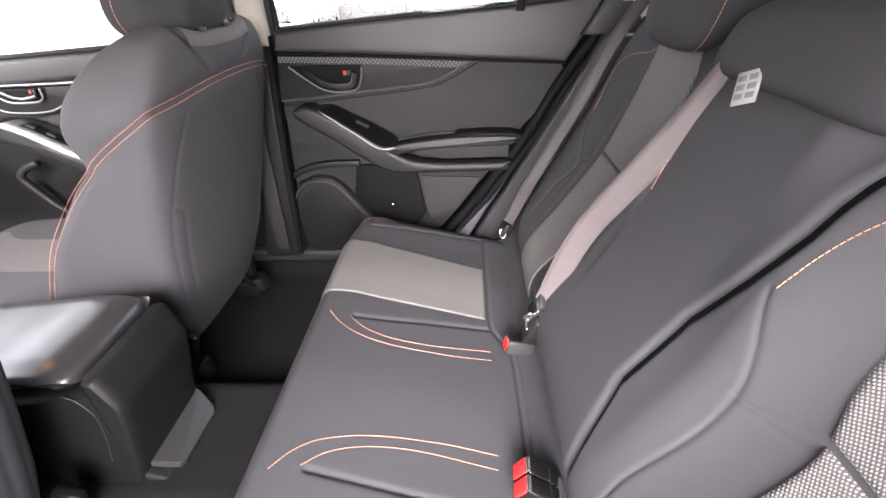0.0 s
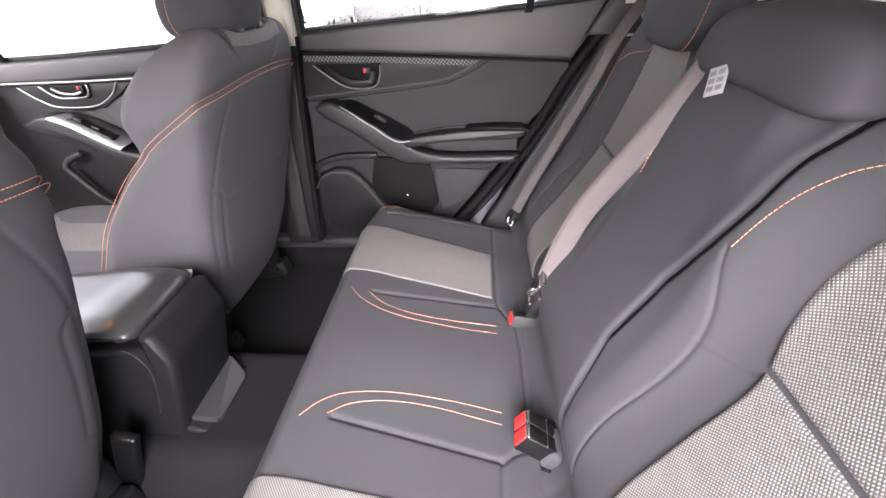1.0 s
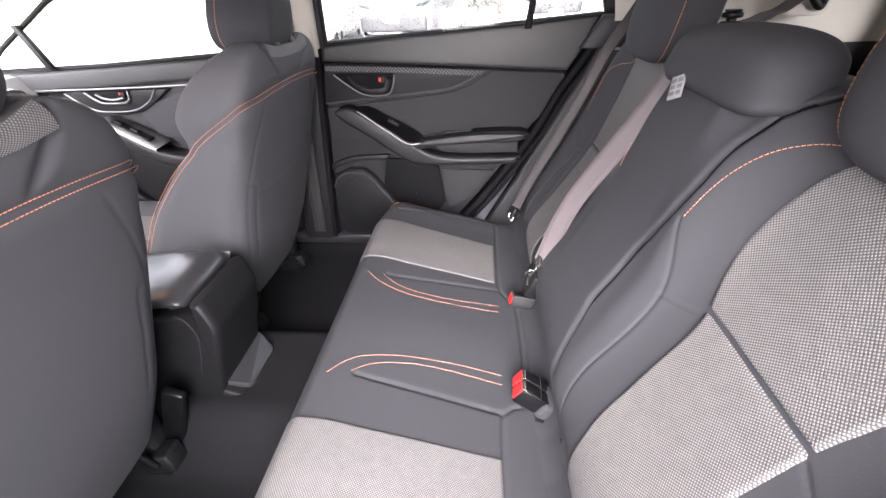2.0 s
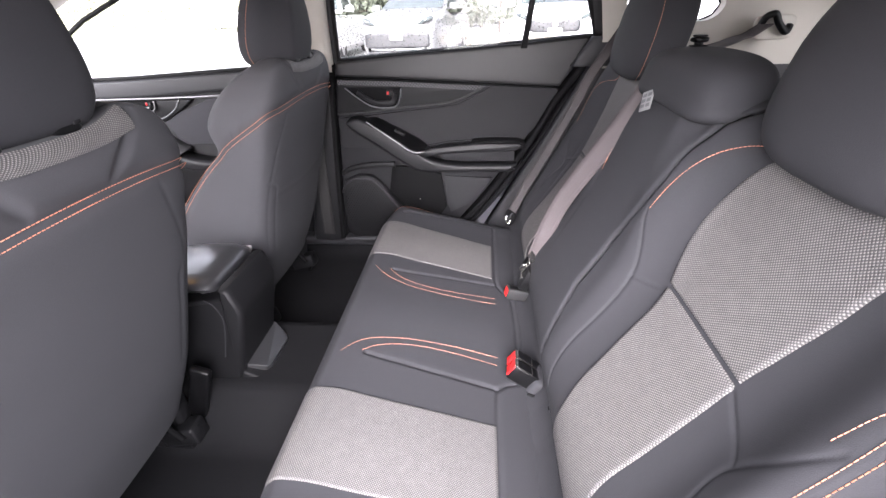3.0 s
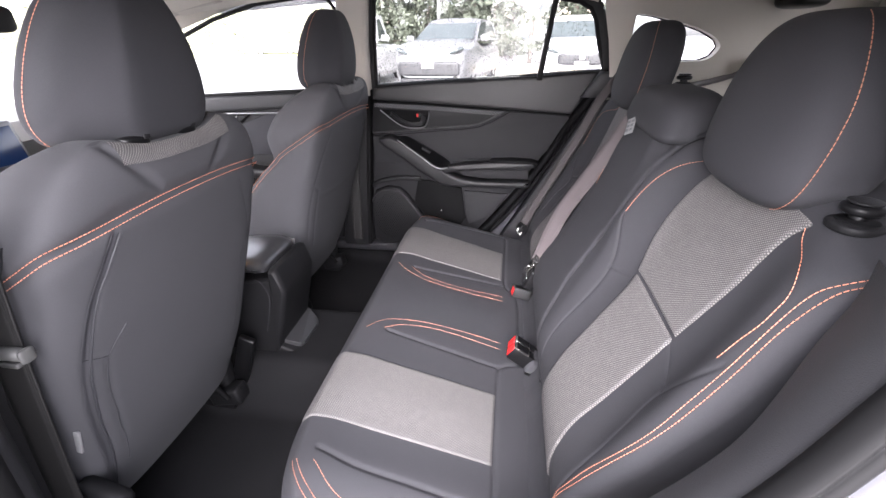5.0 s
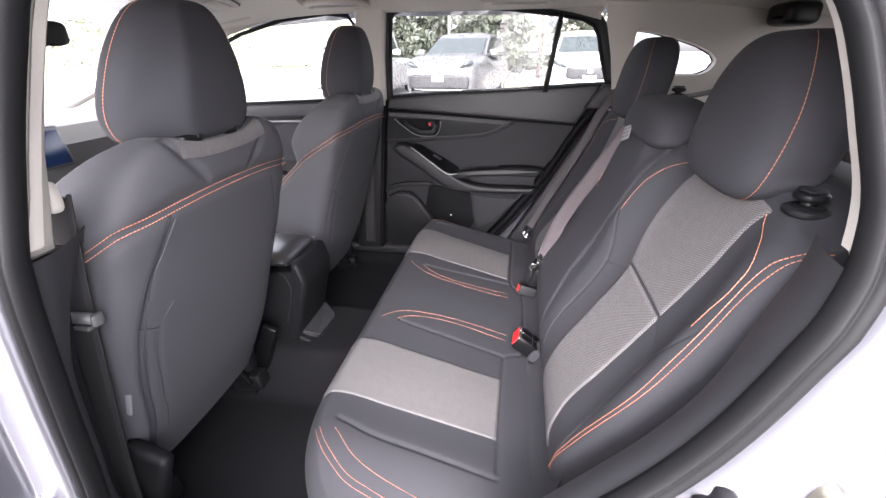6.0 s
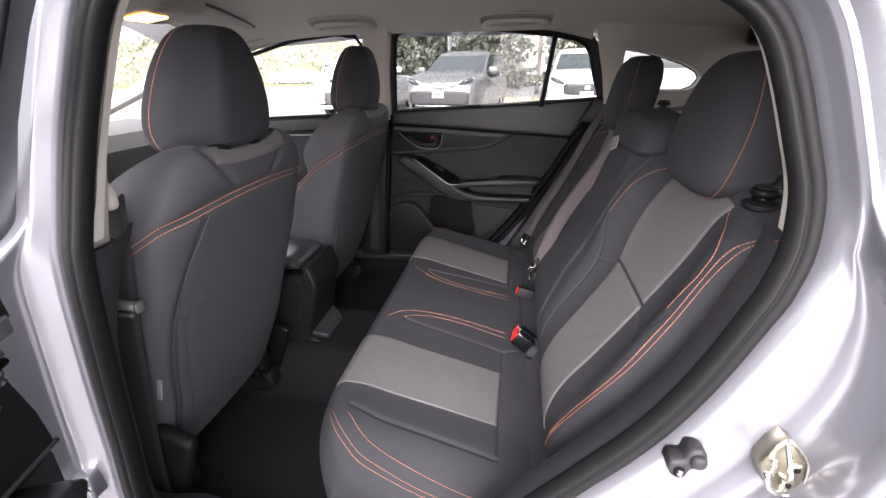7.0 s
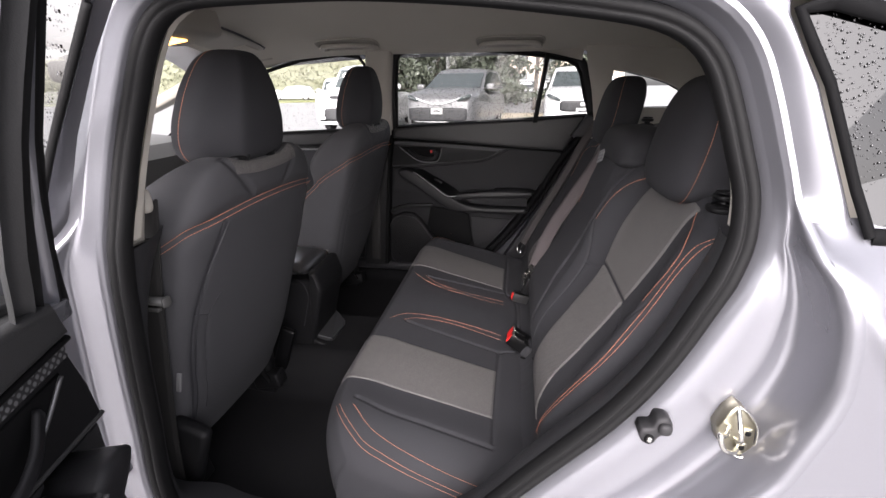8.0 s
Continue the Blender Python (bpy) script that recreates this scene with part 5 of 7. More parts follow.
WIN_F = [(-0.375, 1.085), (-0.355, 1.25), (-0.335, 1.37), (-0.36, 1.405), (-0.45, 1.415), (-0.65, 1.395), (-0.85, 1.345), (-1.10, 1.25), (-1.35, 1.12), (-1.46, 1.045), (-1.0, 1.055)]
w2 = window("window_2", WIN_F, 0.748, RUBBER, GLASS, "clear front door window", -0.10, 0.008)
part("window_post", slab([(-1.20, 1.05), (-1.175, 1.05), (-1.225, 1.19), (-1.245, 1.19)], 0.728, 0.745, 0.003, 1, 0, -0.10), BLACK, w2)
part("window_frame", tube([(x, 0.752 - 0.10 * (z - 1.1), z) for x, z in [(-0.222, 1.06), (-0.212, 1.25), (-0.198, 1.40), (-0.165, 1.43), (0.0, 1.446), (0.30, 1.43), (0.50, 1.405), (0.61, 1.375), (0.645, 1.30), (0.69, 1.15)]], 0.016, 10, count=60, flat=(0.012, 0.020)), BLACK, rd, "black window frame")


# ---- headliner and the trim round it ----
def ceil_z(x, y):
    return 1.520 - 0.108 * np.abs(y / 0.70) ** 2.4 - 0.05 * np.clip((x - 0.5) / 0.8, 0, 2) ** 2 - 0.06 * np.clip((-x - 0.35) / 0.6, 0, 2) ** 2


HX, HY = np.meshgrid(np.linspace(-0.95, 1.45, 90), np.linspace(-0.72, 0.70, 70), indexing="ij")
tagged(part("ceiling", sheet(np.stack([HX, HY, ceil_z(HX, HY)], -1)), BEIGE), "warm grey cloth headliner", "headliner", kind="structure")
# rail trim over the right windows, down to their seals
rail_top = [(-1.0, 1.31), (-0.80, 1.37), (-0.60, 1.415), (-0.40, 1.43), (-0.25, 1.44), (0.0, 1.444), (0.25, 1.43), (0.46, 1.406), (0.62, 1.37)]
rp = spline(rail_top, 60)
rows = []
for f in np.linspace(0, 1, 8):
    zc = ceil_z(rp[:, 0], 0.68)
    rows.append(np.stack([rp[:, 0], np.full(60, 0.715 - 0.035 * f), rp[:, 1] + (zc + 0.004 - rp[:, 1]) * f], 1))
tagged(part("trim", sheet(np.array(rows)), BEIGEP), "warm grey roof rail trim over the windows", "trim", kind="structure")


def grab(x, y, label):
    z = float(ceil_z(x, y)) - 0.004
    g = thing("grab_handle", label, "grab handle", "roof grab handles", at=(x, y, z))

    def on_roof(u, v, drop):
        return (u, v, float(ceil_z(x + u, y + v)) - drop - z)
    rim_ = [on_roof(0.135 * math.cos(t) * abs(math.cos(t)) ** -0.45, 0.052 * math.sin(t) * abs(math.sin(t) + 1e-6) ** -0.4 - 0.004, 0.004) for t in np.linspace(0, 2 * math.pi, 49)[:-1] + 0.01]
    bm = bmesh.new()
    bm.faces.new([bm.verts.new(p) for p in rim_])
    part("recess", bm, GREYB, g, "flat recess face, shade in its colour")
    part("recess_rim", tube(rim_, 0.0035, 8, closed=True), BEIGEP, g)
    arch = [on_roof(u, v, d) for u, v, d in ((-0.118, 0.040, 0.006), (-0.114, 0.010, 0.014), (-0.100, -0.018, 0.018), (-0.070, -0.030, 0.020), (0.0, -0.033, 0.020), (0.070, -0.030, 0.020), (0.100, -0.018, 0.018), (0.114, 0.010, 0.014), (0.118, 0.040, 0.006))]
    part("grip", tube(arch, 0.010, 12, count=48, flat=(0.008, 0.012)), BEIGEP, g)
    for e in (-0.112, 0.112):
        part("mount", pillow(on_roof(e, 0.030, 0.006), (0.016, 0.018, 0.010), 0.5, 0.6), BEIGEP, g)
    return g


# Headliner cloth darkened in colour, standing in for the shade of the recess.
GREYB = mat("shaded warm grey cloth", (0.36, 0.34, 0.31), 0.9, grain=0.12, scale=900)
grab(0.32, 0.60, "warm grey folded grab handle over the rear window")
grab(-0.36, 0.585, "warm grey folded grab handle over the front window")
vis = thing("sun_visor", "warm grey cloth sun visor folded against the roof", "sun visor", at=(-0.80, 0.36, 1.457))
flap = part("flap", pillow((0, 0, 0), (0.085, 0.20, 0.013), 0.3, 0.25, turn=(-8, -9, 0)), BEIGEP, vis)
part("edge_line", tube([(-0.08, -0.19, 0.010), (0.070, -0.196, 0.034), (0.084, -0.18, 0.034), (0.084, 0.18, -0.016), (0.070, 0.196, -0.020)], 0.0055, count=60), VINYL, flap, "dark hemmed edge")
part("mirror_cover", box((0.035, 0.125, -0.026), (0.030, 0.045, 0.004), 0.003, (-8, -9, 0)), BEIGE, flap, "pale vanity mirror cover")
for k in (0.0, 0.022):
    part("visor_arm", tube([(0.070 - k, -0.190, 0.030), (0.030 - k, -0.235, 0.034)], 0.005, 8), VINYL, vis, "dark pivot arm")
vis2 = copy_thing(vis, pose(-0.80, -0.38, 1.425))
vis2["label"] = "warm grey cloth sun visor above the driver"
ml = thing("map_light", "lit amber map lamp in its roof panel", "ceiling light", at=(-0.70, 0.02, 1.435))
part("housing", pillow((0, 0, 0.030), (0.10, 0.11, 0.048), 0.4, 0.35, turn=(0, -8, 0)), BEIGEP, ml)
LAMP = bpy.data.materials.new("warm lamp")
LAMP.use_nodes = True
LAMP.node_tree.nodes["Principled BSDF"].inputs["Base Color"].default_value = (0.9, 0.5, 0.15, 1)
LAMP.node_tree.nodes["Principled BSDF"].inputs["Emission Color"].default_value = (1.0, 0.5, 0.12, 1)
LAMP.node_tree.nodes["Principled BSDF"].inputs["Emission Strength"].default_value = 1.5
part("lens", box((0.0, -0.045, -0.020), (0.036, 0.042, 0.004), 0.003, (0, -8, 0)), LAMP, ml, "glowing amber lens")

# ---- rear quarter, right: trim behind the seats, small window ----
QW = [(0.752, 1.195), (0.742, 1.27), (0.747, 1.333), (0.80, 1.327), (0.90, 1.302), (0.968, 1.280), (1.02, 1.252), (1.036, 1.230), (1.020, 1.200), (0.985, 1.186), (0.87, 1.184)]


def holed(outer_loop, hole, y, count=64, tilt=0.0, depth=0.04, normal=1):
    """A wall with one opening: rings from the hole's rim out to the outline, with a turned-in rim."""
    h = spline(list(hole) + [hole[0]], count + 1)[:-1]
    c = h.mean(0)
    ang = np.arctan2(h[:, 1] - c[1], h[:, 0] - c[0])
    o = np.asarray(list(outer_loop) + [outer_loop[0]], float)
    out = []
    for a in ang:
        d = np.array([math.cos(a), math.sin(a)])
        best = None
        for p, q in zip(o[:-1], o[1:]):
            m = np.array([[d[0], -(q - p)[0]], [d[1], -(q - p)[1]]])
            if abs(np.linalg.det(m)) < 1e-9:
                continue
            t, s = np.linalg.solve(m, p - c)
            if t > 0 and -1e-6 <= s <= 1 + 1e-6 and (best is None or t > best):
                best = t
        out.append(c + d * best)
    out = np.array(out)
    rows = [np.stack([h[:, 0], np.full(count, y + depth * normal), h[:, 1]], 1)]
    for f in (0.0, 0.06, 0.3, 0.6, 1.0):
        q = h + (out - h) * f
        rows.append(np.stack([q[:, 0], np.full(count, y), q[:, 1]], 1))
    P = np.array(rows)
    P[..., 1] += tilt * (P[..., 2] - 1.1)
    return sheet(P, wrap=True)


rq = thing("quarter_trim_1", "warm grey trim panel of the luggage space with a small window", "trim panel", kind="structure")
sharp(part("trim_panel", holed([(0.69, 1.02), (0.69, 1.14), (0.668, 1.25), (0.636, 1.36), (0.62, 1.46), (1.50, 1.46), (1.50, 1.02)], QW, 0.705, tilt=-0.15), BEIGEP, rq), 50)
part("lower_trim", slab([(0.30, 0.42), (0.42, 0.62), (0.52, 0.80), (0.62, 0.98), (0.68, 1.10), (1.50, 1.10), (1.50, 0.42)], 0.712, 0.76, 0.01, 2, 0), GREYP, rq, "dark grey lower side trim")
part("corner_cover", slab([(0.60, 1.06), (0.66, 1.15), (0.72, 1.15), (0.76, 1.06)], 0.70, 0.73, 0.012, 3, 0), GREYP, rq)
window("window_3", QW, 0.745, RUBBER, GLASS, "small quarter window beside the luggage space", -0.15, 0.003)
lq = thing("quarter_trim_2", "warm grey trim panel behind the open door", "trim panel", kind="structure")
sharp(part("trim_panel", slab([(0.74, 1.06), (0.73, 1.16), (0.71, 1.25), (0.66, 1.37), (0.66, 1.46), (1.50, 1.46), (1.50, 1.06)], -0.718, -0.710, 0.002, 1, 0, 0.10), BEIGEP, lq), 50)
part("lower_trim", slab([(0.30, 0.42), (0.43, 0.62), (0.575, 0.86), (0.690, 1.02), (0.715, 1.06), (1.50, 1.06), (1.50, 0.42)], -0.735, -0.705, 0.01, 2, 0), GREYP, lq, "dark grey lower side trim")
clip = thing("belt_hook", "black belt guide hook on the luggage trim", "hook", at=(1.13, 0.625, 1.165))
part("hook", tube([(-0.012, 0, 0.0), (-0.004, -0.01, 0.030), (0.012, -0.016, 0.036), (0.030, -0.016, 0.012), (0.060, -0.010, -0.012), (0.072, 0.0, 0.004)], 0.010, 10, count=30), BUCKLEM, clip)
part("hook_plate", pillow((0.035, 0.012, 0.0), (0.058, 0.010, 0.034), 0.5, 0.5), BEIGEP, clip, "warm grey moulded surround")
retr = thing("belt_retractor", "black roof belt retractor over the luggage space", "belt retractor", at=(1.20, 0.60, 1.372))
part("housing", pillow((0, 0, 0), (0.055, 0.075, 0.036), 0.5, 0.5), BUCKLEM, retr)
part("belt_slot", box((-0.050, -0.02, -0.012), (0.008, 0.030, 0.004), 0.002, (0, 20, 0)), DARK, retr)
# luggage floor, parcel edge and tailgate
tagged(part("luggage_floor", box((1.12, 0, 0.60), (0.36, 0.70, 0.02), 0.01), CARPET), "dark carpet of the luggage floor", "floor", kind="structure")
tagged(part("luggage_cover", box((0.90, 0, 1.055), (0.09, 0.66, 0.012), 0.008), BLACK), "black roller luggage cover behind the bench", "luggage cover")
tg = thing("tailgate", "warm grey tailgate lining with rear window", "tailgate", kind="structure")
TGL = [(-0.72, 0.45), (-0.72, 1.10), (-0.66, 1.45), (0.66, 1.45), (0.72, 1.10), (0.72, 0.45)]
TGW = [(-0.56, 1.10), (-0.52, 1.25), (-0.46, 1.36), (0.0, 1.38), (0.46, 1.36), (0.52, 1.25), (0.56, 1.10), (0.0, 1.085)]
lin = part("lining", holed(TGL, TGW, 0.0), BEIGEP, tg)
lin.matrix_basis = pose(1.46, 0, 0, 0, 0, 90)
bmw = bmesh.new()
bmw.faces.new([bmw.verts.new((1.45, y, z)) for y, z in TGW])
pw = part("pane", bmw, PRIVT, tg)
pw.visible_shadow = False

# ---- dashboard and windscreen ----
dash = thing("dashboard", "dark grey dashboard with chrome-edged vent", "dashboard")
DP = [(-1.90, 1.02), (-1.60, 1.06), (-1.42, 1.045), (-1.34, 1.03), (-1.30, 0.97), (-1.32, 0.90), (-1.36, 0.70), (-1.40, 0.50), (-1.90, 0.45)]
sharp(part("dash_body", slab(DP, -0.74, 0.74, 0.01, 2, 0), DASHM, dash))
scr = part("screen_frame", box((-1.22, 0.02, 0.985), (0.012, 0.105, 0.070), 0.008, (0, -12, 0)), SATIN, dash, "black infotainment screen")
SCREEN = mat("screen blue", (0.008, 0.025, 0.085), 0.2, grain=0.1, scale=60)
part("display", box((-1.2065, 0.02, 0.985), (0.003, 0.092, 0.056), 0.002, (0, -12, 0)), SCREEN, scr, "dark blue display")
part("side_vent", tube([(-1.33, 0.60, 0.98), (-1.31, 0.64, 1.00), (-1.31, 0.70, 0.98), (-1.33, 0.70, 0.93), (-1.33, 0.62, 0.93), (-1.33, 0.60, 0.98)], 0.006, count=40), CHROME, dash, "chrome vent ring")
sw = thing("steering_wheel", "black leather steering wheel with silver spokes", "steering wheel", at=(-1.02, -0.41, 0.93))
a = np.linspace(0, 2 * math.pi, 49)[:-1]
part("rim", tube(np.stack([0 * a, 0.185 * np.cos(a), 0.185 * np.sin(a)], 1), 0.016, 12, closed=True), GLOSS, sw)
part("hub", pillow((0.0, 0, 0), (0.035, 0.075, 0.07), 0.5, 0.6), BLACK, sw)
for e in (-1, 1):
    part("spoke", tube([(0.0, e * 0.05, 0), (0.01, e * 0.12, 0.01), (0.0, e * 0.18, 0.02)], 0.012, count=12), CHROME, sw, "silver spoke")
part("spoke", tube([(0.0, 0, -0.05), (0.01, 0, -0.12), (0.0, 0, -0.18)], 0.014, count=12), CHROME, sw)
sw.rotation_euler = (0, radians(-24), 0)
part("column", pillow((-0.12, 0, -0.01), (0.12, 0.05, 0.05), 0.5, 0.6), BLACK, sw)
ws = thing("windscreen", "clear windscreen", "windscreen", kind="structure")
bmw = bmesh.new()
bmw.faces.new([bmw.verts.new(p) for p in ((-1.95, -0.74, 1.03), (-1.95, 0.74, 1.03), (-1.02, 0.60, 1.40), (-1.02, -0.60, 1.40))])
pw = part("pane", bmw, GLASS, ws)
pw.visible_shadow = False
for s in (-1, 1):
    tagged(part("pillar_2" if s > 0 else "pillar_3", tube([(-1.98, 0.76 * s, 1.02), (-1.40, 0.715 * s, 1.225), (-0.98, 0.685 * s, 1.385), (-0.75, 0.68 * s, 1.425)], 0.02, 12, flat=(0.026, 0.040), count=40), BEIGEP), "warm grey windscreen pillar trim", "pillar", kind="structure")
mir = thing("rear_view_mirror", "black rear-view mirror under the roof", "mirror", at=(-1.05, 0, 1.33))
part("housing", pillow((0, 0, 0), (0.018, 0.115, 0.035), 0.4, 0.4), BLACK, mir)
part("stem", tube([(-0.02, 0, 0.01), (-0.06, 0, 0.05)], 0.01), BLACK, mir)

# ---- left door opening: seal, pillar covers, painted body ring ----
OPEN_L = [(-0.236, 0.985), (-0.217, 1.075), (-0.186, 1.194), (-0.176, 1.225), (-0.155, 1.284), (-0.139, 1.325), (-0.119, 1.358), (-0.088, 1.379), (-0.03, 1.387), (0.10, 1.388), (0.28, 1.378), (0.40, 1.364), (0.473, 1.353), (0.510, 1.345), (0.538, 1.334), (0.560, 1.319), (0.578, 1.297), (0.595, 1.259), (0.614, 1.205), (0.629, 1.156), (0.632, 1.110), (0.624, 1.069), (0.606, 1.018), (0.590, 0.974), (0.572, 0.931), (0.546, 0.880), (0.511, 0.826), (0.461, 0.762), (0.398, 0.683), (0.335, 0.60), (0.275, 0.52), (0.215, 0.46), (0.12, 0.42), (0.0, 0.41), (-0.16, 0.41), (-0.245, 0.43), (-0.282, 0.48), (-0.289, 0.54), (-0.272, 0.698), (-0.261, 0.80), (-0.249, 0.892)]
body = thing("body_side", "silver-blue painted body side round the open rear door", "car body", kind="structure")
def lean(me, k=0.16):
    """Lean the side in towards the roof."""
    for v in me.vertices:
        v.co.y += k * max(0.0, v.co.z - 1.05)
    return me


def ring_k(x, z):
    """How broad the painted jamb is round the opening."""
    rear = np.interp(z, [0.80, 0.91, 0.945, 0.985, 1.02, 1.05, 1.085, 1.11, 1.16], [2.4, 2.35, 2.15, 2.0, 1.78, 1.4, 0.85, 0.36, 0.22])
    return 1 + (rear - 1) * ramp01(x, 0.30, 0.50) - 0.5 * ramp01(z, 1.00, 1.10) * ramp01(-x, 0.03, 0.10)


def ring(profile, count=220):
    L = spline(OPEN_L + [OPEN_L[0]], count + 1)[:-1]
    T = np.roll(L, -1, 0) - np.roll(L, 1, 0)
    T /= np.linalg.norm(T, axis=1, keepdims=True)
    N2 = np.stack([T[:, 1], -T[:, 0]], 1)
    if ((L - L.mean(0)) * N2).sum() < 0:
        N2 = -N2
    rows = []
    for o, y in profile:
        q = L + N2 * (o - 0.0128)
        rows.append(np.stack([q[:, 0], np.full(count, y) + 0.16 * np.clip(q[:, 1] - 1.05, 0, 9), q[:, 1]], 1))
    return np.array(rows)


part("opening_seal", sheet(ring([(0.018, -0.768), (0.008, -0.772), (0.0035, -0.782), (0.0045, -0.794), (0.0078, -0.800), (0.0115, -0.801), (0.0128, -0.796), (0.0142, -0.801), (0.019, -0.805), (0.0255, -0.802), (0.029, -0.791), (0.0295, -0.780)]), wrap=True), RUBBER, body, "black rubber seal round the opening")
def jamb_rows(count=220):
    """Painted jamb: lip by the seal, a rounded crease half way, a valley and the turned edge of the outer skin."""
    L = spline(OPEN_L + [OPEN_L[0]], count + 1)[:-1]
    T = np.roll(L, -1, 0) - np.roll(L, 1, 0)
    T /= np.linalg.norm(T, axis=1, keepdims=True)
    N2 = np.stack([T[:, 1], -T[:, 0]], 1)
    if ((L - L.mean(0)) * N2).sum() < 0:
        N2 = -N2
    far = 0.0212 + 0.048 * ring_k(L[:, 0], L[:, 1])
    mid = np.minimum(0.081, 0.0212 + (far - 0.0212) * 0.62)
    rear = ramp01(L[:, 0], 0.05, 0.35)
    rows = []
    for seg, f, y in ((0, -1.0, -0.770), (0, -0.5, -0.788), (0, -0.15, -0.800), (1, 0.06, -0.8055), (1, 0.2, -0.8105), (1, 0.5, -0.8130), (1, 0.75, -0.8145), (1, 0.88, -0.8165), (1, 1.0, -0.8180), (2, 0.12, -0.8175), (2, 0.28, -0.8160), (2, 0.5, -0.8155), (2, 0.72, -0.8170), (2, 0.84, -0.823), (2, 0.92, -0.838), (2, 0.97, -0.860), (3, 0.001, -0.876), (3, 0.006, -0.884), (3, 0.012, -0.8865), (3, 0.019, -0.886)):
        off = {0: 0.0212 + 0.010 * f + 0 * far, 1: 0.0212 + (mid - 0.0212) * f, 2: mid + (far - mid) * f, 3: far + f * np.minimum(1, (far - 0.0212) / 0.030)}[seg]
        q = L + N2 * off[:, None]
        up = ramp01(L[:, 1], 1.085, 1.16) * ramp01(L[:, 0], 0.40, 0.52)
        high = {1: -0.802 - 0.020 * f, 2: -0.822 - 0.004 * f, 3: -0.827}.get(seg, y)
        plain = {1: -0.8055 - 0.0105 * f, 2: -0.816 - 0.006 * f - 0.038 * max(0.0, f - 0.8) / 0.17}.get(seg, y)
        rows.append(np.stack([q[:, 0], (plain + (y - plain) * rear) * (1 - up) + high * up + 0.16 * np.clip(q[:, 1] - 1.05, 0, 9), q[:, 1]], 1))
    return np.array(rows)


jr = jamb_rows()
fb_ = ramp01(jr[..., 2], 1.00, 1.10) * ramp01(-jr[..., 0], 0.03, 0.10)
jr[..., 1] = jr[..., 1] * (1 - fb_) + np.maximum(jr[..., 1], -0.818 + 0.16 * np.clip(jr[..., 2] - 1.05, 0, 9)) * fb_
part("jamb", sheet(jr, wrap=True), PAINT, body, "painted door jamb")
tr = ring([(0.016, -0.775), (0.014, -0.76), (0.018, -0.735), (0.030, -0.700), (0.050, -0.66)])
slim = np.stack([tr[0], tr[0] + (tr[1] - tr[0]) * 0.6, tr[1], tr[1] + (tr[2] - tr[1]) * 0.35, tr[1] + (tr[2] - tr[1]) * 0.45])
wide = (ramp01(tr[0][:, 2], 1.30, 1.36) * ramp01(tr[0][:, 0], -0.115, -0.03))[None, :, None]
inw = ring([(0.016, -0.775), (0.012, -0.768), (0.012, -0.752), (0.016, -0.735), (0.026, -0.712)])
near = (ramp01(tr[0][:, 0], 0.24, 0.34) * (1 - ramp01(tr[0][:, 2], 1.09, 1.11)) * (1 - 0.75 * ramp01(tr[0][:, 2], 0.90, 1.05)))[None, :, None]
slope = ring([(0.016, -0.775), (0.015, -0.769), (0.019, -0.758), (0.034, -0.746), (0.070, -0.722)])
front = (ramp01(-tr[0][:, 0], 0.225, 0.262) * ramp01(tr[0][:, 2], 0.42, 0.50))[None, :, None]
tr = tr * (1 - front) + slope * front
edge_z = np.where(tr[0][:, 0] > 0.3, 1.105, 1.045)
tr = np.where((tr[0][:, 2] > edge_z)[None, :, None], slim * (1 - wide) + tr * wide, tr * (1 - near) + inw * near)
zlow = tr[0, :, 2] > edge_z
idx = [i for i in range(tr.shape[1]) if zlow[i]]
brk = [i for i in range(len(idx) - 1) if idx[i + 1] - idx[i] > 1]
if brk:
    idx = idx[brk[0] + 1:] + idx[:brk[0] + 1]
part("opening_trim", sheet(tr[:, idx]), BEIGEP, body, "warm grey trim round the opening")
low = [i for i in range(tr.shape[1]) if not zlow[i]]
brk = [i for i in range(len(low) - 1) if low[i + 1] - low[i] > 1]
if brk:
    low = low[brk[0] + 1:] + low[:brk[0] + 1]
part("lower_opening_trim", sheet(tr[:, low]), TRIMG, body, "black plastic trim round the opening")
# pillar covers inside the opening
lp = thing("pillar_4", "centre pillar beside the driver seat, warm grey above and black below", "pillar", kind="structure")
zz = np.linspace(1.044, 1.40, 24)
xo = np.interp(zz, [1.044, 1.077, 1.114, 1.164, 1.222, 1.297, 1.336, 1.361, 1.40], [-0.235, -0.226, -0.214, -0.202, -0.183, -0.158, -0.140, -0.126, -0.09])
xr_ = np.interp(zz, [1.042, 1.114, 1.166, 1.21, 1.26, 1.313, 1.344, 1.40], [-0.246, -0.234, -0.226, -0.214, -0.199, -0.180, -0.164, -0.13])
yo = -0.762 + 0.16 * np.clip(zz - 1.05, 0, 9)
cov = np.stack([np.stack([xo + (xr_ - xo) * g - f, yo + 0.042 * g - 0.4 * f, zz - 0.004 * g], 1) for f, g in ((-0.006, -0.2), (0, 0.0), (0, 0.4), (0, 0.88), (0.002, 1.0), (0.006, 1.03), (0.05, 1.0))])
part("upper_cover", sheet(cov), BEIGEP, lp, "warm grey plastic cover")
sharp(part("lower_cover", slab([(-0.46, 0.34), (-0.368, 0.34), (-0.340, 0.63), (-0.312, 0.83), (-0.268, 0.98), (-0.238, 1.040), (-0.258, 1.038), (-0.300, 0.98), (-0.40, 0.80)], -0.775, -0.712, 0.008, 3, 0), BLACK, lp, "black plastic cover"))
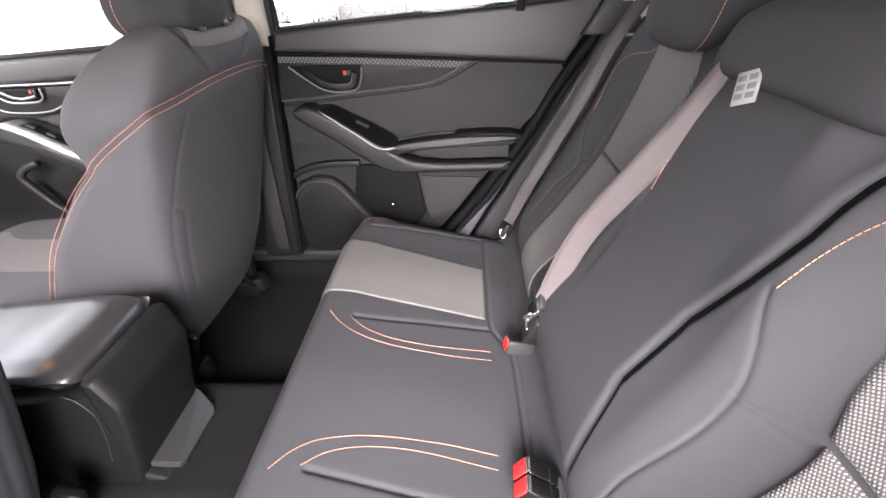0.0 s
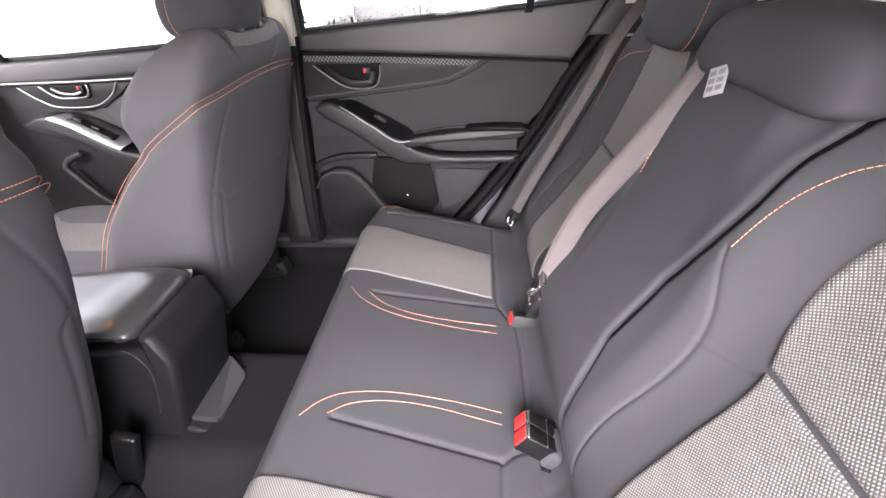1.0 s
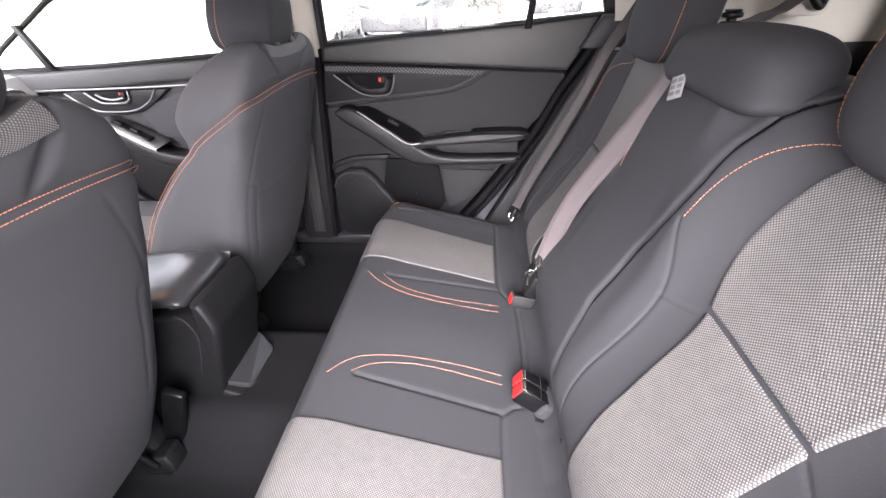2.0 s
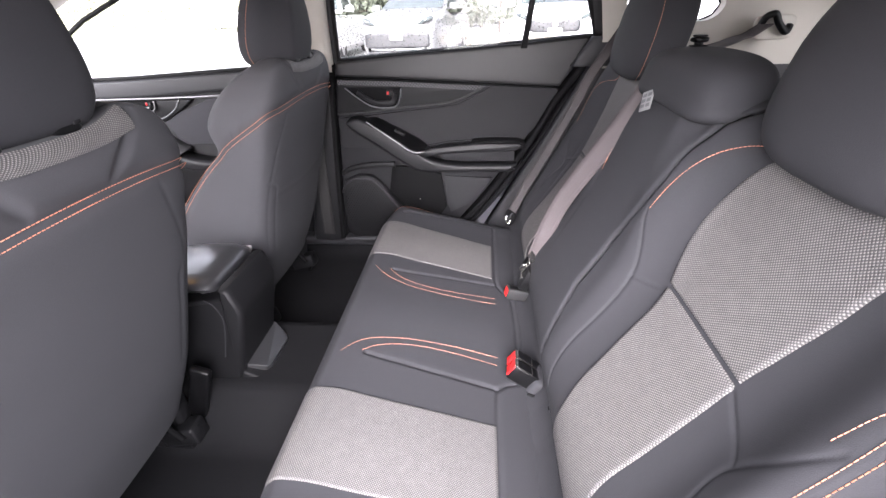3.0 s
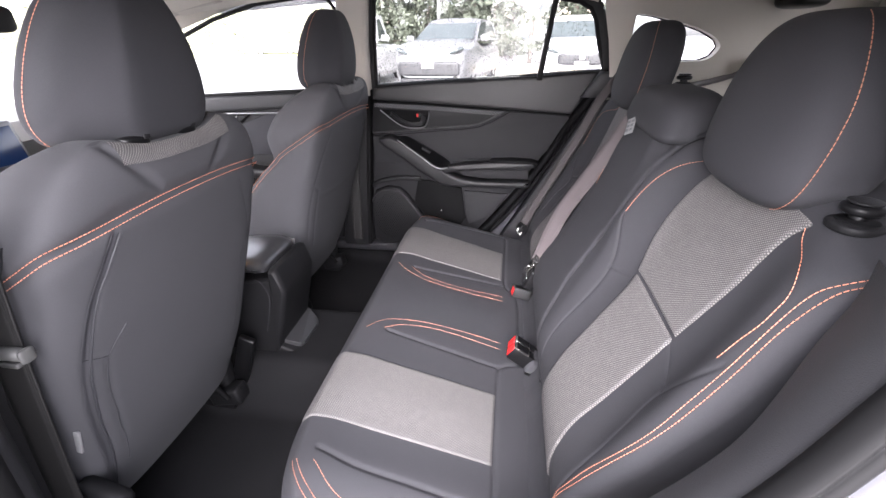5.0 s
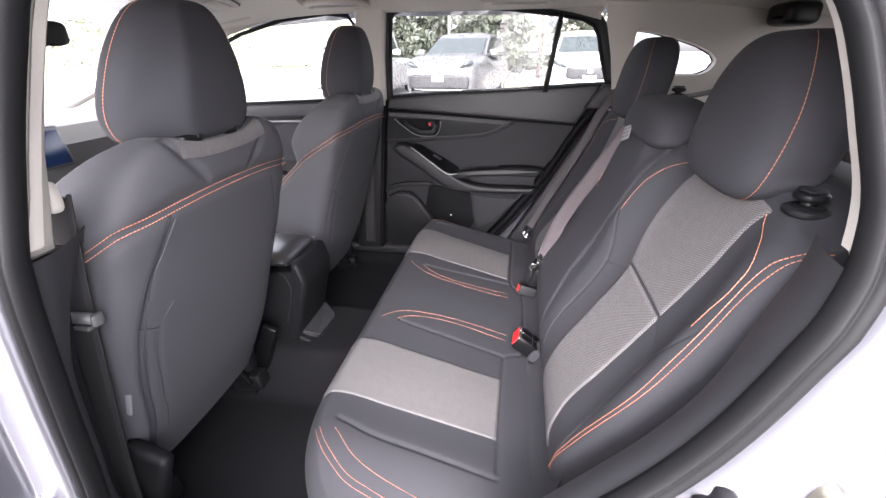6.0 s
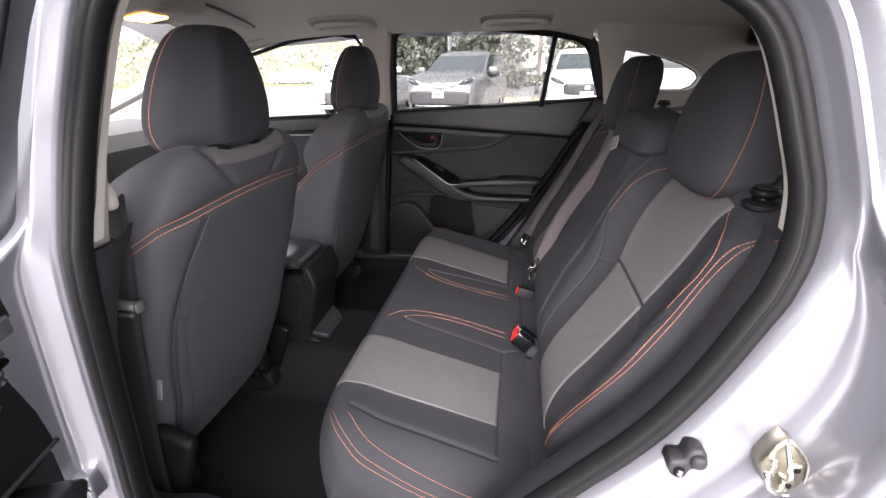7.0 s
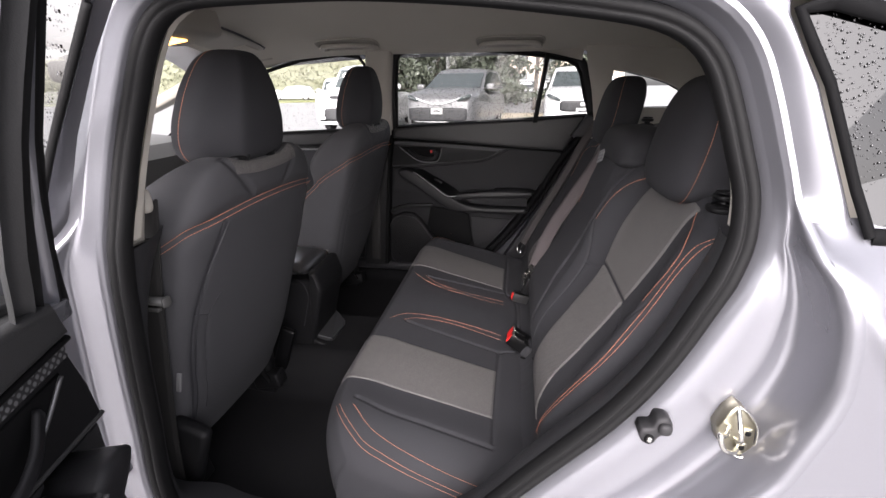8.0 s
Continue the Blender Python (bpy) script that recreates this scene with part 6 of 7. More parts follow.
lever = part("belt_anchor_peg", tube([(-0.330, -0.694, 0.905), (-0.272, -0.690, 0.903)], 0.0092, 18), PEG, lp, "pale grey plastic peg")
part("peg_cap", pillow((-0.270, -0.690, 0.903), (0.004, 0.0104, 0.0104), 0.5, 0.95, n=14, m=20), PEG, lever)
part("peg_tab", box((-0.300, -0.692, 0.886), (0.014, 0.005, 0.004), 0.002), PEG, lever)
part("belt_slide", pillow((-0.250, -0.702, 1.102), (0.013, 0.010, 0.021), 0.6, 0.7), BEIGEP, lp)
part("corner_cover", slab([(0.640, 1.118), (0.664, 1.124), (0.668, 1.106), (0.652, 1.088)], -0.745, -0.735, 0.003, 2, 0), BEIGEP, lp, "warm grey corner cover")
belt("front_seat_belt", "dark belt running down the centre pillar to the floor", [(-0.262, -0.690, 1.10), (-0.297, -0.688, 0.95), (-0.334, -0.688, 0.75), (-0.370, -0.688, 0.52), (-0.385, -0.688, 0.36)],
     [(1, 0.3, 0)] * 5, 0.046, BELTD)
sill = tagged(part("sill_cover", box((-0.02, -0.755, 0.385), (0.36, 0.035, 0.022), 0.010), BLACK), "black plastic sill cover", "sill", kind="structure")
tagged(part("sill_cover", box((-0.10, 0.755, 0.375), (0.40, 0.03, 0.022), 0.012), GREYP), "grey plastic sill cover", "sill", kind="structure")
# striker and door stop
SK = [(0.652, 0.838), (0.668, 0.832), (0.682, 0.850), (0.678, 0.884), (0.662, 0.906), (0.650, 0.914), (0.640, 0.900), (0.632, 0.875), (0.640, 0.850)]


def sk(x, z):
    """Place on the striker, drawn in about its centre."""
    return 0.656 + (x - 0.657) * 0.95, 0.871 + (z - 0.873) * 0.95


st = part("striker", slab([sk(*p) for p in SK], -0.838, -0.818, 0.003, 2, 0), BRASS, body, "brass-coloured steel striker plate")
part("striker_rim", tube([(sk(x, z)[0], -0.839, sk(x, z)[1]) for x, z in SK[:6]], 0.0014, 8, count=40), CHROME, st)
for path, r in (([(0.652, -0.836, 0.908), (0.650, -0.850, 0.895), (0.652, -0.856, 0.880), (0.655, -0.850, 0.868), (0.655, -0.836, 0.862)], 0.0028), ([(0.648, -0.836, 0.880), (0.634, -0.854, 0.880), (0.624, -0.861, 0.886), (0.630, -0.863, 0.868), (0.646, -0.857, 0.856), (0.664, -0.836, 0.850)], 0.0031)):
    part("striker_loop", tube([(sk(x, z)[0], y, sk(x, z)[1]) for x, y, z in path], r, count=32), CHROME, st, "bright steel loop")
for x, z in ((0.667, 0.876), (0.664, 0.852)):
    c = (sk(x, z)[0], -0.840, sk(x, z)[1])
    screw = part("screw", pillow(c, (0.0072, 0.003, 0.0072), 0.6, 1, n=10, m=18), BRASS, st, "brass-coloured screw")
    part("screw_socket", pillow((c[0], c[1] - 0.0026, c[2]), (0.0036, 0.0012, 0.0036), 0.6, 1, n=8, m=12), DARK, screw)
stop = part("door_stop", slab([(0.568 + (q[0] - 0.565) * 0.76, 0.848 + (q[1] - 0.860) * 0.76) for q in spline([(0.537, 0.848), (0.548, 0.832), (0.562, 0.832), (0.570, 0.848), (0.584, 0.858), (0.590, 0.872), (0.578, 0.890), (0.564, 0.886), (0.556, 0.868), (0.540, 0.862), (0.537, 0.848)], 50)[:-1]], -0.829, -0.805, 0.004, 2, 0), STOPM, body, "dark grey rubber door stop")
part("stop_bolt", pillow((0.5589, -0.831, 0.8374), (0.0060, 0.002, 0.0075), 0.8, 1, n=10, m=14), DARK, stop)
part("bolt_head", pillow((0.5589, -0.833, 0.8384), (0.0037, 0.003, 0.0045), 0.7, 1, n=10, m=14), CHROME, stop)
part("stop_buffer", pillow((0.5764, -0.831, 0.8564), (0.0085, 0.006, 0.0085), 0.7, 0.9, n=12, m=18), STOPM, stop)

# outer skin behind the opening, with the small rear window
def skin_y(x, z):
    return -0.886 + 0.044 * ramp01(z, 1.075, 1.15) + 0.16 * np.clip(z - 1.05, 0, 9) + 0.6 * np.clip(z - 1.385, 0, 9) + 0.10 * np.clip(x - 0.95, 0, 9) ** 2


rim = jr[-1][(jr[-1][:, 0] > 0.30) & (jr[-1][:, 2] < 1.40)]
rim = rim[np.argsort(rim[:, 2])]
ZQ = np.linspace(0.32, 1.375, 150)
xe, ye = np.interp(ZQ, rim[:, 2], rim[:, 0]), np.interp(ZQ, rim[:, 2], rim[:, 1])
SX = np.linspace(0, 1, 50)[None, :] ** 2.2
XX = xe[:, None] + (1.65 - xe[:, None]) * SX
ZZ = np.repeat(ZQ[:, None], 50, 1)
YY = skin_y(XX, ZZ) - 0.012 * np.sin(np.clip((XX - xe[:, None]) / 0.5, 0, 1) * math.pi) * (1 - ramp01(ZZ, 0.95, 1.12)) + 0.010 * np.exp(-((ZZ - 1.075) / 0.02) ** 2) * ramp01(XX - xe[:, None], 0.0, 0.06)
crease = np.interp(ZZ, [0.70, 0.95, 1.044, 1.079, 1.108, 1.13], [0.98, 0.80, 0.726, 0.703, 0.685, 0.667])
YY = YY - 0.007 * np.exp(-((XX - crease) / 0.013) ** 2) * ramp01(ZZ, 0.75, 1.0)
YY = YY + (ye - YY[:, 0])[:, None] * np.exp(-((XX - xe[:, None]) / 0.012) ** 2)
lowr = ZQ < 1.15
part("rear_fender", sheet(np.stack([XX, YY, ZZ], -1)[lowr]), PAINT, body, "silver-blue rear fender")
hi = ZQ > 1.137
QL = [(0.722, 1.132), (0.704, 1.178), (0.686, 1.222), (0.664, 1.276), (0.646, 1.307), (0.627, 1.342), (0.655, 1.350), (0.703, 1.336), (0.85, 1.295), (1.0, 1.24), (1.02, 1.18), (0.98, 1.135), (0.85, 1.130)]
xg = np.interp(ZQ[hi], [p[1] for p in QL[:6]], [p[0] for p in QL[:6]]) - 0.006
P3 = np.array([[(a + (max(b, a + 0.004) - a) * f, c + (float(skin_y(b, z)) - c) * f - 0.003 * math.sin(f * math.pi) + 0.006 * max(0.0, f - 0.9) / 0.1, z) for f in np.linspace(0, 1, 12)] for a, b, c, z in zip(xe[hi], xg, ye[hi], ZQ[hi])])
part("c_pillar_skin", sheet(P3), PAINT, body)
top_edge = spline([(0.606, 1.350), (0.655, 1.356), (0.703, 1.342), (0.85, 1.301), (1.02, 1.244)], 40)
part("roof_side_skin", sheet(np.array([[(x, float(skin_y(x, z + (1.41 - z) * f)), z + (1.41 - z) * f) for f in np.linspace(0, 1, 6)] for x, z in top_edge])), PAINT, body)
lw = thing("window_4", "rear quarter window outside, grey and beaded with raindrops", "car window", kind="structure")
bmw = bmesh.new()
rimv = [bmw.verts.new((x, skin_y(x, z) + 0.004, z)) for x, z in QL]
hub = bmw.verts.new((0.88, skin_y(0.88, 1.24) + 0.004, 1.24))
for v0, v1 in zip(rimv, rimv[1:] + rimv[:1]):
    bmw.faces.new((hub, v0, v1))
pw = part("pane", bmw, PRIV, lw)
pw.visible_shadow = False
q = [(x, skin_y(x, z) - 0.002, z) for x, z in QL]
part("window_seal", tube(q + [q[0]], 0.006, 8, caps=False, flat=(0.0045, 0.009)), DARK, lw)


def inside(x, z, loop, m=0.008):
    hit = False
    for (a, b), (c, d) in zip(loop, loop[1:] + loop[:1]):
        if (b > z) != (d > z) and x < (c - a) * (z - b) / (d - b) + a:
            hit = not hit
    return hit


def drops(name, where, count, parent, seed, loop, flat=None, big=1.0):
    """Raindrops on a pane: small domes, most of them tiny."""
    rnd = random.Random(seed)
    verts, faces = [], []
    for _ in range(count):
        x, z = where(rnd)
        if not inside(x, z, loop):
            continue
        r = big * (0.00035 + 0.00085 * rnd.random() ** 3)
        y = flat if flat else float(skin_y(x, z)) + 0.003
        k = len(verts)
        n = 7
        for ring_r, h in ((1.0, 0.0), (0.72, 0.28), (0.0, 0.42)):
            for a in range(n):
                t = 2 * math.pi * a / n
                verts.append((x + r * ring_r * math.cos(t), y - r * h, z + r * 1.25 * ring_r * math.sin(t)))
        for ring_i in range(2):
            for a in range(n):
                b = (a + 1) % n
                faces.append((k + ring_i * n + a, k + ring_i * n + b, k + (ring_i + 1) * n + b, k + (ring_i + 1) * n + a))
    return tagged(part(name, mesh_of(verts, faces), WATER, parent, "dark raindrops"), kind="stuff")


WATER = mat("rain water", (0.02, 0.02, 0.022), 0.08, grain=0.1, scale=100, spec=0.6)
drops("raindrops", lambda r: (0.61 + r.random() * 0.60, 1.14 + r.random() * 0.22), 6500, lw, 3, QL)
# roof skin and rail
RX, RY = np.meshgrid(np.linspace(-1.3, 1.5, 40), np.linspace(-0.80, 0.80, 40), indexing="ij")
RZ = 1.555 - 0.14 * np.abs(RY / 0.78) ** 3 - 0.06 * np.clip(-RX - 0.3, 0, 2) - 0.05 * np.clip(RX - 0.6, 0, 2)
part("roof", sheet(np.stack([RX, RY, RZ], -1)), PAINT, body, "silver-blue roof skin")
part("roof_rail", tube([(-1.1, -0.765, 1.37), (-0.5, -0.760, 1.435), (0.1, -0.755, 1.45), (0.6, -0.755, 1.42), (1.2, -0.74, 1.36)], 0.03, 10, flat=(0.035, 0.030), count=40), PAINT, body)
part("rocker", slab([(-1.5, 0.24), (-1.5, 0.37), (0.40, 0.37), (0.36, 0.24)], -0.86, -0.76, 0.02, 3, 0), PAINT, body, "painted rocker panel")
# right outer skin closes the car
part("right_side", slab([(-1.9, 0.25), (-1.9, 1.02), (-0.3, 1.075), (0.66, 1.12), (1.6, 1.12), (1.6, 0.25)], 0.825, 0.88, 0.02, 3, 0), PAINT, body)
# driver's door, closed, seen from outside past the pillar
dd = thing("door_3", "closed silver-blue driver's door with rain-beaded window", "car door", kind="structure")
sharp(part("door_skin", slab([(-1.45, 0.38), (-1.45, 1.03), (-0.9, 1.04), (-0.375, 1.06), (-0.385, 0.80), (-0.41, 0.38)], -0.888, -0.80, 0.02, 3, 0), PAINT, dd))
FW = [(-0.300, 1.085), (-0.252, 1.170), (-0.212, 1.231), (-0.166, 1.297), (-0.115, 1.369), (-0.16, 1.385), (-0.45, 1.385), (-0.70, 1.36), (-1.0, 1.25), (-1.3, 1.10), (-0.8, 1.06)]
bmw = bmesh.new()
bmw.faces.new([bmw.verts.new((x, -0.836, z)) for x, z in FW])
pw = part("pane", bmw, GLASSW, dd)
pw.visible_shadow = False
part("window_seal", tube([(x + 0.002, -0.839, z) for x, z in spline(FW[:5], 40)], 0.005, 8), RUBBER, dd)
gz = np.linspace(1.03, 1.42, 40)
gx = np.interp(gz, [1.03, 1.085, 1.17, 1.231, 1.297, 1.369, 1.42], [-0.325, -0.298, -0.250, -0.210, -0.164, -0.113, -0.075])
ix = np.interp(gz, [1.03, 1.111, 1.22, 1.313, 1.367, 1.42], [-0.310, -0.276, -0.222, -0.163, -0.121, -0.080])
FRM = np.array([[(g + (a - g) * f - 0.004 * math.sin(f * math.pi), -0.843 + 0.040 * f, z) for f in (0, 0.08, 0.16, 0.20, 0.30, 0.5, 0.7, 0.9, 1.0)] for g, a, z in zip(gx, ix, gz)])
part("window_frame", sheet(FRM), PAINT, dd, "painted window frame")
drops("raindrops", lambda r: (-0.50 + r.random() * 0.38, 1.09 + r.random() * 0.28), 1100, dd, 5, FW, -0.838, 1.9)
# ground
ASPH = mat("wet light asphalt", (0.26, 0.255, 0.25), 0.5, grain=0.4, scale=60, bump=0.3, blotch=0.4)
bmw = bmesh.new()
bmesh.ops.create_grid(bmw, x_segments=2, y_segments=2, size=400)
tagged(part("ground", bmw, ASPH), "wet grey asphalt of the car park", "ground", kind="structure")


# ---- open rear door on the near side: the closed one mirrored and swung about its hinge ----
def swung_door(sources, hinge, deg):
    ob = thing("door_4", "open rear door, its black inner panel facing the car", "car door", kind="structure", at=hinge)
    ob.rotation_euler = (0, 0, radians(deg))
    made = {}
    for src in sources:
        for o in src.children_recursive:
            if o.name.split(".")[0] in ("door_seal", "seal_face", "front_seal", "raindrops", "window_frame", "window_seal"):
                continue
            me = o.data.copy()
            for v in me.vertices:
                v.co = Vector((v.co.x - hinge[0], -v.co.y - hinge[1] + 0.27 * max(0.0, v.co.z - 1.1), v.co.z - hinge[2]))
            me.flip_normals()
            made[o] = part(o.name.split(".")[0], me, None, made.get(o.parent, ob), o.get("label", ""))
            made[o].visible_shadow = o.visible_shadow
    sharp(part("door_skin", slab([(x - hinge[0], z - hinge[2]) for x, z in DOOR], -0.885 - hinge[1], -0.84 - hinge[1], 0.02, 3, 0), PAINT, ob, "silver-blue outer skin"))
    fz = np.linspace(1.07, 1.46, 36)
    zt = [1.07, 1.11, 1.16, 1.22, 1.275, 1.323, 1.39, 1.46]
    edges = [np.interp(fz, zt, e) for e in ([-0.262, -0.242, -0.221, -0.203, -0.190, -0.187, -0.182, -0.178], [-0.250, -0.236, -0.217, -0.196, -0.183, -0.179, -0.174, -0.170], [-0.212, -0.203, -0.190, -0.174, -0.166, -0.165, -0.166, -0.166], [-0.196, -0.187, -0.172, -0.161, -0.153, -0.152, -0.154, -0.156], [-0.166, -0.157, -0.142, -0.131, -0.123, -0.122, -0.124, -0.126])]
    for nm, mt, lb, j, y in (("frame_edge_seal", RUBBER, "black rubber lip", 0, -0.746), ("window_frame", PAINT, "painted window frame", 1, -0.749), ("frame_seal", RUBBER, "black rubber seal", 2, -0.743), ("inner_frame", UPPER, "grey inner window frame", 3, -0.741)):
        q = np.array([[(lo + (hi - lo) * f - hinge[0], y + 0.37 * (z - 1.1) - 0.005 * math.sin(f * math.pi) - hinge[1] + 0.006 * (f in (0, 1)), z - hinge[2]) for f in (0, 0.1, 0.3, 0.5, 0.7, 0.9, 1)] for lo, hi, z in zip(edges[j], edges[j + 1], fz)])
        part(nm, sheet(q), mt, ob, lb)
    part("frame_bracket", box((-0.238 - hinge[0], -0.762 - hinge[1], 1.066 - hinge[2]), (0.018, 0.016, 0.012), 0.004), PAINT, ob, "bright lower end of the window frame")
    return ob


DOOR_L = swung_door((rd, w1), (-0.345, -0.868, 0.70), -70)
DOOR_L.location = (-0.318, -0.876, 0.660)
for z in (0.63,):
    hg = part("hinge", box((-0.338, -0.815, z), (0.020, 0.022, 0.026), 0.006), PAINT, body, "painted door hinge with bolt")
    part("hinge_bolt", pillow((-0.326, -0.832, z), (0.008, 0.007, 0.008), 0.6, 0.9, n=10, m=12), CHROME, hg)


def beads(name, loop, y, tilt, count, parent, seed):
    """Fine rain on the far side's windows."""
    rnd = random.Random(seed)
    xs, zs = [p[0] for p in loop], [p[1] for p in loop]
    verts, faces = [], []
    for _ in range(count):
        x, z = rnd.uniform(min(xs), max(xs)), rnd.uniform(min(zs), max(zs))
        if not inside(x, z, loop):
            continue
        r = 0.0007 + 0.0014 * rnd.random() ** 3
        k = len(verts)
        yy = y + tilt * (z - 1.1) + 0.002
        for a in range(6):
            t = 1.047 * a
            verts.append((x + r * math.cos(t), yy, z + r * 1.3 * math.sin(t)))
        verts.append((x, yy + r * 0.6, z))
        faces += [(k + a, k + (a + 1) % 6, k + 6) for a in range(6)]
    tagged(part(name, mesh_of(verts, faces), WATERC, parent, "fine raindrops"), kind="stuff")


WATERC = glass("water beads", (0.45, 0.46, 0.46), 0.25)
beads("raindrops", WIN_R, 0.750, -0.10, 10500, w1, 21)
beads("raindrops", WIN_F, 0.750, -0.10, 2600, w2, 22)


# ---- outside: parked vehicles, hedge, trees, house ----
TYRE = mat("tyre rubber", (0.02, 0.02, 0.021), 0.8, grain=0.3, scale=80)
RIM = mat("alloy rim", (0.5, 0.5, 0.5), 0.35, metal=0.9, grain=0.1, scale=50)
VGLASS = mat("dark vehicle glass", (0.05, 0.06, 0.06), 0.08, grain=0.2, scale=3, blotch=0.4, spec=0.8)
LIGHTW = mat("clear headlamp", (0.75, 0.76, 0.78), 0.12, grain=0.2, scale=40, spec=0.8)
BLACKV = mat("black grille", (0.02, 0.02, 0.022), 0.4, grain=0.4, scale=60)
PLATE = mat("white plate", (0.75, 0.75, 0.73), 0.5, grain=0.1, scale=60)


def vehicle(name, label, at, turn, paint, length=4.7, width=1.85, high=1.72, hood=1.08, nose=0.95, bed=False, face="", rake=0.40):
    """A parked vehicle, its nose towards +x of its own; body, glass, wheels, lamps, grille and plate as parts."""
    v = thing(name, label, "car", at=at)
    L, W = length / 2, width / 2
    st = np.array([-L, -L + 0.04, -L + 0.15, -L * 0.6, 0.0, L * 0.42, L * 0.62, L * 0.85, L - 0.12, L - 0.03, L])
    ht = np.array([0.70, 0.95, 1.05, 1.08, 1.06, 1.08, 1.07, hood - 0.06, hood - 0.18, hood - 0.34, 0.55])
    ht = np.where(st < L * 0.5, np.minimum(ht, hood), ht)
    if face:
        ht[5:] = (hood, hood - 0.02, hood - 0.10, hood - 0.24, hood - 0.42, 0.55)
    wd = np.array([0.86, 0.93, 0.97, 1.0, 1.0, 1.0, 1.0, 0.98, 0.92, 0.84, 0.78]) * W
    s = np.linspace(0, 1, 60)
    xs = np.interp(s, np.linspace(0, 1, len(st)), st)
    rows = []
    for x in xs:
        h, w = float(hermite(st, ht)(x)), float(hermite(st, wd)(x))
        sec = [(-w * 0.90, 0.22), (-w * 0.985, 0.36), (-w, 0.60), (-w * 0.985, h - 0.14), (-w * 0.94, h - 0.05), (-w * 0.80, h), (-w * 0.4, h + 0.025), (0, h + 0.03)]
        sec = sec + [(-a, b) for a, b in sec[-2::-1]]
        rows.append([(x, a, b) for a, b in spline(sec, 44)])
    body_v = part("car_body", sheet(np.array(rows)), paint, v)
    # cabin
    c0, c1 = (-L + 0.25, L * 0.42) if not bed else (-0.3, L * 0.42)
    prof = [(c1, hood - 0.03), (c1 - rake - 0.02, high - 0.16), (c1 - rake - 0.35, high - 0.03), (c1 - rake - 0.9, high), (c0 + 0.5, high - 0.03), (c0 + 0.14, high - 0.14), (c0, hood - 0.02)]
    q = spline(prof, 40)
    rows = []
    for x, z in q:
        k = (z - hood) / (high - hood)
        w = W * (0.93 - 0.16 * max(0, k))
        rows.append([(x, a * w, z - 0.05 * abs(a) ** 4) for a in np.linspace(-1, 1, 15)])
    part("roof", sheet(np.array(rows)), paint, v)
    for e in (-1, 1):
        side = []
        for x, z in q:
            k = (z - hood) / (high - hood)
            side.append([(x, e * W * (0.93 - 0.16 * max(0, k * f)), hood - 0.03 + (z - 0.05 - hood + 0.03) * f) for f in np.linspace(0, 1, 5)])
        part("cabin_side", sheet(np.array(side)), paint, v)
        sw_ = [(c1 - 0.16, hood + 0.02), (c1 - rake - 0.10, high - 0.19), (c1 - rake - 0.5, high - 0.12), (c0 + 0.55, high - 0.13), (c0 + 0.22, hood + 0.04)]
        bm = bmesh.new()
        bm.faces.new([bm.verts.new((x, e * (W * (0.93 - 0.16 * max(0, (z - hood) / (high - hood))) + 0.008), z)) for x, z in sw_])
        part("side_window", bm, VGLASS, v)
        if face:
            lamp_ = part("headlight", pillow((L - 0.16, e * W * 0.70, nose - 0.20), (0.17, W * 0.22, 0.050), 0.6, 0.6, turn=(e * 20, 10, -e * 32)), VGLASS, v)
            part("lamp_line", tube([(L + 0.01, e * W * 0.10, nose - 0.33), (L - 0.01, e * W * 0.36, nose - 0.27), (L - 0.07, e * W * 0.64, nose - 0.18), (L - 0.26, e * W * 0.90, nose - 0.11)], 0.018, 8, count=20), LIGHTW, lamp_, "bright lamp edge")
        else:
            part("headlight", pillow((L - 0.17, e * W * 0.72, nose - 0.12), (0.16, W * 0.20, 0.055), 0.6, 0.6, turn=(e * 14, 10, -e * 32)), LIGHTW, v)
            part("fog_light", pillow((L - 0.05, e * W * 0.70, 0.46), (0.05, 0.10, 0.05), 0.6, 0.6), LIGHTW, v)
        part("door_mirror", pillow((c1 - 0.28, e * (W + 0.10), hood + 0.04), (0.07, 0.12, 0.08), 0.6, 0.6), paint, v)
        for x in (-L * 0.60, L * 0.60):
            a = np.linspace(0, 2 * math.pi, 25)[:-1]
            wh = part("wheel", tube(np.stack([x + 0.26 * np.cos(a), 0 * a + e * (W - 0.11), 0.34 + 0.26 * np.sin(a)], 1), 0.085, 10, closed=True, flat=(0.10, 0.085)), TYRE, v)
            part("rim", pillow((x, e * (W - 0.06), 0.34), (0.20, 0.035, 0.20), 0.3, 1.0, n=12, m=20), RIM, wh)
    ws_ = np.array([[(c1 - 0.03 - rake * f + 0.012, a * W * (0.84 - 0.10 * f), hood + 0.02 + (high - 0.18 - hood) * f) for a in np.linspace(-1, 1, 9)] for f in np.linspace(0, 1, 6)])
    ws_[..., 0] += 0.012
    part("windscreen", sheet(ws_), VGLASS, v)
    if face == "wide":
        part("lower_grille", pillow((L - 0.08, 0, 0.57), (0.12, W * 0.84, 0.17), 0.25, 0.3), BLACKV, v)
        part("grille_line", tube([(L - 0.16, -W * 0.82, 0.44), (L + 0.03, -W * 0.60, 0.385), (L + 0.06, 0, 0.38), (L + 0.03, W * 0.60, 0.385), (L - 0.16, W * 0.82, 0.44)], 0.016, 8, count=40), RIM, v, "bright line under the grille")
        part("lower_intake", pillow((L - 0.06, 0, 0.28), (0.09, W * 0.78, 0.07), 0.3, 0.4), BLACKV, v)
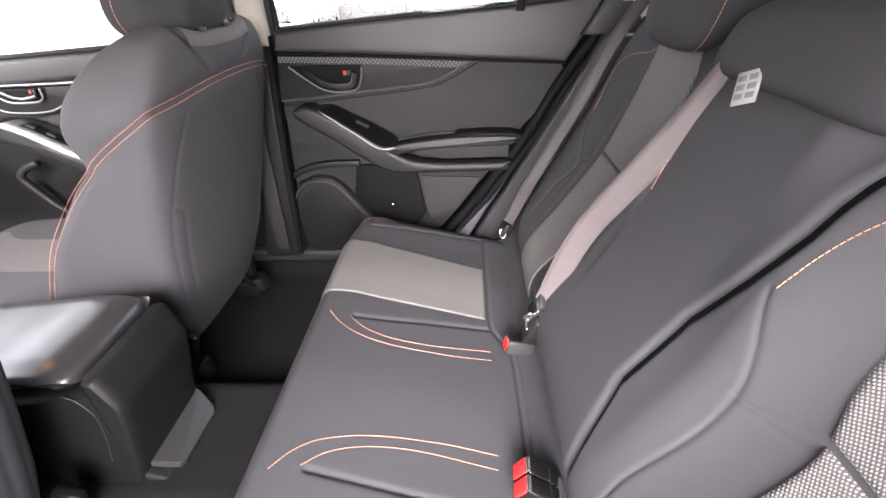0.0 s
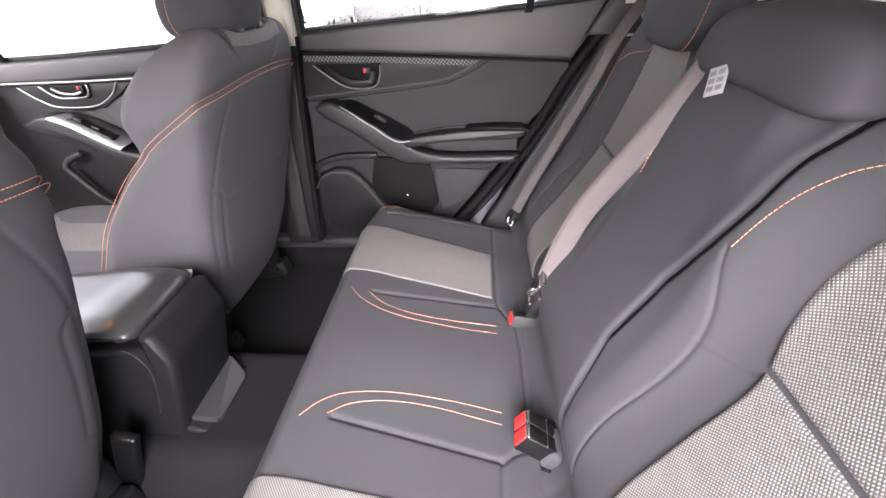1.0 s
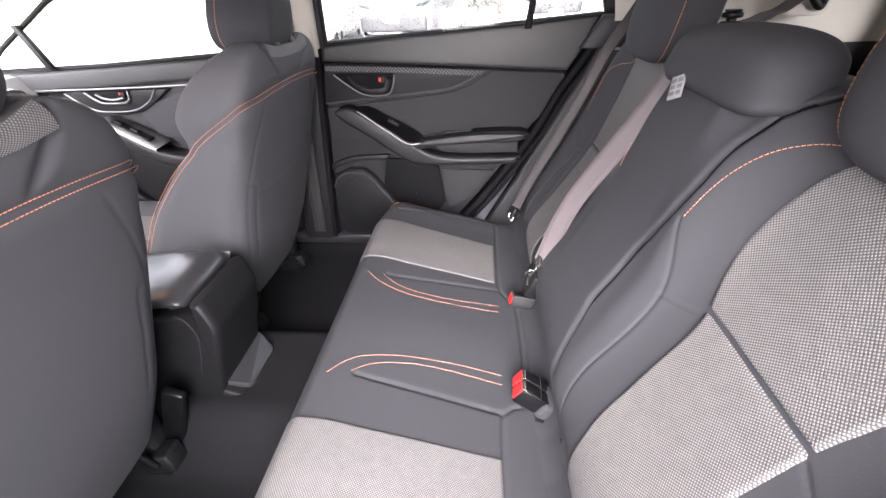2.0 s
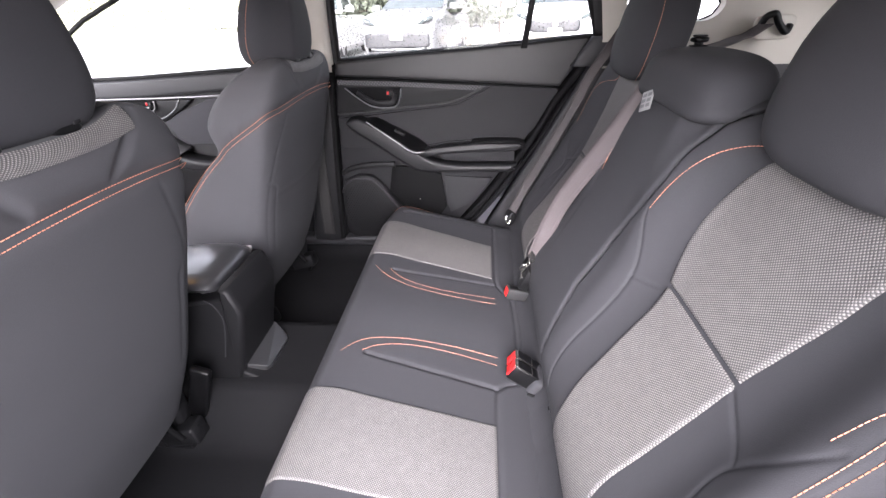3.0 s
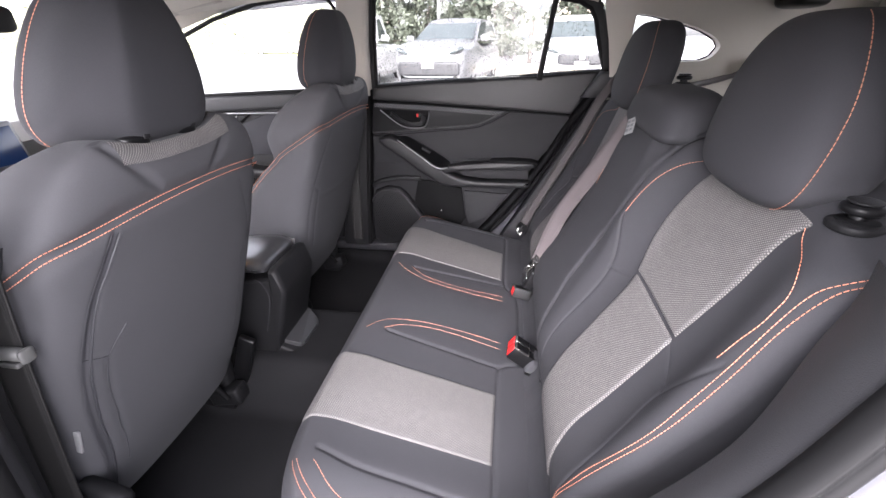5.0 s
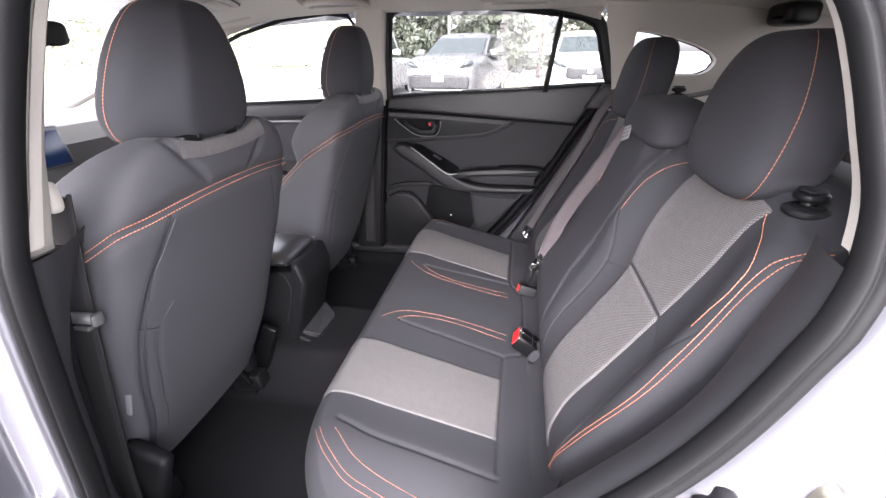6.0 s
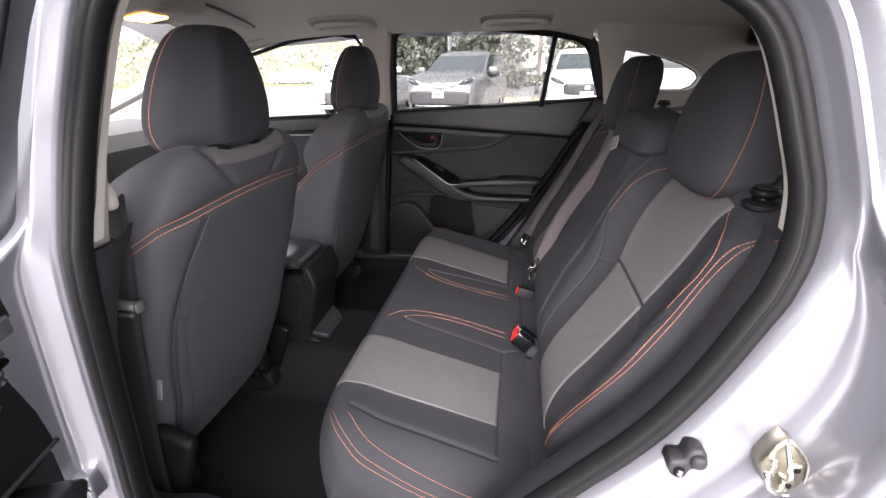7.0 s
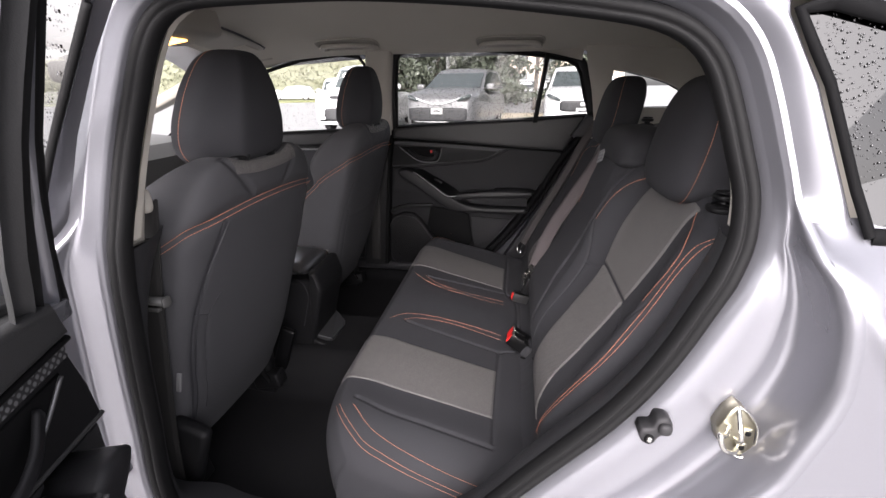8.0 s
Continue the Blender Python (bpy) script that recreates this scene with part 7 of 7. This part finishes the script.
        part("emblem", pillow((L + 0.015, 0, nose - 0.31), (0.02, 0.09, 0.04), 0.6, 0.8), RIM, v)
    elif face == "high":
        part("upper_grille", pillow((L - 0.06, 0, nose - 0.38), (0.10, W * 0.58, 0.135), 0.3, 0.5), BLACKV, v)
        part("lower_bumper", pillow((L - 0.02, 0, 0.40), (0.09, W * 0.84, 0.10), 0.4, 0.4), paint, v)
        part("lower_intake", pillow((L - 0.02, 0, 0.34), (0.095, W * 0.55, 0.035), 0.4, 0.5), BLACKV, v)
        part("emblem", pillow((L + 0.045, 0, nose - 0.34), (0.02, 0.07, 0.05), 0.6, 0.8), RIM, v)
    else:
        part("upper_grille", pillow((L - 0.10, 0, nose - 0.14), (0.10, W * 0.46, 0.05), 0.4, 0.5), BLACKV, v)
        part("lower_grille", pillow((L - 0.03, 0, 0.56), (0.07, W * 0.62, 0.17), 0.3, 0.4), BLACKV, v)
        part("lower_bumper", pillow((L - 0.04, 0, 0.32), (0.09, W * 0.80, 0.05), 0.4, 0.4), paint, v)
    pl = part("plate", box((L + 0.045, 0, 0.66), (0.006, 0.155, 0.075), 0.004), PLATE, v)
    part("plate_bar", box((L + 0.052, 0, 0.66), (0.003, 0.11, 0.022), 0.001), LABELG, pl)
    v.rotation_euler = (0, 0, radians(turn))
    return v


GREYC = mat("grey vehicle paint", (0.045, 0.045, 0.048), 0.32, metal=0.2, grain=0.1, scale=90, coat=0.6)
WHITEC = mat("white vehicle paint", (0.62, 0.62, 0.62), 0.3, grain=0.05, scale=90, coat=0.6)
VANC = mat("wet grey vehicle paint", (0.13, 0.13, 0.133), 0.32, metal=0.2, grain=0.1, scale=90, coat=0.5)
REDC = mat("red vehicle paint", (0.50, 0.03, 0.03), 0.3, grain=0.08, scale=90, coat=0.6)
vehicle("minivan", "dark grey minivan with a wide black grille, parked nose-on", (-1.42, 12.9, 0), -98, VANC, 5.0, 1.95, 1.80, 1.22, 1.16, face="wide", rake=0.95)
vehicle("sport_utility_car", "white sport utility car with dark grille, parked nose-on", (2.15, 12.6, 0), -95, WHITEC, 4.7, 1.95, 1.80, 1.22, 1.16, face="high", rake=0.65)
vehicle("pickup_truck", "white pickup truck parked beside the minivan", (-4.55, 13.4, 0), -88, WHITEC, 5.4, 2.0, 1.95, 1.25, 1.15, True)
vehicle("parked_car", "dark parked car far across the lot", (-0.9, 33.0, 0), -80, GREYC)
vehicle("parked_car", "white parked car far across the lot", (0.8, 36.0, 0), -85, WHITEC)
vehicle("parked_car", "white parked car before the hedge", (-22.5, 42.0, 0), 195, WHITEC, 4.6, 1.8, 1.45, 0.95, 0.85)
vehicle("parked_car", "white parked car in the side row", (-8.7, 21.0, 0), -75, WHITEC)
vehicle("red_car", "red car parked ahead of the windscreen", (-13.2, 3.6, 0), 14, REDC, 4.6, 1.85, 1.70)


LEAF = mat("evergreen leaves", (0.080, 0.092, 0.066), 0.7, grain=0.6, scale=20, blotch=0.6)
LEAF2 = mat("olive hedge leaves", (0.20, 0.205, 0.135), 0.7, grain=0.6, scale=20, blotch=0.6)
BARK = mat("grey bark", (0.12, 0.10, 0.085), 0.9, grain=0.5, scale=30, bump=0.5)


def leaf_cloud(points, size, seed):
    """Many small tilted leaf clumps."""
    rnd = np.random.RandomState(seed)
    n = len(points)
    a = rnd.normal(size=(n, 3))
    b = rnd.normal(size=(n, 3))
    a /= np.linalg.norm(a, axis=1, keepdims=True)
    b -= a * (a * b).sum(1, keepdims=True)
    b /= np.linalg.norm(b, axis=1, keepdims=True)
    sz = size * (0.5 + rnd.random_sample((n, 1)))
    q = np.stack([points - a * sz, points - b * sz * 0.6, points + a * sz, points + b * sz * 0.6], 1).reshape(-1, 3)
    return mesh_of(q, [(4 * i, 4 * i + 1, 4 * i + 2, 4 * i + 3) for i in range(n)], smooth=False)


def conifer(at, high, radius, seed):
    t = thing("tree", "dark evergreen tree behind the parked cars", "tree", "trees behind the lot", at=at)
    part("trunk", tube([(0, 0, 0), (0.05, 0, high * 0.5), (0, 0.03, high * 0.97)], 0.12, 8, count=12), BARK, t)
    rnd = np.random.RandomState(seed)
    for k in range(14):
        z = high * (0.15 + 0.8 * k / 14)
        r = radius * (1 - z / high) * 0.8
        an = k * 2.4
        part("limb", tube([(0, 0, z), (r * math.cos(an) * 0.6, r * math.sin(an) * 0.6, z + 0.1), (r * math.cos(an), r * math.sin(an), z)], 0.03, 5, count=6), BARK, t)
    n = 5200
    h = rnd.random_sample(n) ** 1.3
    ang = rnd.random_sample(n) * 6.283
    lay = 0.75 + 0.35 * np.sin(h * 38 + ang * 2) + 0.2 * np.sin(ang * 5 + seed)
    rr = radius * (1 - h) ** 0.8 * lay * (0.45 + 0.55 * rnd.random_sample(n) ** 0.5)
    pts = np.stack([rr * np.cos(ang), rr * np.sin(ang), high * (0.08 + 0.92 * h)], 1)
    part("crown", leaf_cloud(pts, 0.13, seed), LEAF, t)
    return t


for k, (x, y, h, r) in enumerate(((-6.2, 24.0, 7.5, 2.0), (-4.2, 24.5, 9.0, 2.2), (-1.8, 25.0, 8.0, 1.7), (-0.55, 19.5, 7.5, 1.5), (-2.6, 27.0, 9.5, 2.0), (3.3, 24.0, 8.0, 2.0))):
    conifer((x, y, 0), h, r, 11 + k)


def bare_tree(at, high, seed):
    t = thing("tree", "bare winter tree with fine twigs", "tree", "trees behind the lot", at=at)
    rnd = random.Random(seed)
    part("trunk", tube([(0, 0, 0), (0.06, 0.03, high * 0.35), (0.0, 0.1, high * 0.6)], 0.11, 8, count=10), BARK, t)
    vs_, fs_ = [], []

    def limb(p, d, r, depth):
        e = p + d
        m = tube([p, (p + e) / 2 + Vector((rnd.uniform(-.08, .08), rnd.uniform(-.08, .08), 0.05)) * d.length, e], r, 4, caps=False)
        k = len(vs_)
        vs_.extend([v.co[:] for v in m.vertices])
        fs_.extend([tuple(i + k for i in f.vertices) for f in m.polygons])
        bpy.data.meshes.remove(m)
        if depth:
            for _ in range(3):
                nd = (d + Vector((rnd.uniform(-1, 1), rnd.uniform(-1, 1), rnd.uniform(-0.2, 0.8))) * d.length * 0.7) * 0.68
                limb(p + d * rnd.uniform(0.6, 1.0), nd, r * 0.6, depth - 1)
    for k in range(6):
        a = k * 1.05 + rnd.random()
        limb(Vector((0, 0, high * (0.28 + 0.06 * k))), Vector((math.cos(a), math.sin(a), 1.1)) * high * 0.16, 0.045, 4)
    part("crown", mesh_of(vs_, fs_), BARK, t)


bare_tree((1.2, 24, 0), 7.5, 4)
bare_tree((0.2, 30, 0), 8.0, 9)


def hedge(name, label, a, b, high, deep, n, mat_, seed):
    r = np.random.RandomState(seed)
    a, b = np.array(a, float), np.array(b, float)
    t = r.random_sample(n)
    side = np.array([-(b - a)[1], (b - a)[0]]) / np.linalg.norm(b - a)
    o = (r.random_sample(n) - 0.5) * deep
    top = high * (0.9 + 0.08 * np.sin(t * 40) + 0.06 * np.sin(t * 91 + 1))
    pts = np.stack([a[0] + (b - a)[0] * t + side[0] * o, a[1] + (b - a)[1] * t + side[1] * o, r.random_sample(n) ** 0.8 * top], 1)
    ob = thing(name, label, "hedge")
    part("foliage", leaf_cloud(pts, 0.16, seed), mat_, ob)
    part("woody_core", box(((a[0] + b[0]) / 2, (a[1] + b[1]) / 2, high * 0.42), (np.linalg.norm(b - a) / 2, deep * 0.30, high * 0.42), 0.1, (0, 0, math.degrees(math.atan2((b - a)[1], (b - a)[0])))), mat_, ob)


hedge("hedge", "tall olive-green clipped hedge along the lot", (-52, 38), (-14, 52), 5.0, 1.6, 16000, LEAF2, 21)
hedge("hedge", "low dark shrubs ahead of the car", (-30, -4), (-27, 9), 3.2, 1.6, 5000, LEAF, 22)
GRASS = mat("winter grass", (0.17, 0.18, 0.08), 0.9, grain=0.6, scale=30, bump=0.5, blotch=0.5)
VERGE = mat("tan gravel", (0.42, 0.36, 0.27), 0.9, grain=0.5, scale=40, bump=0.5, blotch=0.3)
tagged(part("grass_verge", box((-28, 38.0, 0.04), (26, 4.0, 0.06), 0.05, (0, 0, 20)), GRASS), "strip of pale winter grass before the hedge", "grass", kind="structure")
tagged(part("gravel_island", box((0.6, 17.5, 0.05), (2.6, 1.6, 0.07), 0.05), VERGE), "tan gravel island between the parking rows", "island", kind="structure")
post = thing("marker_post", "thin grey marker post on the gravel island", "post", at=(-0.45, 17.0, 0.1))
part("shaft", tube([(0, 0, 0), (0, 0, 1.0)], 0.03, 8), RIM, post)
# house behind the trees
HW = mat("pale stucco wall", (0.55, 0.47, 0.38), 0.9, grain=0.2, scale=30, blotch=0.2)
HR = mat("brown roof shingles", (0.16, 0.13, 0.11), 0.9, grain=0.5, scale=12, blotch=0.3)
house = thing("house", "pale stucco house with brown roof beyond the lot", "house", at=(3.0, 48, 0))
part("wall", box((0, 0, 2.7), (7, 4, 2.7), 0.02), HW, house)
bm = bmesh.new()
vv = [bm.verts.new(p) for p in ((-7.5, -4.6, 5.3), (7.5, -4.6, 5.3), (7.5, 4.6, 5.3), (-7.5, 4.6, 5.3), (-7.5, 0, 8.0), (7.5, 0, 8.0))]
for f in ((0, 1, 5, 4), (2, 3, 4, 5), (0, 4, 3), (1, 2, 5), (0, 3, 2, 1)):
    bm.faces.new([vv[i] for i in f])
part("roof", bm, HR, house)
for x in (-5, -2.5, 0, 2.5, 5):
    for z in (1.6, 4.0):
        w = part("window", box((x, -4.02, z), (0.55, 0.05, 0.75), 0.01), VGLASS, house)
        part("frame", box((x, -4.05, z), (0.62, 0.03, 0.04), 0.01), WHITEC, w)
# lamp standard
lampst = thing("street_lamp", "tall grey lamp standard beyond the cars", "street lamp", at=(-3.3, 22, 0))
part("pole", tube([(0, 0, 0), (0, 0, 7)], 0.08, 10), RIM, lampst)
part("head", box((0.3, 0, 7), (0.4, 0.12, 0.06), 0.03), RIM, lampst)
